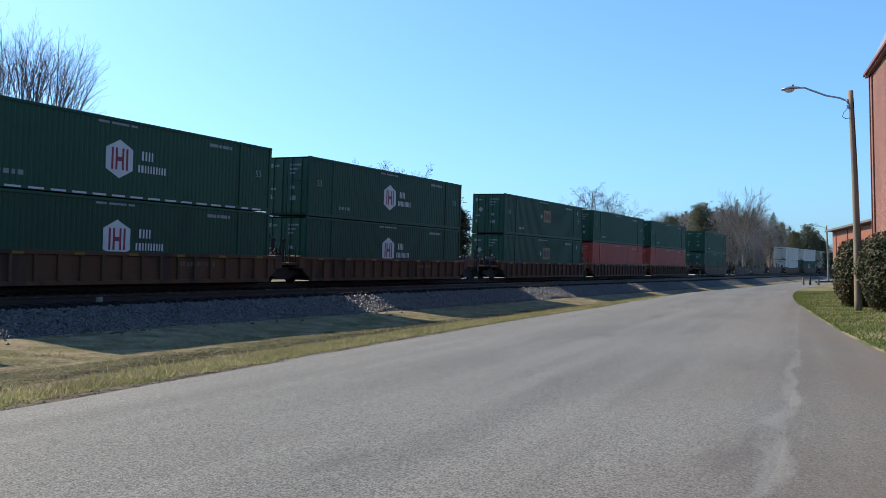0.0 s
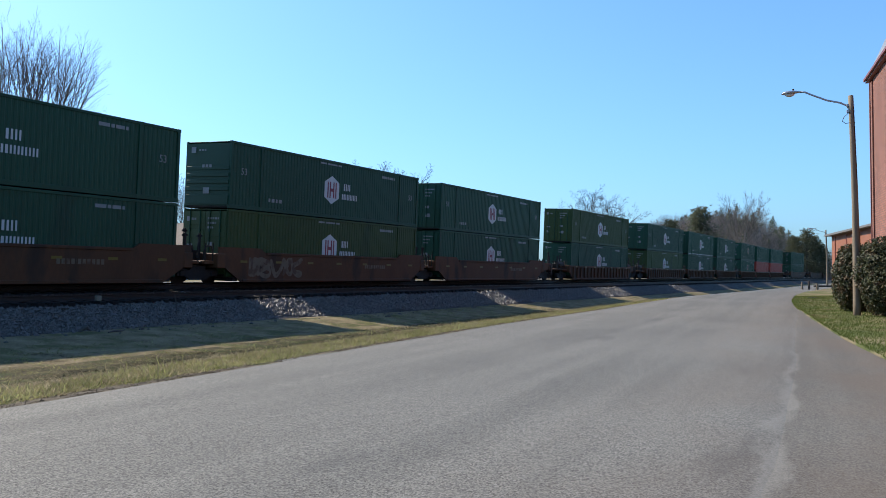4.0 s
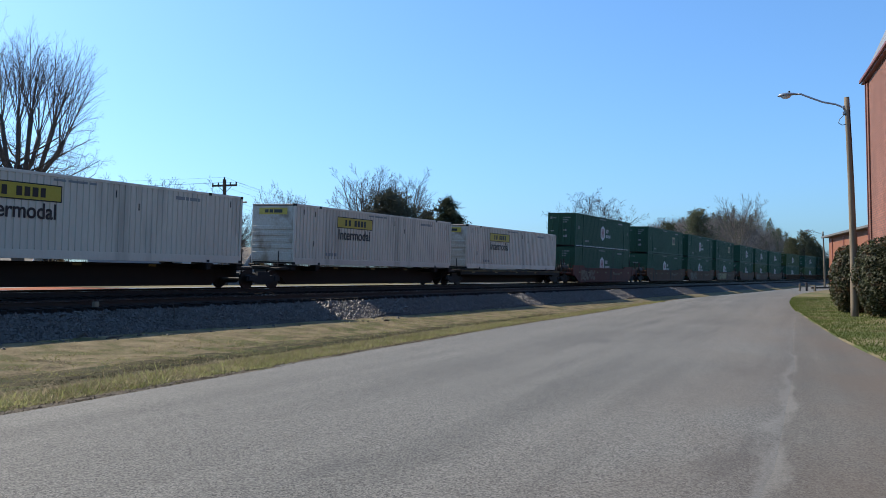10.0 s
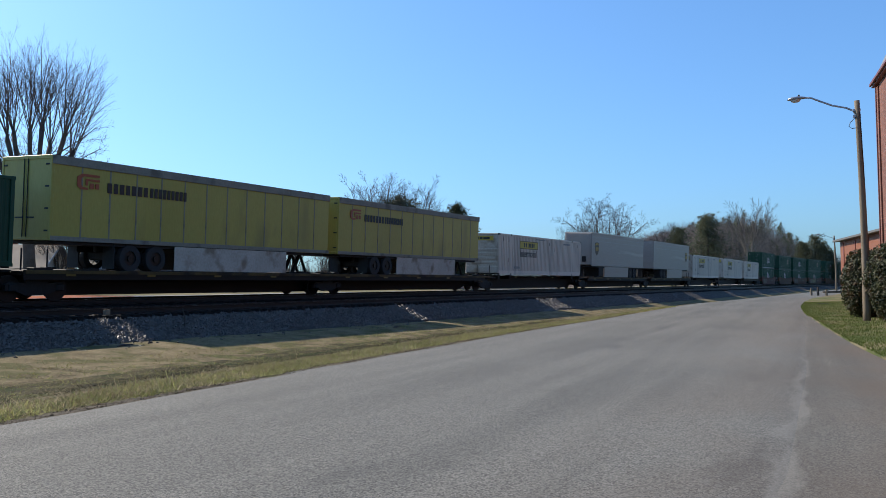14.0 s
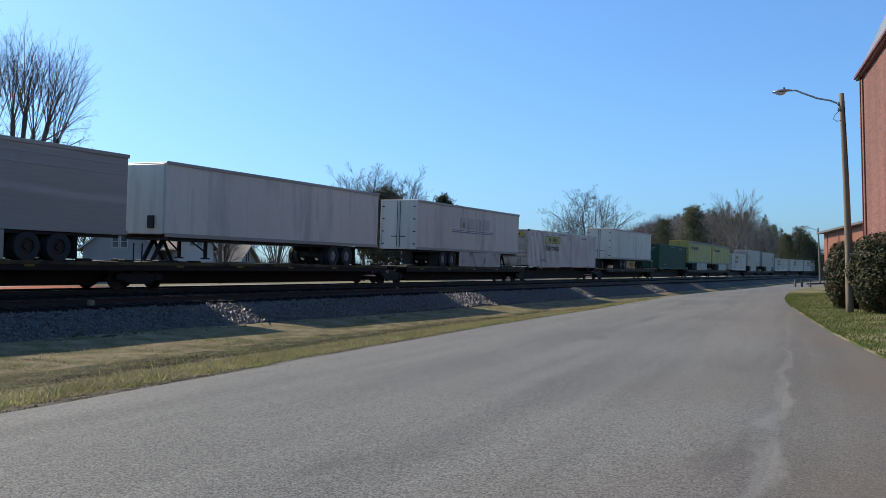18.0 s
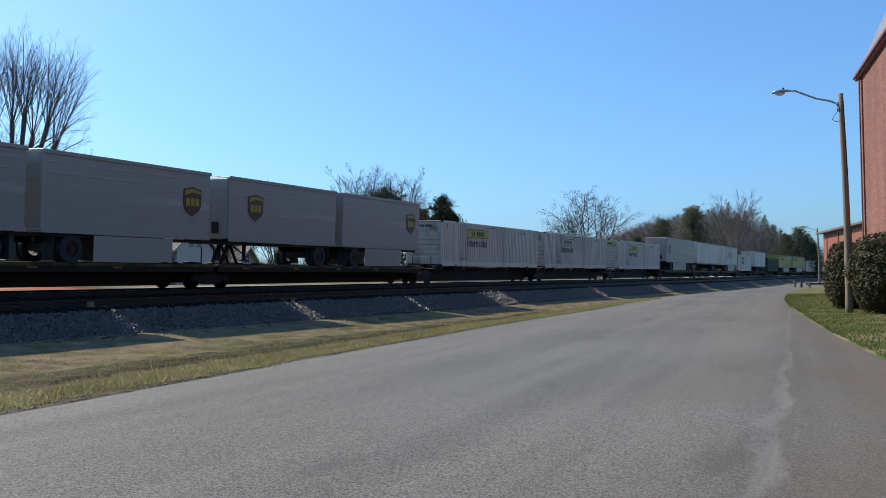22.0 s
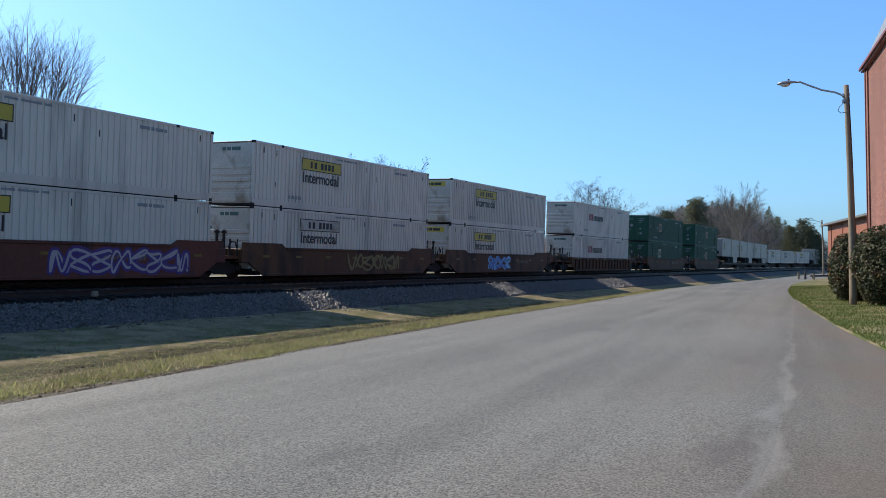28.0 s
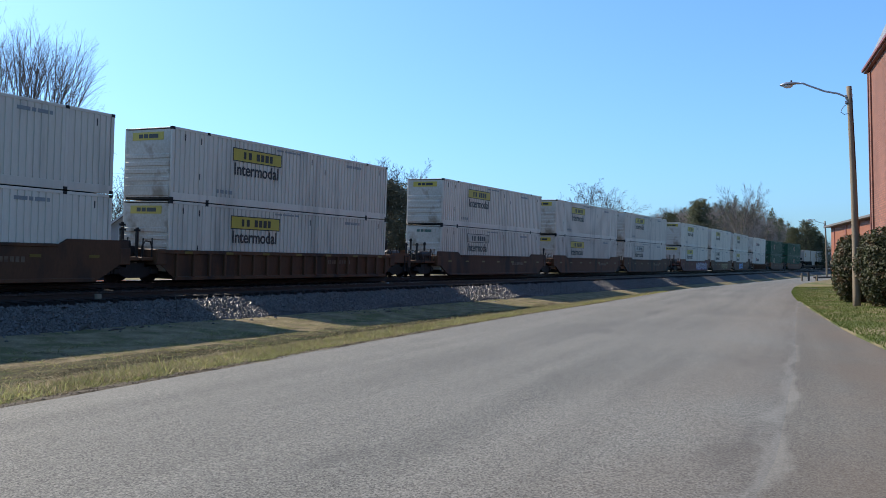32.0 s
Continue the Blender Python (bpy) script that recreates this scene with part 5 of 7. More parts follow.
    if style in ("panels", "skirt", "mid_axle") and not pup or style == "plain" and pup:
        a, b = (max(ax) + 0.9, lx - 0.4) if f > 0 else (lx + 0.6, min(ax) - 0.9)
        part("side_skirt", shared(("skirt", L, style), lambda: Solid().box(a, b, -W / 2 - 0.004, -W / 2 + 0.02, 1.08, 2.03, 0.006).box(a, b, W / 2 - 0.02, W / 2 + 0.004, 1.08, 2.03, 0.006).mesh("side_skirt", M["dirty_white" if style == "panels" else "silver"])), None, ob, "pale side skirt")
    if style == "mid_axle":
        part("tool_box", shared(("tool_box", L), lambda: Solid().box(a - 1.3, a - 0.05, -1.2, 1.2, 1.1, 1.95, 0.04).mesh("tool_box", M["iron"])), None, ob)
    # raised rub strips whose paler colour carries the reflection along the side
    if paint == "silver":
        for zz in (z1 - 0.42, z1 - 0.78):
            part("side_seam", shared(("side_seam", L, zz), lambda: Solid().box(-L / 2 + 0.1, L / 2 - 0.1, -W / 2 + 0.004, -W / 2 + 0.03, zz, zz + 0.05).mesh("side_seam", M["rub_gleam"])), None, ob)
    part("reflectors", shared(("dots", L), lambda: [g := Solid(), [g.box(-L / 2 + 0.5 + i * 0.62, -L / 2 + 0.66 + i * 0.62, -W / 2 - 0.016, -W / 2 - 0.012, z0 + 0.03, z0 + 0.09) for i in range(int((L - 0.6) / 0.62))], g.mesh("reflectors", M["maroon" if paint == "yellow" else "white_paint"])][-1]), None, ob)
    return tagged(ob, label, "trailer"), ob


def add_shield(ob, x):
    y = -2.59 / 2 - 0.004
    part("emblem", shared(("shield", x), lambda: Solid().plate(moved(shield(1.0, 1.2), x, 3.6), y - 0.012, y).mesh("emblem", M["brown_shield"])), None, ob, "brown shield emblem")
    part("emblem_trim", shared(("shield_trim", x), lambda: Solid().plate(moved([(-0.44, 0.42), (0, 0.5), (0.44, 0.42), (0.44, 0.3), (0, 0.36), (-0.44, 0.22)], x, 3.62), y - 0.018, y - 0.012).mesh("emblem_trim", M["gold"])), None, ob)
    part("emblem_mark", shared(("shield_bars", x), lambda: bars(Solid(), x - 0.36, 3.42, (0.2, 0.2, 0.2), 0.32, y - 0.012, 0.06).mesh("emblem_mark", M["gold"])), None, ob)


def add_company(ob):
    y = -2.59 / 2 - 0.004
    part("emblem", shared("company_emblem", lambda: Solid().plate([(-6.0, 4.423), (-6.75, 4.423), (-6.95, 4.299), (-6.95, 3.989), (-6.8, 3.877), (-6.5, 3.877), (-6.5, 3.952), (-6.72, 3.964), (-6.78, 4.026), (-6.78, 4.262), (-6.66, 4.336), (-6.0, 4.336)], y - 0.01, y).box(-6.6, -6.0, y - 0.01, y, 4.187, 4.262).box(-6.6, -6.5, y - 0.01, y, 4.026, 4.187).box(-6.42, -6.25, y - 0.01, y, 3.927, 4.113).box(-6.18, -6.02, y - 0.01, y, 3.927, 4.113).mesh("emblem", M["red_emblem"])), None, ob, "orange-red open square emblem")
    part("lettering", shared("company_bars", lambda: bars(bars(Solid(), -5.65, 3.84, (0.2, 0.18, 0.2, 0.18, 0.2, 0.2, 0.18), 0.36, y, 0.09), -3.65, 3.84, (0.15, 0.16, 0.16, 0.16, 0.15, 0.15, 0.16, 0.16, 0.15), 0.36, y, 0.06).mesh("lettering", M["black_paint"])), None, ob)


PROTO = {}


def place(key, make, s):
    """Builds a thing once and copies it for every further use; s: where its middle stands on the line at the start."""
    if key in PROTO:
        ob = copy_thing(PROTO[key], on_track(s))
    else:
        ob = PROTO[key] = make()
        ob.matrix_world = on_track(s)
    RIDES.append((ob, s))
    return ob


WELL_Z, TOP_Z, SPINE_Z = 0.34, 3.275, 1.15
BOXES = {
    "G": ("green", "doors", "emblem", "dark green ribbed container with white six-sided emblem"),
    "g": ("green", "green_wall", "emblem", "dark green container, white emblem, closed ribbed end"),
    "O": ("olive", "doors", "emblem", "faded olive green container with white emblem"),
    "D": ("green", "doors", "dashes", "dark green container, white emblem, dashed pale strip"),
    "E": ("green", "doors", "orange", "dark green container with orange square emblem"),
    "F": ("green", "doors", "orange_rear", "dark green container with rearward orange emblem"),
    "f": ("green", "doors", "cream_rear", "dark green container with rearward cream emblem"),
    "P": ("green", "doors", "pale", "dark green container with pale square emblem"),
    "N": ("green", "doors", "", "plain dark green ribbed shipping container"),
    "R": ("red", "doors", "", "red ribbed shipping container"),
    "J": ("white", "yellow_sign", "sign", "white container with yellow sign and Intermodal lettering"),
    "j": ("white", "dirty_white", "sign", "white container with yellow side sign, pale end sign"),
    "k": ("white", "dirty_white", "pale_sign", "white container with faded sign and Intermodal lettering"),
    "X": ("white", "dirty_white", "word", "clean white shipping container with a short dark name"),
    "w": ("white", "dirty_white", "", "plain white shipping container"),
}
M["green_wall"] = M["green"]


def load_box(code, z, s, group):
    paint, end, art, label = BOXES[code]
    ob = place(("box", code, z), lambda: container(paint, end, art, z, LONG, label + (", lower in stack" if z == WELL_Z else ", upper in stack" if z == TOP_Z else "")), s)
    return tagged(ob, "", "", group)


WELLS = {
    "b": ("well_brown", True, (), "ribbed brown well car with yellow reflectors"),
    "o": ("well_orange", False, (), "smooth orange-brown well car with yellow reflectors"),
    "t": ("well_orange", False, ("tan", "white"), "orange-brown well car with yellow and pale spray paint"),
    "h": ("well_orange", False, ("white",), "orange-brown well car with pale spray-painted letters"),
    "r": ("well_red", False, ("white",), "dark red well car with a pale scrawl"),
    "u": ("well_red", False, ("outline", "purple"), "dark red well car covered in purple and white spray paint"),
    "c": ("well_brown", False, ("cyan", "blue"), "smooth brown well car with blue spray paint"),
    "n": ("well_brown", False, ("name",), "smooth brown well car with a yellow spray-painted name"),
    "s": ("well_brown", False, (), "smooth brown well car with yellow reflectors"),
}
# right end of the load at the start, wagon, lower box, upper box, bogie spacing to the rear and to the front (0: an end of its own)
I = 9.525
STACKS = (
    (390.0, "s", "w", "w", 0, 0), (367.0, "s", "G", "G", 0, 0), (344.0, "s", "J", "G", 0, 0), (321.0, "b", "w", "w", 0, 0), (298.0, "b", "G", "G", 0, 0), (275.0, "s", "J", "J", 0, 0), (252.0, "s", "G", "w", 0, 0), (229.5, "s", "w", "w", 0, 0),
    (206.5, "s", "", "", 0, 0), (183.5, "s", "", "", I, 0), (164.45, "s", "", "", 0, I), (139.5, "s", "N", "N", 0, 0),
    (112.0, "b", "R", "N", I, 0), (92.95, "b", "R", "N", I, I), (73.86, "b", "E", "E", 0, I),
    (50.89, "b", "G", "G", I, 0), (31.86, "b", "G", "D", I, I), (12.85, "b", "O", "G", 0, I), (-10.41, "b", "G", "O", 0, 0),
    (-33.65, "o", "G", "G", I, 0), (-52.72, "h", "O", "g", I, I), (-71.88, "o", "G", "g", 0, I),
    (-94.97, "t", "G", "P", I, 0), (-114.04, "h", "G", "G", I, I), (-133.1, "o", "g", "P", 0, I), (-156.05, "r", "G", "D", 0, 0),
    (-550.55, "o", "E", "E", 0, 0), (-573.75, "o", "f", "F", 0, 0), (-597.38, "b", "X", "X", 0, 0),
    (-620.2, "c", "J", "J", I, 0), (-639.35, "n", "k", "j", I, I), (-658.1, "u", "J", "J", 0, I),
    (-681.5, "s", "k", "j", I, 0), (-700.3, "o", "J", "J", I, I), (-719.74, "s", "k", "J", 0, I),
    (-742.48, "b", "J", "J", I, 0), (-761.5, "s", "J", "J", I, I), (-780.6, "s", "J", "J", 0, I),
)
for right, wagon, low, up, lt, rt in STACKS:
    s = right - LONG / 2
    paint, ribbed, art, label = WELLS[wagon]
    tagged(place(("well", wagon, lt, rt), lambda: well_car(paint, ribbed, lt, rt, label, art), s), "", "", "wagons of the train")
    if low:
        load_box(low, WELL_Z, s, "containers on the train")
        load_box(up, TOP_Z, s, "containers on the train")

# spine cars: right end of the load, its length, what it is
SPINES = (
    (-176.7, "J"), (-195.07, "J"), (-214.96, "J"), (-233.24, "ups_front"), (-252.7, "ups_rear"), (-271.27, "J"), (-290.58, "yellow"), (-307.3, "yellow"), (-324.57, "N"),
    (-342.19, "white48"), (-361.58, "J"), (-379.63, "panels"), (-399.44, "white"), (-417.25, "ups_rear2"), (-436.08, "J"), (-456.08, "k"), (-473.75, "j"),
    (-492.81, "pups"), (-510.86, "pups"), (-528.96, "pups"),
)
SIZES = {"white48": 14.6, "pups": 17.2, "N": 14.0, "ups_front": 15.75, "ups_rear": 15.75, "ups_rear2": 15.75, "yellow": 15.9, "panels": 15.45, "white": 15.9}
_mid = [r - SIZES.get(k, LONG) / 2 for r, k in SPINES]
TRAILERS = {
    "ups_front": ("silver", SIZES["ups_front"], "skirt", 6.4, "grey semi-trailer with a brown shield emblem near its front"),
    "ups_rear": ("silver", SIZES["ups_rear"], "mid_axle", -6.6, "grey semi-trailer with a brown shield emblem near its doors"),
    "ups_rear2": ("silver", SIZES["ups_rear2"], "mid_axle", -6.3, "grey semi-trailer with a brown shield emblem near its doors"),
    "yellow": ("yellow", SIZES["yellow"], "panels", None, "yellow ribbed semi-trailer with pale side skirts and dark lettering bars"),
    "white": ("white", SIZES["white"], "reversed", None, "plain white semi-trailer on a spine car"),
    "white48": ("white", 14.6, "plain", None, "shorter plain white semi-trailer on a spine car"),
    "panels": ("white", SIZES["panels"], "panels", None, "white panelled semi-trailer with faded removed lettering"),
}


def build_trailer(kind):
    paint, L, style, sh, label = TRAILERS[kind]
    ob, _ = trailer(paint, L, style, label)
    if sh is not None:
        add_shield(ob, sh)
    if paint == "yellow":
        add_company(ob)
    if kind == "panels":
        y = -2.59 / 2 - 0.002
        part("faded_stripe", shared("faded_stripe", lambda: Solid().box(-3.2, 3.1, y - 0.004, y, 3.3, 3.36).box(-3.2, 3.1, y - 0.004, y, 3.42, 3.46).mesh("faded_stripe", M["faded_blue"])), None, ob)
        part("faded_letters", shared("faded_letters", lambda: bars(Solid(), -2.0, 3.55, (0.8, 1.0, 0.9, 1.0), 0.75, y + 0.001, 0.25).mesh("faded_letters", M["dirty_white"])), None, ob)
    return ob


for i, ((right, kind), mid) in enumerate(zip(SPINES, _mid)):
    half = (mid - _mid[i + 1]) / 2 if i + 1 < len(_mid) else 0
    half = round(half, 1)
    hitch = 0 if kind in ("J", "j", "k", "N") else 4 if kind == "pups" else 3 if kind in ("ups_rear", "ups_rear2", "white") else 1
    if i == 0:
        hitch = 2
    tagged(place(("spine", half, hitch), lambda: spine_car(half, hitch, "grimy brown spine car with cross arms" + (" carrying a trailer" if hitch in (1, 3, 4) else " carrying a container")), mid), "", "", "wagons of the train")
    if kind == "pups":
        for j, (r2, sh) in enumerate(((right, 3.0), (right - 8.75, -2.3))):
            tagged(place(("pup", j), lambda: [ob := trailer("silver", 8.15, "plain" if j == 0 else "reversed", "short grey semi-trailer with a brown shield emblem")[1], add_shield(ob, sh)][0], r2 - 8.15 / 2), "", "", "short trailers on the train")
    elif kind == "N":
        tagged(place(("box45",), lambda: container("green", "doors", "", SPINE_Z, 13.9, "plain dark green shipping container on a spine car"), right - 13.9 / 2), "", "", "containers on the train")
    elif kind in BOXES:
        load_box(kind, SPINE_Z, mid, "containers on the train")
    else:
        tagged(place(("trailer", kind), lambda: build_trailer(kind), mid), "", "", "trailers on the train")

# ---------------------------------------------------------------- trees


UP = Vector((0, 0, 1))


def shoot(wood, twigs, rnd, p, d, length, r, sides, level=0, rise=0.12, wild=0.07, thin=0.006, fork=(0.45, 0.9), start=0.2):
    """A branch that bends upward, with sides[0] side branches along it, each with sides[1] in turn, and so on. Gives its end."""
    seg = 5 if level == 0 else 3
    pts, d = [Vector(p)], Vector(d).normalized()
    for i in range(seg):
        d = (d + UP * rise + Vector((rnd.gauss(0, 1), rnd.gauss(0, 1), rnd.gauss(0, 0.6))) * wild).normalized()
        pts.append(pts[-1] + d * (length / seg))
    end = max(thin * 0.8, r * 0.25)
    for i in range(seg):
        a, b = r + (end - r) * i / seg, r + (end - r) * (i + 1) / seg
        (wood if r > 0.035 else twigs).tube(pts[i], pts[i + 1], a, b, n=7 if r > 0.1 else 5 if r > 0.035 else 3, cap=False)
    if sides:
        turn = rnd.uniform(0, 6.28)
        for i in range(sides[0]):
            t = start + (1.0 - start) * (i + rnd.uniform(0.1, 0.9)) / sides[0]
            k = min(seg - 1, int(t * seg))
            q, way = pts[k].lerp(pts[k + 1], t * seg - k), (pts[k + 1] - pts[k]).normalized()
            turn += 2.4 + rnd.uniform(-0.5, 0.5)
            u = way.orthogonal().normalized()
            out = u * math.cos(turn) + way.cross(u) * math.sin(turn)
            w = rnd.uniform(*fork)
            nl = length * rnd.uniform(0.3, 0.52) * (1.25 - 0.75 * t)
            shoot(wood, twigs, rnd, q, way * (1 - 0.4 * w) + out * w, nl, max(thin, min((r + (end - r) * t) * 0.6, nl * 0.02)), sides[1:], level + 1, rise, wild, thin, fork, 0.25)
    return pts[-1]


def pollard(seed, height):
    """An old hardwood, cut back long ago: trunk, thick limbs that end in knobs, and fans of long straight shoots above them; spreading lower limbs."""
    rnd = random.Random(seed)
    wood, twigs = Solid(), Solid()
    k = height / 17.0
    wood.sweep([(0.25 * k, 0, -0.3), (0.1 * k, 0.05, 2.5 * k), (0, 0, 5.0 * k), (0.08 * k, 0, 7.3 * k), (0.1 * k, 0, 8.2 * k)], [0.5 * k, 0.4 * k, 0.36 * k, 0.32 * k, 0.26 * k], 10)
    knobs = ((0.2, -0.2, 10.9, 9), (1.2, -0.6, 11.2, 10), (2.3, 0.2, 10.6, 10), (-1.2, 0.4, 11.0, 9), (-2.4, -0.3, 10.4, 10), (0.6, 1.9, 10.4, 8), (-0.4, -2.0, 10.2, 8), (3.1, -0.6, 9.0, 8), (-3.1, 0.6, 9.0, 8))
    for x, y, z, n in knobs:
        z0 = rnd.uniform(6.2, 8.0) - 0.35 * math.hypot(x, y)
        a, b = Vector((0.05, 0, z0)) * k, Vector((x, y, z)) * k
        mid = a.lerp(b, 0.5) + Vector((x, y, -1.2)).normalized() * 0.35 * k
        wood.sweep([a, a.lerp(mid, 0.55), mid, mid.lerp(b, 0.55), b], [0.19 * k, 0.17 * k, 0.15 * k, 0.15 * k, 0.17 * k], 8)
        wood.tube(b - UP * 0.12 * k, b + UP * 0.4 * k, 0.17 * k, 0.09 * k, 7)
        for i in range(n):
            ang = i * 2.4 + rnd.uniform(-0.4, 0.4)
            lean = 0.05 + 0.40 * ((i + 0.5) / n) ** 0.9
            d = Vector((math.cos(ang) * lean + x * 0.10, math.sin(ang) * lean + y * 0.10, 1))
            L = (16.9 - z) * k * rnd.uniform(0.7, 1.03) * (1 - 0.22 * lean - 0.03 * math.hypot(x, y))
            shoot(wood, twigs, rnd, b + UP * rnd.uniform(-0.3, 0.3) * k, d, L, 0.040 * k, (11, 4), 0, 0.02, 0.018, 0.0046, (0.32, 0.55), 0.22)
    for i in range(28):
        z = 3.4 + 5.4 * i / 28
        ang = i * 2.4 + 0.3
        d = Vector((math.cos(ang), math.sin(ang), rnd.uniform(0.15, 0.4) + 0.05 * (z - 3.4)))
        shoot(wood, twigs, rnd, Vector((0.05, 0, z)) * k, d, rnd.uniform(5.0, 6.2) * k, 0.075 * k, (11, 6, 3), 0, 0.04, 0.08, 0.0048, (0.5, 0.9), 0.2)
    return wood, twigs


def crowned(seed, height, width, stems=7, fork=0.16, trunk_r=0.25, sides=(9, 6, 3), thin=0.01, rise=0.10, wild=0.06, lean=0.0, open_=(0.45, 0.85)):
    """A leafless tree whose stems part low and arch up into a rounded crown."""
    rnd = random.Random(seed)
    wood, twigs = Solid(), Solid()
    top = Vector((lean * height * fork, 0, height * fork))
    wood.sweep([(0, 0, -0.3), (lean * top.z * 0.4, 0, top.z * 0.5), top], [trunk_r * 1.15, trunk_r, trunk_r * 0.85], 8)
    for i in range(stems):
        ang = i * 2.4 + rnd.uniform(-0.3, 0.3)
        w = (width / height) * (0.15 + 0.75 * ((i + 0.5) / stems) ** 0.7)
        d = Vector((math.cos(ang) * w + lean, math.sin(ang) * w, 1))
        shoot(wood, twigs, rnd, top - UP * rnd.uniform(0, 0.35) * top.z, d, height * (1 - fork) * rnd.uniform(0.85, 1.05) * (1.06 - 0.28 * w), trunk_r * 0.55, sides, 0, rise * 0.5, wild, thin, open_, 0.25)
    k = height / max(v[2] for v in twigs.v)
    for g in (wood, twigs):
        g.v = [(x * k, y * k, z * k if z > 0 else z) for x, y, z in g.v]
    return wood, twigs


def bare_tree(label, shape, group="", bark="bark", twig="twig"):
    ob = new("bare_tree")
    part("trunk", shape[0], M[bark], ob, "", True)
    part("crown", shape[1], M[twig], ob, "fine bare twigs")
    return tagged(ob, label, "tree", group)


def needle_tree(seed, height, width, label, base=0.15, tufts=1500, flat=0.0, name="pine_tree", leaves="needles"):
    """An evergreen: tapered trunk, limbs, and a ragged crown of many small needle tufts."""
    rnd = random.Random(seed)
    ob = new(name)
    part("trunk", Solid().tube((0, 0, -0.3), (0, 0, height * 0.6), height * 0.022, height * 0.014, 8).tube((0, 0, height * 0.6), (0, 0, height * 0.97), height * 0.014, 0.02, 6), M["bark"], ob)
    limbs, g = Solid(), Solid()
    for i in range(46):
        t = base + (0.96 - base) * i / 46
        a = i * 2.4 + rnd.uniform(-0.5, 0.5)
        env = (1 - t) ** 0.7 if flat == 0 else max(0.15, math.sin(math.pi * min(1, (t - base) / (1 - base) * 0.9 + 0.12)) ** 0.6)
        reach = width / 2 * env * rnd.uniform(0.55, 1.15)
        z = height * t
        tip = Vector((math.cos(a) * reach, math.sin(a) * reach, z + reach * rnd.uniform(-0.05, 0.25)))
        limbs.tube((0, 0, z), tip, 0.05, 0.015, 4, False)
        for j in range(tufts // 40):
            q = Vector((0, 0, z)).lerp(tip, rnd.uniform(0.25, 1.05)) + Vector((rnd.gauss(0, 1), rnd.gauss(0, 1), rnd.gauss(0, 0.7))) * (0.10 * width * (0.4 + env * 0.6))
            for k in range(4):
                w = Vector((rnd.gauss(0, 1), rnd.gauss(0, 1), rnd.gauss(0.4, 0.8))).normalized() * rnd.uniform(0.25, 0.5) * (height / 14 + 0.4)
                u = w.orthogonal().normalized() * rnd.uniform(0.03, 0.065) * (height / 14 + 0.4)
                g.add([q - u, q + u, q + w], [(0, 1, 2)])
    part("limbs", limbs, M["bark"], ob)
    part("crown", g, M[leaves], ob, "ragged crown of dark needles")
    return tagged(ob, label, "tree")


def along(x, y):
    """Where a place of the world lies along the track and beside it."""
    i = int(np.argmin((_x - x) ** 2 + (_y - y) ** 2))
    u, v, a = x - _x[i], y - _y[i], _a[i]
    return _s[i] + u * math.sin(a) + v * math.cos(a), u * math.cos(a) - v * math.sin(a)


def stand(ob, x, y, turn=0.0, z=None):
    """Stands a thing on the ground at a place of the world."""
    s, d = along(x, y)
    ob.matrix_world = pose(x, y, ground_z(s, d) if z is None else z, 0, 0, turn)
    return ob


big = bare_tree("large leafless hardwood with fans of upright shoots behind the track", pollard(5, 15.8))
stand(big, -26.3, 54.0, 0)
T = "bare trees behind the track"
t2 = bare_tree("medium leafless tree with many upright stems", crowned(8, 13.4, 9.0, 16, 0.12, 0.16, (10, 6, 4), 0.013, 0.08, 0.035, 0, (0.35, 0.65)), T)
stand(t2, -20.2, 110, 10)
t3 = bare_tree("broad leafless tree with a rounded spreading crown", crowned(14, 15.6, 9.0, 12, 0.24, 0.24, (11, 7, 4), 0.013, 0.06, 0.035, 0, (0.38, 0.7)), T)
stand(t3, -9.6, 115, 0)
open_tree = bare_tree("sparse leafless tree with crooked spreading limbs", crowned(23, 17.2, 10.0, 7, 0.34, 0.2, (10, 6, 4), 0.016, 0.02, 0.12, 0.05, (0.55, 1.0)), T)
stand(open_tree, 27.0, 158, 40)
tall = bare_tree("tall pale leafless tree with a broad fan of fine branches", crowned(31, 20.5, 12.0, 14, 0.3, 0.20, (11, 7, 4), 0.017, 0.04, 0.03, 0, (0.3, 0.55)), T, "pale_bark", "pale_twig")
stand(tall, 68.6, 199, 0)
slim = bare_tree("slim pale leafless tree at the wood's edge", crowned(37, 13.5, 7.5, 8, 0.25, 0.13, (9, 6, 4), 0.018, 0.06, 0.06), T, "pale_bark", "pale_twig")
stand(slim, 46.0, 184, 60)


def again(ob, x, y, turn, k=1.0):
    c = stand(copy_thing(ob, pose(0, 0, 0)), x, y, turn)
    c.scale = (k, k, k)
    return c


again(t3, -5.0, 116, 140, 0.97), again(t2, -25.4, 113, 200, 0.72), again(t2, -15.2, 112, 250, 0.62)
again(t2, -33.0, 84, 60, 0.85), again(t3, -30.5, 93, 30, 0.75), again(t2, -27.0, 96, 220, 0.9), again(t2, -36, 80, 300, 0.7), again(t2, -21.5, 88, 33, 0.66)
again(open_tree, 30.6, 159, 210, 0.92), again(t2, 24.2, 160, 140, 0.98)
again(slim, 49.4, 186, 170, 1.0), again(slim, 43.0, 187, 20, 0.86), again(slim, 59.5, 196, 100, 1.05), again(slim, 62.6, 201, 200, 1.1), again(slim, 77.0, 206, 300, 1.0)
again(slim, 38.5, 186, 80, 0.8), again(slim, 34.0, 178, 240, 0.7)
dark = needle_tree(5, 10.6, 7.4, "broad brownish evergreen with a flat ragged top", 0.2, 4200, 1.0, "evergreen_tree", "brown_leaves")
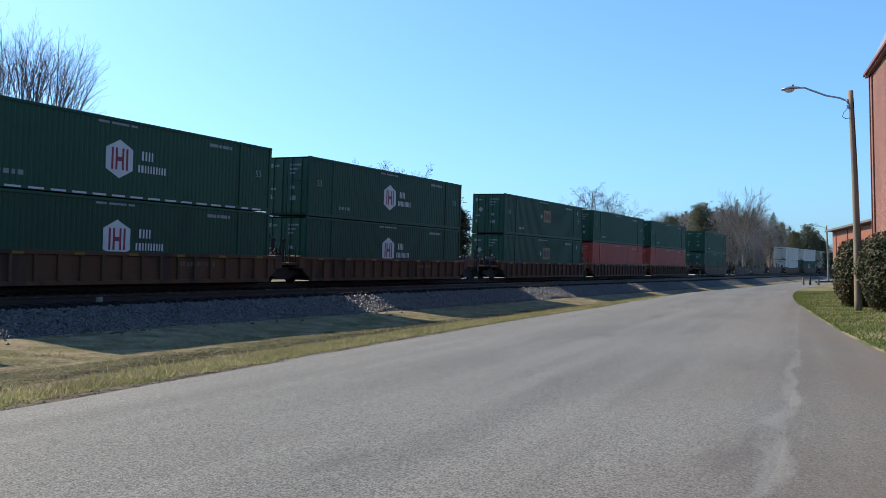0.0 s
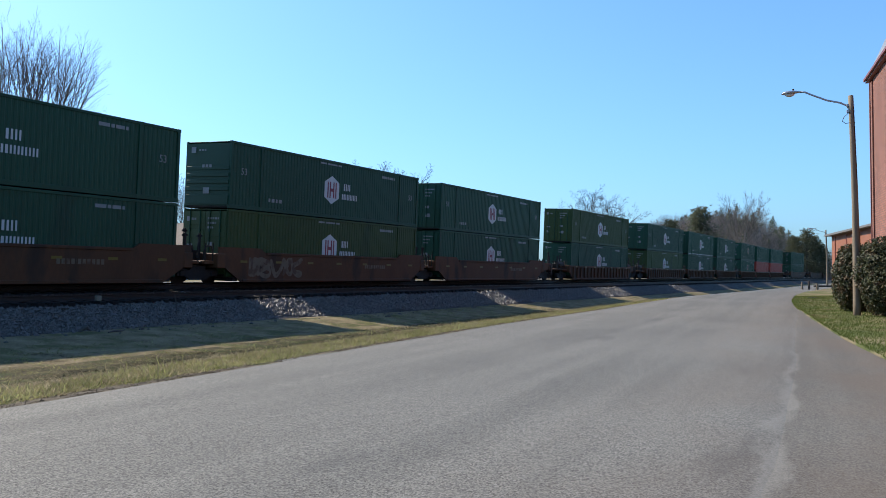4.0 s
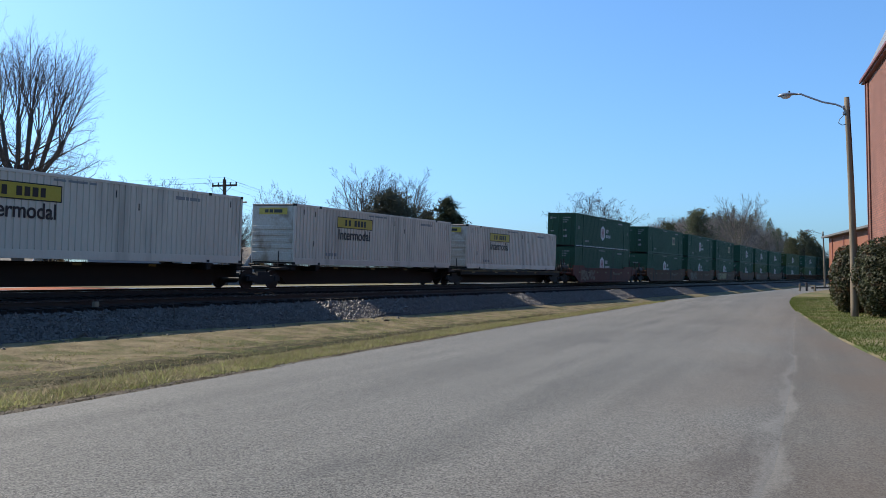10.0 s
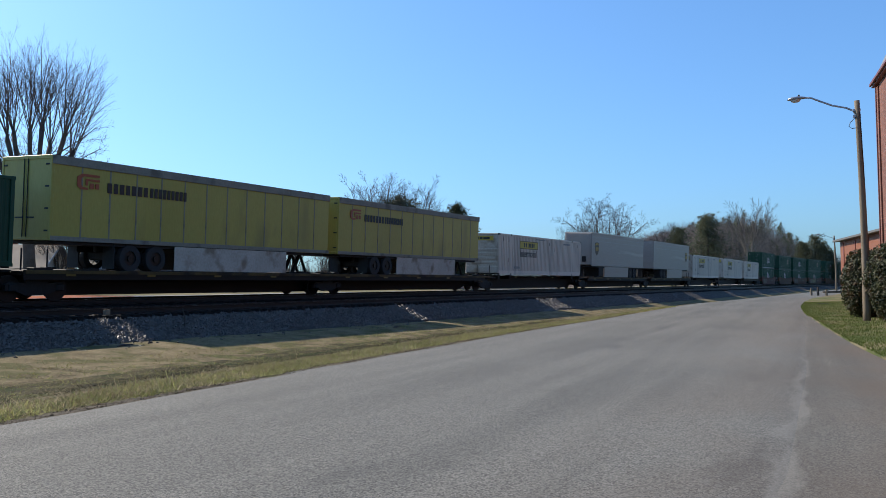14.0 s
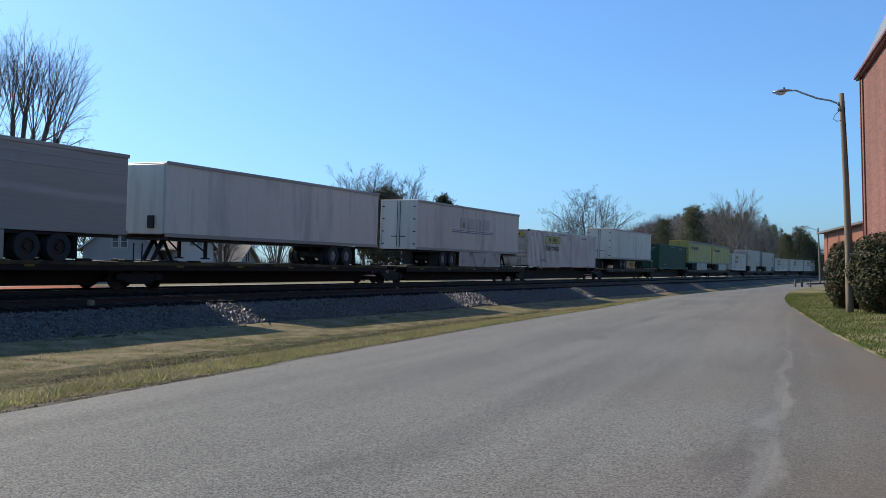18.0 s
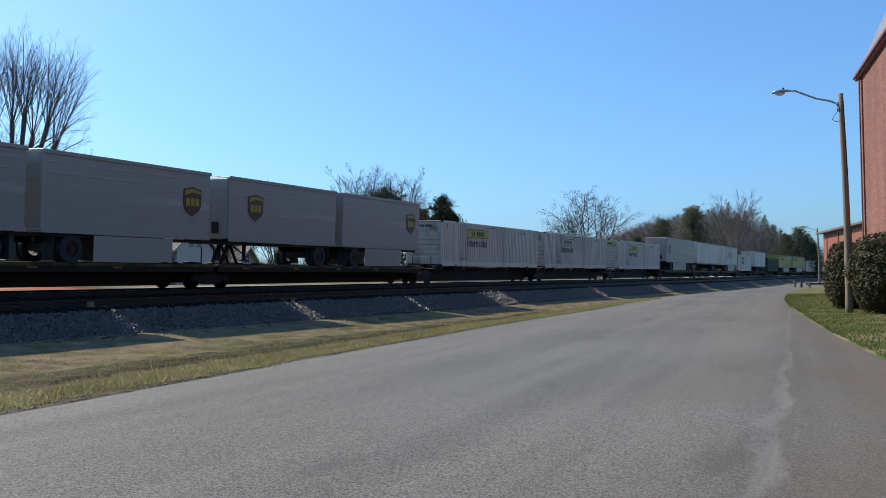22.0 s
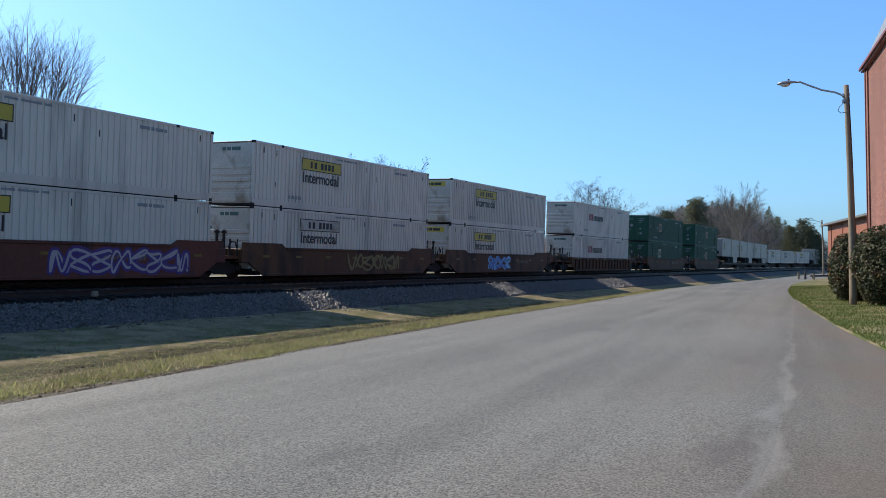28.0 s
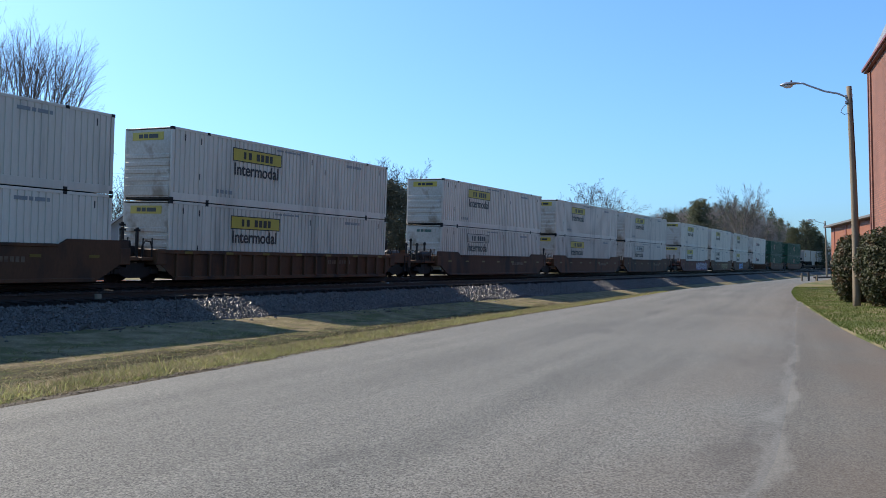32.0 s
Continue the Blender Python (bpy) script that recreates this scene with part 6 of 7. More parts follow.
stand(dark, -5.7, 100, 0)
e2 = needle_tree(6, 12.0, 4.6, "dark pointed evergreen tree", 0.1, 2600, 0.6, "evergreen_tree", "dark_needles")
stand(e2, 0.9, 120, 0), again(e2, -1.8, 121, 90, 0.86), again(e2, 2.6, 121, 200, 0.8), again(e2, 6.3, 150, 50, 0.78)
pine = needle_tree(9, 14.6, 11.5, "tall pine with an open ragged crown", 0.16, 2100)
stand(pine, 51.2, 172.5, 0)
again(pine, 46.8, 178, 100, 0.82), again(pine, 41.5, 180, 10, 0.62), again(pine, 55.5, 183, 10, 0.66)
again(pine, 100.6, 240, 40, 1.0), again(pine, 97.5, 241, 130, 0.86), again(pine, 103.8, 243, 260, 0.88), again(pine, 106.5, 244, 200, 0.72)

# far woods: bare crowns on the low hill, in the haze-paled twig colour
_w = Solid()
_rnd = random.Random(21)
_n = 0
while _n < 2300:
    a, r = _rnd.uniform(0.12, 0.45), _rnd.uniform(235, 430)
    p = Vector((math.sin(a) * r, math.cos(a) * r, 0))
    s, d = along(p.x, p.y)
    if d > -15:
        continue
    _n += 1
    h = _rnd.uniform(10, 15.5) * (1 - 0.25 * smooth((0.25 - a) / 0.1))
    z = ground_z(s, d)
    p.z = z - 0.3
    _w.tube(p, p + Vector((_rnd.gauss(0, 0.4), _rnd.gauss(0, 0.4), h * 0.75)), 0.15, 0.05, 3, False)
    for j in range(26):
        a, t = _rnd.uniform(0, 6.28), _rnd.uniform(0.2, 0.9)
        r = h * 0.16 * _rnd.uniform(0.3, 1.0) * math.sin(math.pi * min(0.95, t)) ** 0.5
        q = p + Vector((math.cos(a) * r * 0.3, math.sin(a) * r * 0.3, h * t * 0.8))
        e = q + Vector((math.cos(a) * r, math.sin(a) * r, h * _rnd.uniform(0.12, 0.28)))
        u = (e - q).orthogonal().normalized() * _rnd.uniform(0.04, 0.09)
        _w.add([q - u, q + u, e], [(0, 1, 2)])
        for m in range(3):
            f = q.lerp(e, _rnd.uniform(0.3, 0.9))
            k = f + Vector((_rnd.gauss(0, 0.6), _rnd.gauss(0, 0.6), _rnd.uniform(0.6, 1.8)))
            _w.add([f - u * 0.5, f + u * 0.5, k], [(0, 1, 2)])
tagged(new("far_woods", _w.mesh("far_woods", M["hazed_twig"])), "brown-grey leafless woods on the low hill", "woods", "", "stuff")
_w = Solid()
for i in range(70):
    while True:
        a, r = _rnd.uniform(0.25, 0.435), _rnd.uniform(240, 390)
        p = Vector((math.sin(a) * r, math.cos(a) * r, 0))
        s, d = along(p.x, p.y)
        if d < -14:
            break
    h, z = _rnd.uniform(9, 15), ground_z(s, d)
    for j in range(260):
        t = _rnd.uniform(0.3, 1)
        a, r = _rnd.uniform(0, 6.28), (1 - t) ** 0.6 * h * 0.22 * _rnd.uniform(0.3, 1.1)
        q = Vector((p.x + math.cos(a) * r, p.y + math.sin(a) * r, z + h * t))
        w = Vector((_rnd.gauss(0, 1), _rnd.gauss(0, 1), _rnd.gauss(0.5, 0.6))).normalized() * 0.8
        u = w.orthogonal().normalized() * 0.16
        _w.add([q - u, q + u, q + w], [(0, 1, 2)])
tagged(new("far_pines", _w.mesh("far_pines", M["needles"])), "dark pines scattered through the far woods", "woods", "", "stuff")
# brush along the far side of the railway, in the same haze-paled colour
_w = Solid()
for i in range(3600):
    s = _rnd.uniform(95, 330)
    d = -_rnd.uniform(17, 34) - (s > 150) * _rnd.uniform(0, 8)
    h = _rnd.uniform(0.8, 3.4) * (0.5 + 0.8 * abs(noise.noise((s * 0.05, 3, 0))))
    q = spot(s, d, ground_z(s, d) - 0.1)
    for j in range(6):
        e = q + Vector((_rnd.gauss(0, 0.5), _rnd.gauss(0, 0.5), h * _rnd.uniform(0.5, 1)))
        u = (e - q).orthogonal().normalized() * 0.035
        _w.add([q - u, q + u, e], [(0, 1, 2)])
tagged(new("brushwood", _w.mesh("brushwood", M["hazed_twig"])), "leafless brown brush along the far side of the track", "brush", "", "stuff")

# low scrub and hedges beyond the yards behind the railway
_w = Solid()
for i in range(4600):
    s = _rnd.uniform(40, 235)
    d = -_rnd.uniform(58, 84)
    h = _rnd.uniform(3.4, 7.0) * (0.6 + 0.7 * abs(noise.noise((s * 0.07, 8, 0))))
    q = spot(s, d, ground_z(s, d) - 0.1)
    for j in range(9):
        e = q + Vector((_rnd.gauss(0, 0.6), _rnd.gauss(0, 0.6), h * _rnd.uniform(0.45, 1)))
        u = (e - q).orthogonal().normalized() * 0.06
        _w.add([q - u, q + u, e], [(0, 1, 2)])
tagged(new("brushwood", _w.mesh("brushwood", M["scrub"])), "grey-brown leafless scrub beyond the yards", "brush", "", "stuff")

# ---------------------------------------------------------------- poles and lamps


def wire_mesh(a, b, sag, r=0.007):
    g, n = Solid(), 14
    a, b = Vector(a), Vector(b)
    pts = [a.lerp(b, i / n) - Vector((0, 0, sag * 4 * (i / n) * (1 - i / n))) for i in range(n + 1)]
    return g.sweep(pts, r, 4)


def street_lamp(height, reach, label, wood="pole_wood", tilt=0.0):
    """A wooden pole with a long curved arm and a cobra-head lamp, the arm along -x."""
    ob = new("street_lamp")
    g = Solid()
    n = 12
    g.sweep([(tilt * i / n + 0.05 * math.sin(3.1 * i / n), 0, -0.3 + (height + 0.3) * i / n) for i in range(n + 1)], [0.155 - 0.055 * i / n for i in range(n + 1)], 14)
    part("pole", g, M[wood], ob, "weathered leaning wooden pole", True)
    arm = Solid()
    h0 = height - 0.38
    pts = [(tilt - 0.02, h0 - 0.25), (tilt - 0.14, h0 - 0.02), (tilt - 0.4, h0 + 0.12), (tilt - 0.9, h0 + 0.26), (tilt - reach * 0.7, h0 + 0.52), (tilt - reach + 0.35, h0 + 0.66), (tilt - reach + 0.1, h0 + 0.68)]
    arm.sweep([(xa, 0, za) for xa, za in pts], 0.038, 8)
    part("arm", arm, M["steel"], ob, "galvanised arm", True)
    part("bracket", Solid().box(tilt - 0.16, tilt + 0.13, -0.06, 0.06, h0 - 0.32, h0 - 0.2, 0.01).box(tilt - 0.16, tilt + 0.13, -0.06, 0.06, h0 - 0.06, h0 + 0.04, 0.01), M["steel"], ob)
    x, z = tilt - reach, h0 + 0.68
    head = Solid()
    prof = [(0.26, 0.035, 0.0), (0.1, 0.08, 0.01), (-0.12, 0.14, 0.015), (-0.34, 0.15, 0.0), (-0.5, 0.1, -0.02), (-0.56, 0.03, -0.03)]
    k = 12
    for dx, r, dz in prof:
        head.v += [(x + dx, math.cos(2 * math.pi * i / k) * r, z + dz + math.sin(2 * math.pi * i / k) * r * 0.55) for i in range(k)]
    head.f = [(j * k + i, j * k + (i + 1) % k, (j + 1) * k + (i + 1) % k, (j + 1) * k + i) for j in range(len(prof) - 1) for i in range(k)] + [tuple(range(k)), tuple(range(6 * k - 1, 5 * k - 1, -1))]
    lamp = part("lamp_head", head, M["steel"], ob, "grey cobra-head lamp", True)
    lens = Solid()
    for dz, r in ((-0.06, 0.15), (-0.12, 0.13), (-0.16, 0.07)):
        lens.v += [(x - 0.24 + math.cos(2 * math.pi * i / k) * r * 1.35, math.sin(2 * math.pi * i / k) * r, z + dz) for i in range(k)]
    lens.f = [(j * k + i, j * k + (i + 1) % k, (j + 1) * k + (i + 1) % k, (j + 1) * k + i) for j in range(2) for i in range(k)] + [tuple(range(2 * k, 3 * k))]
    part("lens", lens, M["lens"], lamp, "", True)
    part("photocell", Solid().tube((x - 0.1, 0, z + 0.07), (x - 0.1, 0, z + 0.15), 0.035, n=8), M["iron"], lamp)
    loop = Solid()
    q = [(tilt - 0.05, h0 - 0.3), (tilt - 0.26, h0 - 0.5), (tilt - 0.32, h0 - 0.66), (tilt - 0.2, h0 - 0.76), (tilt - 0.03, h0 - 0.74)]
    loop.sweep([(xa, -0.1, za) for xa, za in q], 0.014, 5)
    part("cable", loop, M["wire"], ob)
    part("conduit", Solid().tube((tilt * 0.7 + 0.13, -0.06, height * 0.62), (tilt + 0.09, -0.06, height - 0.5), 0.03, n=6), M["iron"], ob)
    return tagged(ob, label, "street lamp")


lamp_1 = street_lamp(8.95, 2.06, "weathered wooden street lamp with a galvanised arm beside shrubs", tilt=-0.12)
lamp_1.matrix_world = pose(16.69, 35.08, 0.0, 0, 0, -23)
lamp_2 = copy_thing(lamp_1, pose(60.66, 137.2, 0.0, 0, 0, -23))

util = new("utility_pole")
part("pole", Solid().tube((0, 0, -0.3), (0, 0, 9.1), 0.19, 0.15, 12), M["dark_wood"], util)
part("crossarm", Solid().box(-1.15, 1.15, -0.06, 0.06, 8.5, 8.66, 0.01), M["dark_wood"], util)
for x in (-1.08, -0.55, 0.55, 1.08):
    part("insulator", Solid().tube((x, 0, 8.64), (x, 0, 8.86), 0.07, 0.05, 8), M["iron"], util)
part("insulator", Solid().tube((0, 0, 9.1), (0, 0, 9.32), 0.07, 0.05, 8), M["iron"], util)
for sg in (-1, 1):
    part("brace", Solid().tube((sg * 0.6, 0.07, 8.5), (0, 0.07, 7.95), 0.022, n=5), M["iron"], util)
part("lamp_arm", Solid().tube((0, 0, 6.6), (0.5, 0, 6.9), 0.03, n=6).tube((0.5, 0, 6.9), (1.5, 0, 7.1), 0.03, n=6), M["steel"], util)
part("lamp_head", Solid().box(1.45, 2.05, -0.13, 0.13, 7.02, 7.18, 0.05), M["steel"], util)
stand(tagged(util, "dark wooden utility pole with a crossarm and small lamp", "utility pole"), -18.5, 74.7, -12)
_u = util.matrix_world
_p2 = tagged(copy_thing(util, _u), "", "")
_p2.matrix_world = pose(-62, 62, 1.1, 0, 0, -8)
_p3 = copy_thing(util, _u)
_p3.matrix_world = pose(-6.6, 112, 1.1, 0, 0, -20)
for x, z in ((-1.08, 8.86), (0.55, 8.86), (1.08, 8.86), (0, 9.3), (0, 7.5), (0, 7.1)):
    for q in (_p2, _p3):
        a, b = _u @ Vector((x, 0, z)), q.matrix_world @ Vector((x, 0, z))
        tagged(new("overhead_wire", wire_mesh(a, b, 0.9).mesh("overhead_wire", M["wire"])), "thin dark overhead wire between utility poles", "wire", "overhead wires")

# ---------------------------------------------------------------- shrubs beside the lamp


def shrub(seed, w, h, leaves, label):
    """A dense broadleaf shrub: a closed dark core painted as the shade inside, and thousands of glossy leaves."""
    rnd = random.Random(seed)
    ob = new("shrub")
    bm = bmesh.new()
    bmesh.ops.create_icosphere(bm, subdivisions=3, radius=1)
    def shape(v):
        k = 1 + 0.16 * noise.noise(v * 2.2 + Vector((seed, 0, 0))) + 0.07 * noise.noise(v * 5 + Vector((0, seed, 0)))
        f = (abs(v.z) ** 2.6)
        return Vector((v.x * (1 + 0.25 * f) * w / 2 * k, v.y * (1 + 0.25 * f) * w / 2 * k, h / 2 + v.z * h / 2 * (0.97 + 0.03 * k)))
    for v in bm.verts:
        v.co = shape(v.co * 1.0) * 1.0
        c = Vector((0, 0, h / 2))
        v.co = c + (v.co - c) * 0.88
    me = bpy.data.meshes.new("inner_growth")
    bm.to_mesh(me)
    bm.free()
    me.materials.append(M["shrub_shade"])
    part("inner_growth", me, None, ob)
    g = Solid()
    for i in range(leaves):
        v = Vector((rnd.gauss(0, 1), rnd.gauss(0, 1), rnd.gauss(0, 1))).normalized()
        q = shape(v)
        c = Vector((0, 0, h / 2))
        q = c + (q - c) * rnd.uniform(0.86, 1.06)
        if q.z < 0.05:
            continue
        n = (v + Vector((rnd.gauss(0, 1), rnd.gauss(0, 1), rnd.gauss(0.4, 1))) * 0.75).normalized()
        u = n.orthogonal().normalized()
        u = (u * math.cos(i) + n.cross(u) * math.sin(i)) * rnd.uniform(0.05, 0.085)
        t = n.cross(u).normalized() * u.length * 0.5
        g.add([q - u, q + t, q + u + n * 0.015, q - t], [(0, 1, 2, 3)])
    part("leaves", g, M["leaf"], ob, "glossy dark green and bronze leaves")
    return tagged(ob, label, "shrub", "shrubs by the lamp")


stand(shrub(2, 1.75, 3.0, 8000, "tall dense broadleaf evergreen shrub on a lawn"), 18.3, 38.6, 0, 0.03)
stand(shrub(7, 2.7, 3.15, 11000, "rounded dense broadleaf evergreen shrub with bronze leaves"), 17.75, 34.15, 0, 0.03)
stand(shrub(11, 2.6, 3.0, 5000, "rounded dense broadleaf evergreen shrub against a brick building"), 20.2, 40.9, 0, 0.05)

# ---------------------------------------------------------------- brick buildings beside the road


def brick_face(name):
    """Courses of red brick with paler joints and staining."""
    m = bpy.data.materials.new(name)
    m.use_nodes = True
    n, link = m.node_tree.nodes, m.node_tree.links.new
    b = n["Principled BSDF"]
    co, mp = n.new("ShaderNodeTexCoord"), n.new("ShaderNodeMapping")
    mp.inputs["Rotation"].default_value = (radians(90), 0, 0)
    link(co.outputs["Object"], mp.inputs[0])
    br = n.new("ShaderNodeTexBrick")
    br.inputs["Scale"].default_value = 1.0
    for key, v in (("Brick Width", 0.42), ("Row Height", 0.13), ("Mortar Size", 0.016), ("Bias", -0.1)):
        br.inputs[key].default_value = v
    br.inputs["Color1"].default_value, br.inputs["Color2"].default_value, br.inputs["Mortar"].default_value = (0.175, 0.066, 0.045, 1), (0.25, 0.098, 0.066, 1), (0.11, 0.065, 0.052, 1)
    link(mp.outputs[0], br.inputs["Vector"])
    ns = n.new("ShaderNodeTexNoise")
    ns.inputs["Scale"].default_value, ns.inputs["Detail"].default_value = 0.5, 6
    st = n.new("ShaderNodeMapping")
    st.inputs["Scale"].default_value = (1, 1, 0.2)
    link(co.outputs["Object"], st.inputs[0]), link(st.outputs[0], ns.inputs["Vector"])
    mr = n.new("ShaderNodeMapRange")
    mr.inputs[1].default_value, mr.inputs[2].default_value, mr.inputs[3].default_value, mr.inputs[4].default_value = 0.35, 0.7, 0.75, 1.12
    hs = n.new("ShaderNodeHueSaturation")
    link(ns.outputs[0], mr.inputs[0]), link(mr.outputs[0], hs.inputs["Value"]), link(br.outputs["Color"], hs.inputs["Color"]), link(hs.outputs[0], b.inputs["Base Color"])
    bp = n.new("ShaderNodeBump")
    bp.inputs["Strength"].default_value, bp.inputs["Distance"].default_value = 0.6, 0.012
    link(br.outputs["Fac"], bp.inputs["Height"])
    bp.invert = True
    link(bp.outputs[0], b.inputs["Normal"])
    b.inputs["Roughness"].default_value = 0.9
    return m


M["brickwork"] = brick_face("brickwork")
# the tall hall: local x runs along its long wall towards the camera, y away from the road
hall = new("brick_building")
HH = 13.05
part("wall", Solid().box(0, 30, 0, 0.35, -0.4, HH), M["brickwork"], hall, "sunlit red brick wall")
part("wall", Solid().box(0, 0.35, 0.35, 22, -0.4, HH), M["brickwork"], hall)
part("wall", Solid().box(29.65, 30, 0.35, 22, -0.4, HH), M["brickwork"], hall)
part("wall", Solid().box(0.35, 29.65, 21.65, 22, -0.4, HH), M["brickwork"], hall)
part("pilaster", Solid().box(0.55, 1.0, -0.09, 0, -0.4, HH - 0.2, 0.01), M["brickwork"], hall)
part("corner_trim", Solid().box(-0.06, 0.22, -0.06, 0, -0.3, HH - 0.05, 0.01), M["trim"], hall)
part("downspout", Solid().box(0.3, 0.44, -0.14, -0.02, 0.0, HH - 0.1, 0.015), M["trim"], hall, "dark red downspout")
part("roof", Solid().plate([(-0.25, HH + 0.02), (22.3, HH + 0.02), (22.3, HH + 0.16), (11, HH + 1.2), (-0.25, HH + 0.16)], -0.2, 30.3), M["roof_metal"], hall)
hall.children[-1].rotation_euler.z = radians(90)
hall.children[-1].location = (30.1, 0, 0)
part("gutter", Solid().box(-0.3, 30.4, -0.36, -0.24, HH + 0.02, HH + 0.2, 0.02).box(-0.3, 30.4, -0.24, -0.002, HH - 0.06, HH + 0.01), M["trim"], hall, "dark red eave and gutter")
tagged(hall, "tall red brick hall with dark red eaves and downspout", "building")
hall.matrix_world = pose(25.75, 52.0, 0.3, 0, 0, math.degrees(math.atan2(44.02 - 52.17, 22.64 - 25.35)))
# the low wing further down the road
wing = new("low_building")
WH = 5.1
part("wall", Solid().box(0, 22, 0, 0.3, -0.4, WH), M["metal_wall"], wing, "sunlit rust-red wall")
part("wall", Solid().box(0, 0.3, 0.3, 15, -0.4, WH), M["metal_wall"], wing)
part("wall", Solid().box(21.7, 22, 0.3, 15, -0.4, WH), M["metal_wall"], wing)
part("wall", Solid().box(0.3, 21.7, 14.7, 15, -0.4, WH), M["metal_wall"], wing)
for x in (1.6, 6.6, 11.6, 16.6):
    part("pilaster", Solid().box(x, x + 0.25, -0.06, 0, -0.3, WH - 0.15, 0.01), M["trim"], wing)
part("roof", Solid().box(-0.5, 22.5, -0.5, 15.5, WH, WH + 0.16, 0.02), M["fascia_grey"], wing)
part("fascia", Solid().box(-0.55, 22.5, -0.56, -0.5, WH + 0.0, WH + 0.18, 0.01), M["fascia_grey"], wing, "dark grey fascia")
part("roof_vent", Solid().tube((15.5, 3, WH + 0.1), (15.5, 3, WH + 0.7), 0.3, n=12).tube((15.5, 3, WH + 0.7), (15.5, 3, WH + 0.85), 0.42, n=12), M["iron"], wing)
tagged(wing, "low rust-red building with a grey flat roof edge", "building")
wing.matrix_world = pose(36.79, 82.14, 0.3, 0, 0, math.degrees(math.atan2(66.29 - 82.14, 32.89 - 36.79)))

# bollards and a low timber by the far driveway
for x, y, h, dk in ((43.9, 106.2, 0.95, 0), (44.6, 105.9, 1.05, 1), (45.5, 105.6, 0.75, 0)):
    ob = new("wooden_post", Solid().tube((0, 0, -0.2), (0, 0, h), 0.13, 0.12, 10).mesh("wooden_post", M["dark_wood" if dk else "pole_wood"]))
    tagged(ob, "short weathered wooden post at the lawn's edge", "post", "posts by the far driveway").matrix_world = pose(x, y, 0.02)
_t = tagged(new("timber", Solid().box(-1.6, 1.6, -0.12, 0.12, 0.28, 0.5, 0.02).box(-1.3, -1.1, -0.1, 0.1, -0.2, 0.28).box(1.1, 1.3, -0.1, 0.1, -0.2, 0.28).mesh("timber", M["dark_wood"])), "low dark timber barrier beside wooden posts", "barrier")
_t.matrix_world = pose(47.6, 108.1, 0.03, 0, 0, 10)
_m = tagged(new("manhole_cover", Solid().tube((0, 0, 0), (0, 0, 0.05), 0.42, n=20).mesh("manhole_cover", M["iron"])), "dark iron cover lying in the lawn", "manhole cover")
_m.matrix_world = pose(27.5, 64.5, 0.02)

# ---------------------------------------------------------------- houses behind the railway


def house(w, l, eave, ridge, wall, roof, label, porch=False):
    """A gabled house; the gable faces -y."""
    ob = new("house")
    part("wall", Solid().plate([(-w / 2, -0.4), (w / 2, -0.4), (w / 2, eave), (0, ridge), (-w / 2, eave)], 0, 0.2), M[wall], ob, "gable wall")
    part("wall", Solid().plate([(-w / 2, -0.4), (w / 2, -0.4), (w / 2, eave), (0, ridge), (-w / 2, eave)], l - 0.2, l), M[wall], ob)
    for sg in (-1, 1):
        part("wall", Solid().box(min(sg * w / 2, sg * (w / 2 - 0.2)), max(sg * w / 2, sg * (w / 2 - 0.2)), 0.2, l - 0.2, -0.4, eave), M[wall], ob)
        k = (ridge - eave) / (w / 2)
        e = w / 2 + 0.45
        part("roof", Solid().plate([(0, ridge + 0.02), (sg * e, ridge - k * e + 0.02), (sg * e, ridge - k * e + 0.16), (0, ridge + 0.18)], -0.45, l + 0.45), M[roof], ob)
        part("bargeboard", Solid().plate([(0, ridge), (sg * e, ridge - k * e), (sg * e, ridge - k * e + 0.2), (0, ridge + 0.22)], -0.5, -0.45), M["house_white"], ob)
    for x in (-0.75, 0.0):
        win = part("window", Solid().box(x + 0.05, x + 0.7, -0.03, 0.0, eave - 0.1, eave + 1.2), M["house_white"], ob)
        part("pane", Solid().box(x + 0.13, x + 0.62, -0.045, -0.03, eave, eave + 0.52), M["glass"], win)
        part("pane", Solid().box(x + 0.13, x + 0.62, -0.045, -0.03, eave + 0.58, eave + 1.1), M["glass"], win)
    part("chimney", Solid().box(w * 0.12, w * 0.12 + 0.6, l * 0.5, l * 0.5 + 0.6, ridge - 0.6, ridge + 0.9, 0.02), M["brick_red"], ob)
    return tagged(ob, label, "house")


stand(house(6.4, 11, 3.4, 5.9, "siding", "shingle", "pale sided house with grey shingle gable roof"), -29.2, 80.6, 12)
stand(house(3.6, 7, 3.6, 5.5, "house_white", "shingle", "small white gabled house with paired windows"), -22.9, 83.2, 40)
stand(house(8.5, 8, 2.2, 4.5, "dirty_white", "tan_roof", "low house under a broad tan roof"), -36.5, 80.5, 96)
stand(house(7.0, 9, 2.3, 4.0, "siding", "tan_roof", "low outbuilding with pale walls"), -21.0, 97, 85)

# ---------------------------------------------------------------- grass, stones, sleepers


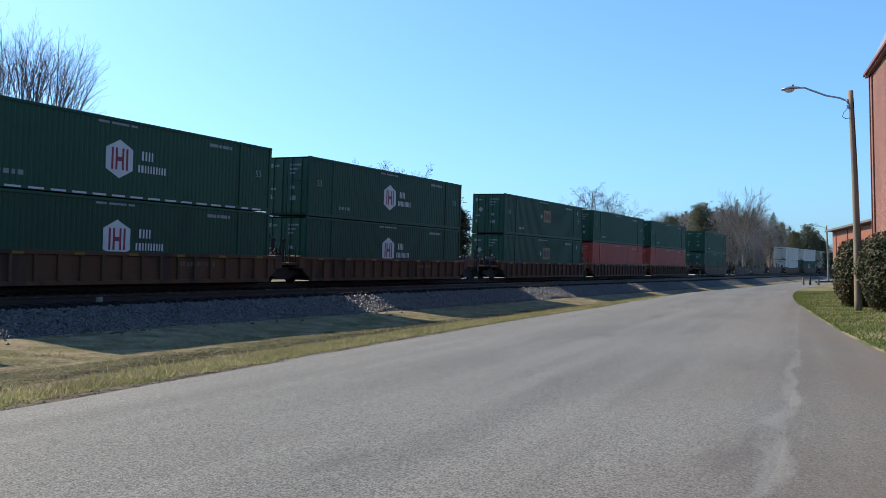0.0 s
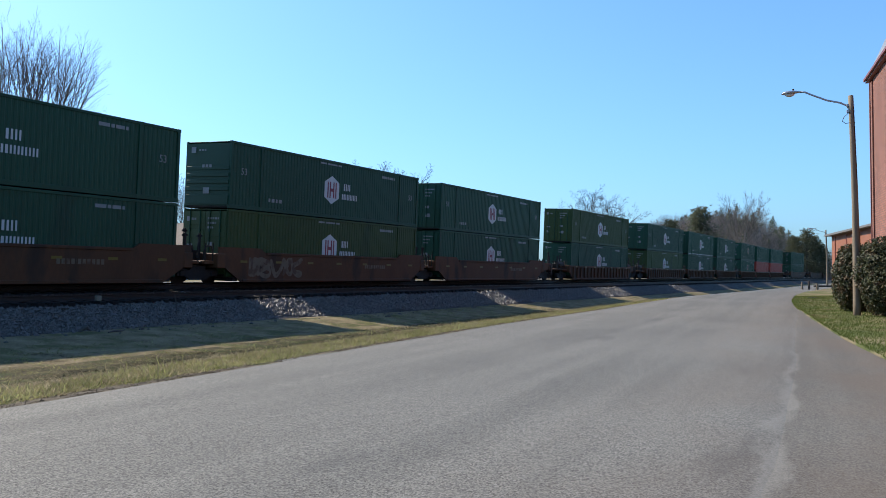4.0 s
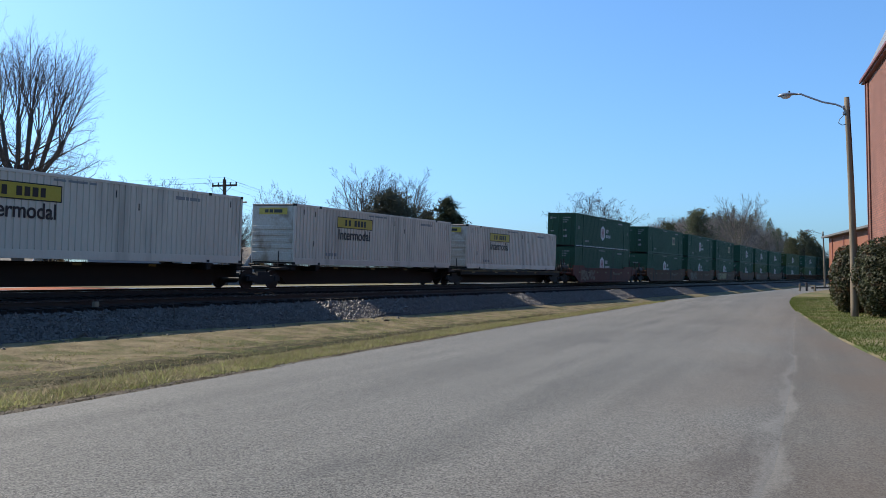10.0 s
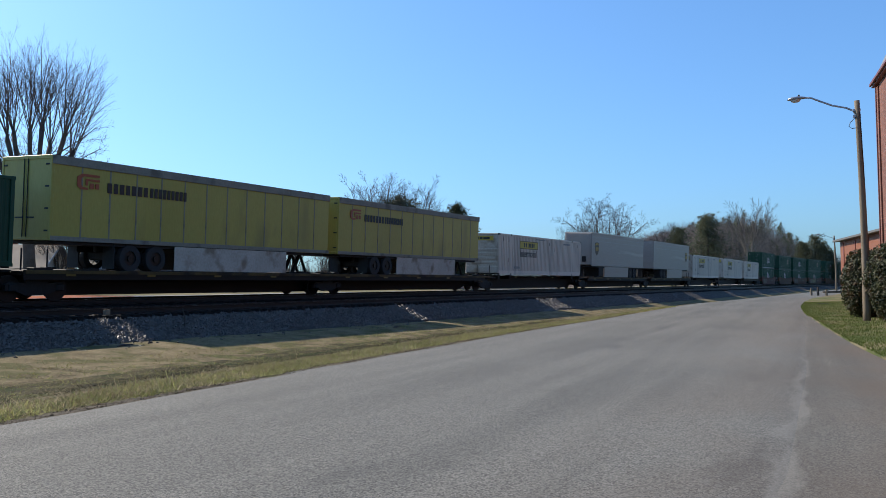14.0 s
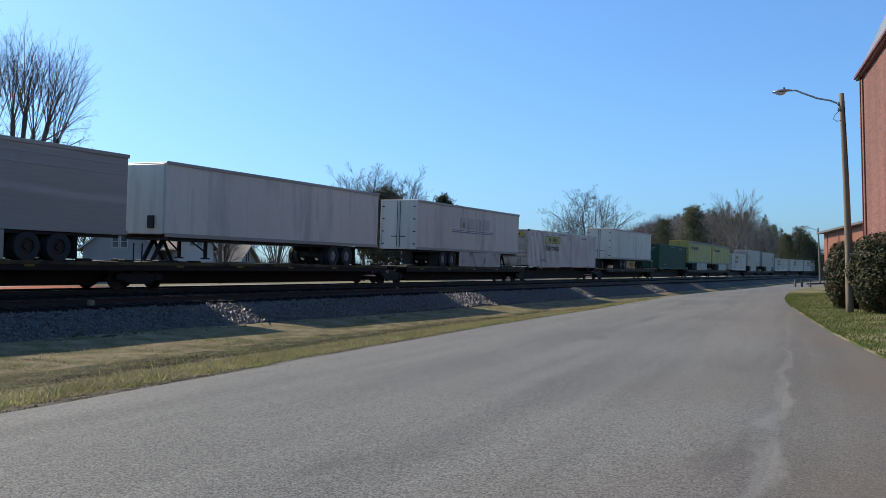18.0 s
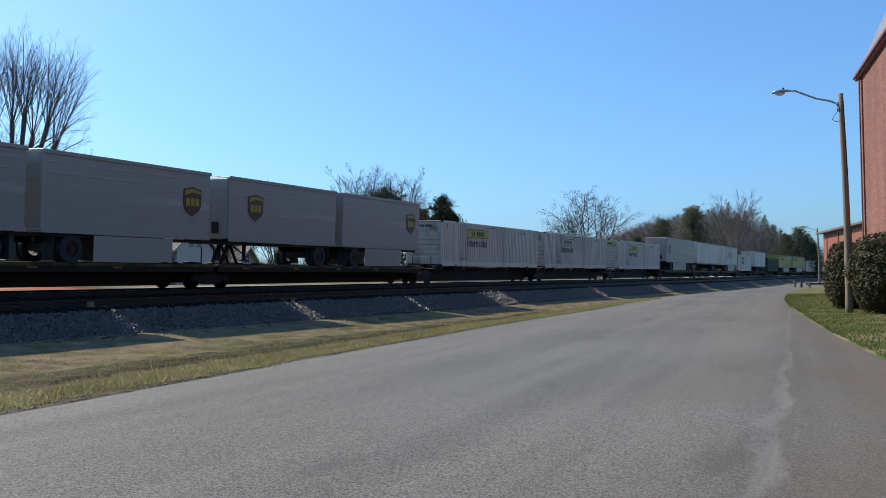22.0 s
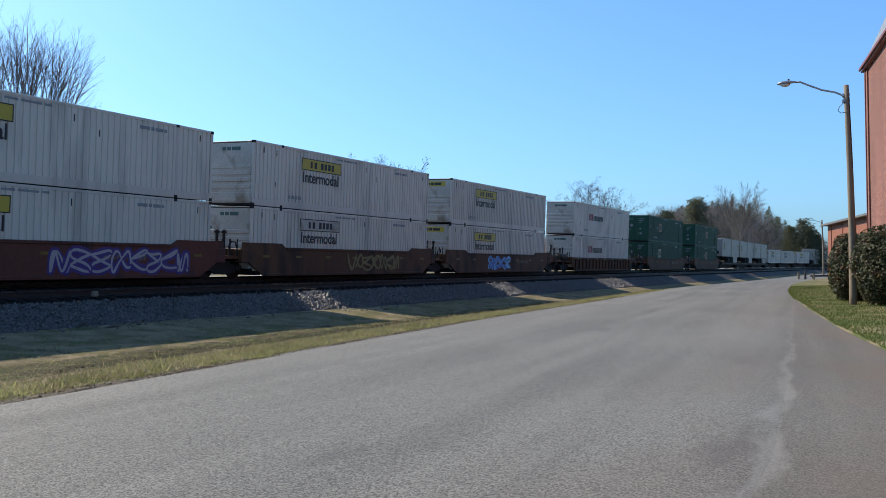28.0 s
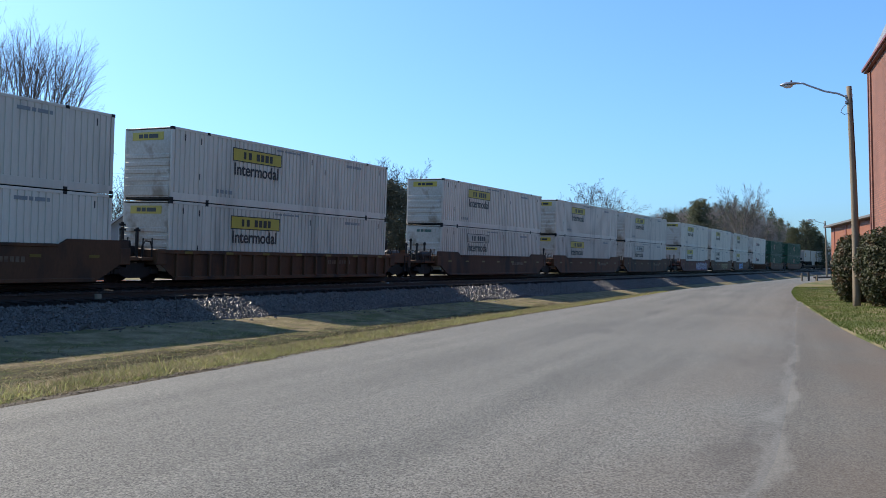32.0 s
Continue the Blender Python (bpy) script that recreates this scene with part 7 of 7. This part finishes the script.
def scatter_blades(name, count, s0, s1, place_d, zfun, height, material, label, seed):
    r = np.random.RandomState(seed)
    s = r.uniform(s0, s1, count)
    d = np.array([place_d(a, u) for a, u in zip(s, r.rand(count))])
    x, y, a = line(s)
    px, py = x + np.cos(a) * d, y - np.sin(a) * d
    pz = np.array([zfun(p, q) for p, q in zip(s, d)]) - 0.01
    h = r.uniform(height[0], height[1], count)
    t, w = r.uniform(0, 6.28, count), r.uniform(0.008, 0.018, count)
    lx, ly = r.normal(0, 0.5, count) * h, r.normal(0, 0.5, count) * h
    v = np.empty((count, 3, 3))
    v[:, 0] = np.stack([px - np.cos(t) * w, py - np.sin(t) * w, pz], 1)
    v[:, 1] = np.stack([px + np.cos(t) * w, py + np.sin(t) * w, pz], 1)
    v[:, 2] = np.stack([px + lx, py + ly, pz + h], 1)
    me = bpy.data.meshes.new(name)
    me.from_pydata(v.reshape(-1, 3).tolist(), [], np.arange(count * 3).reshape(-1, 3).tolist())
    me.materials.append(material)
    return tagged(new(name, me), label, "grass", "", "stuff")


def tufts(name, clumps, each, s0, s1, place_d, spread, height, material, label, seed):
    """Grass in clumps: blades lean out from the middle of each tuft."""
    r = np.random.RandomState(seed)
    cs = r.uniform(s0, s1, clumps)
    cd = np.array([place_d(a, u) for a, u in zip(cs, r.rand(clumps))])
    size = r.lognormal(0, 0.35, clumps)
    n = clumps * each
    os_, od = r.normal(0, spread, n), r.normal(0, spread, n)
    sz = np.repeat(size, each)
    s, d = np.repeat(cs, each) + os_ * sz, np.repeat(cd, each) + od * sz
    x, y, a = line(s)
    px, py = x + np.cos(a) * d, y - np.sin(a) * d
    pz = np.array([ground_z(p, q) for p, q in zip(s, d)]) - 0.01
    h = r.uniform(height[0], height[1], n) * sz
    t, w = r.uniform(0, 6.28, n), r.uniform(0.006, 0.014, n)
    lx = (np.cos(a) * od + np.sin(a) * os_) * 1.2 + r.normal(0, 0.3, n) * h
    ly = (np.cos(a) * os_ - np.sin(a) * od) * 1.2 + r.normal(0, 0.3, n) * h
    v = np.empty((n, 3, 3))
    v[:, 0] = np.stack([px - np.cos(t) * w, py - np.sin(t) * w, pz], 1)
    v[:, 1] = np.stack([px + np.cos(t) * w, py + np.sin(t) * w, pz], 1)
    v[:, 2] = np.stack([px + lx, py + ly, pz + h], 1)
    me = bpy.data.meshes.new(name)
    me.from_pydata(v.reshape(-1, 3).tolist(), [], np.arange(n * 3).reshape(-1, 3).tolist())
    me.materials.append(material)
    return tagged(new(name, me), label, "grass", "", "stuff")


def bank_d(s, u):
    l = edge(ROAD_L, s)
    return 7.6 + (l - 8.1) * u


tufts("verge_grass", 3600, 12, -4, 62, bank_d, 0.07, (0.012, 0.04), M["straw"], "short dry straw-coloured grass on the bank", 4)
tufts("verge_grass", 4600, 14, -4, 62, lambda s, u: edge(ROAD_L, s) - 0.4 - 1.5 * u ** 0.8 - 0.35 * noise.noise((s * 0.5, 1, 0)), 0.06, (0.02, 0.08), M["straw"], "taller dry straw tufts beside the road", 14)
tufts("verge_grass", 6500, 14, -4, 66, lambda s, u: edge(ROAD_L, s) - 0.35 - 1.45 * u - 0.3 * noise.noise((s * 0.4, 3, 0)), 0.05, (0.02, 0.085), M["blade"], "green tufts of grass along the road's edge", 5)
tufts("verge_grass", 2200, 10, -4, 45, lambda s, u: edge(ROAD_L, s) - 3.4 - 3.4 * u, 0.06, (0.015, 0.05), M["blade"], "sparse green grass on the bank", 15)
tufts("leaf_litter", 5200, 9, -4, 45, lambda s, u: edge(ROAD_L, s) - 2.2 - 1.6 * u - 0.6 * noise.noise((s * 0.3, 5, 0)), 0.10, (0.01, 0.035), M["ditch"], "dark dead leaves and stalks in the ditch", 25)
scatter_blades("lawn_grass", 60000, 16, 78, lambda s, u: (edge(LAWN, s) if s < 46 else edge(ROAD_R, s)) + 0.02 + 9 * u ** 1.4, ground_z, (0.03, 0.08), M["lawn_blade"], "short green lawn grass", 6)


def scatter_stones(name, count, s0, s1, place, size, material, label, seed, zfun=bed_z):
    r = np.random.RandomState(seed)
    s = s0 + (s1 - s0) * r.rand(count) ** 1.3
    d = np.array([place(p, q) for p, q in zip(s, r.rand(count))])
    x, y, a = line(s)
    c = np.stack([x + np.cos(a) * d, y - np.sin(a) * d, np.array([zfun(p, q) for p, q in zip(s, d)]) + 0.008], 1)
    base = np.array([(1, 0, 0), (-1, 0, 0), (0, 1, 0), (0, -1, 0), (0, 0, 1), (0, 0, -1)], float)
    v = base[None] * r.uniform(0.6, 1.3, (count, 6, 1)) + r.normal(0, 0.22, (count, 6, 3))
    v = v * (size * r.lognormal(0, 0.35, (count, 1, 1))) + c[:, None]
    f = np.array([(0, 2, 4), (2, 1, 4), (1, 3, 4), (3, 0, 4), (2, 0, 5), (1, 2, 5), (3, 1, 5), (0, 3, 5)])
    me = bpy.data.meshes.new(name)
    me.from_pydata(v.reshape(-1, 3).tolist(), [], (f[None] + 6 * np.arange(count)[:, None, None]).reshape(-1, 3).tolist())
    me.materials.append(material)
    return tagged(new(name, me), label, "stones", "", "stuff")


scatter_stones("ballast_stones", 62000, -3, 90, lambda s, u: 5.5 + (1.45 + 0.35 * noise.noise((s * 0.4, 15, 0))) * u, 0.035, M["stone"], "loose crushed grey ballast stones on the bank", 3)
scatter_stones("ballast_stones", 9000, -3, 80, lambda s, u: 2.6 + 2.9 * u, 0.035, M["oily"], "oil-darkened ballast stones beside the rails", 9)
scatter_stones("ballast_stones", 700, -3, 60, lambda s, u: 6.9 + 1.3 * u ** 2.5, 0.032, M["stone"], "stray ballast stones at the foot of the bank", 19, ground_z)
scatter_stones("road_grit", 9000, -4, 50, lambda s, u: edge(ROAD_L, s) - 0.05 - 0.6 * u ** 1.5 + 0.12 * noise.noise((s * 0.9, 2, 0)), 0.007, M["fringe"], "brown grit and pebbles along the road's edge", 29, ground_z)

_tie = Solid().box(-0.115, 0.115, -1.3, 1.3, -0.36, -0.185, 0.012).mesh("sleeper", M["tie"])
_plate = Solid().box(-0.1, 0.1, -0.18, 0.18, -0.187, -0.168, 0.004).mesh("tie_plate", M["rail"])
_rnd = random.Random(44)
for rails, way, count in ((track, on_track, 150), (siding, on_siding, 290)):
    for i in range(count):
        ob = part("sleeper", _tie, None, rails)
        ob.matrix_world = way(-14 + i * 0.53) @ pose(_rnd.uniform(-0.03, 0.03), _rnd.uniform(-0.05, 0.05), _rnd.uniform(-0.012, 0.0), 0, 0, _rnd.uniform(-1, 1))
        pl = part("tie_plate", _plate, None, ob)
        pl.location.y = -0.755
    _far = Solid()
    for i in range(420):
        m = way(-14 + (count + i) * 0.53)
        _far.add([m @ Vector((x, y, z)) for x in (-0.115, 0.115) for y in (-1.3, 1.3) for z in (-0.36, -0.185)], [(0, 1, 3, 2), (4, 6, 7, 5), (0, 4, 5, 1), (2, 3, 7, 6), (1, 5, 7, 3)])
    tagged(part("far_sleepers", _far, M["tie"], rails), kind="stuff")

# odd things lying along the bank
_st = tagged(new("wooden_stake", Solid().sweep([(0, 0, -0.1), (0.02, 0, 0.3), (-0.06, 0.02, 0.62)], [0.022, 0.02, 0.016], 6).mesh("wooden_stake", M["dark_wood"])), "thin dark wooden stake stuck in the ballast", "stake")
_p = spot(21.2, 6.25)
_st.matrix_world = pose(_p.x, _p.y, bed_z(21.2, 6.25))
_st = tagged(new("sleeper_offcut", Solid().box(-0.09, 0.09, -0.06, 0.06, 0, 0.16, 0.015).mesh("sleeper_offcut", M["pole_wood"])), "short pale wooden block on a sleeper's end", "wood block")
_p = spot(18.8, 5.47)
_st.matrix_world = pose(_p.x, _p.y, SIDING_Z - 0.187, 0, 0, 60)
for s, dd, L, turn, up in ((16.8, 7.25, 0.3, 20, 1), (17.6, 7.6, 0.75, 74, 0), (18.6, 7.5, 0.3, 80, 0), (11.5, 7.7, 0.35, 30, 0), (31.0, 8.3, 0.6, 66, 0)):
    g = Solid().sweep([(-L / 2, 0, 0.02), (-L / 6, 0.04, 0.04 + 0.05 * up), (L / 6, 0, 0.03 + 0.12 * up), (L / 2, 0.05, 0.02 + 0.02 * up)], [0.02, 0.035 + 0.03 * up, 0.03 + 0.03 * up, 0.012], 6)
    ob = tagged(new("fallen_branch", g.mesh("fallen_branch", M["bark"])), "short dark piece of dead branch on bare ground", "branch", "dead branches on the bank")
    _p = spot(s, dd)
    ob.matrix_world = pose(_p.x, _p.y, ground_z(s, dd) - 0.005, 0, 0, turn)


# ---------------------------------------------------------------- what moves
def motions():
    for ob, s in RIDES:
        walk(ob, [(t, on_track(s + SPEED * t)) for t in range(0, 33, 2)])


motions()
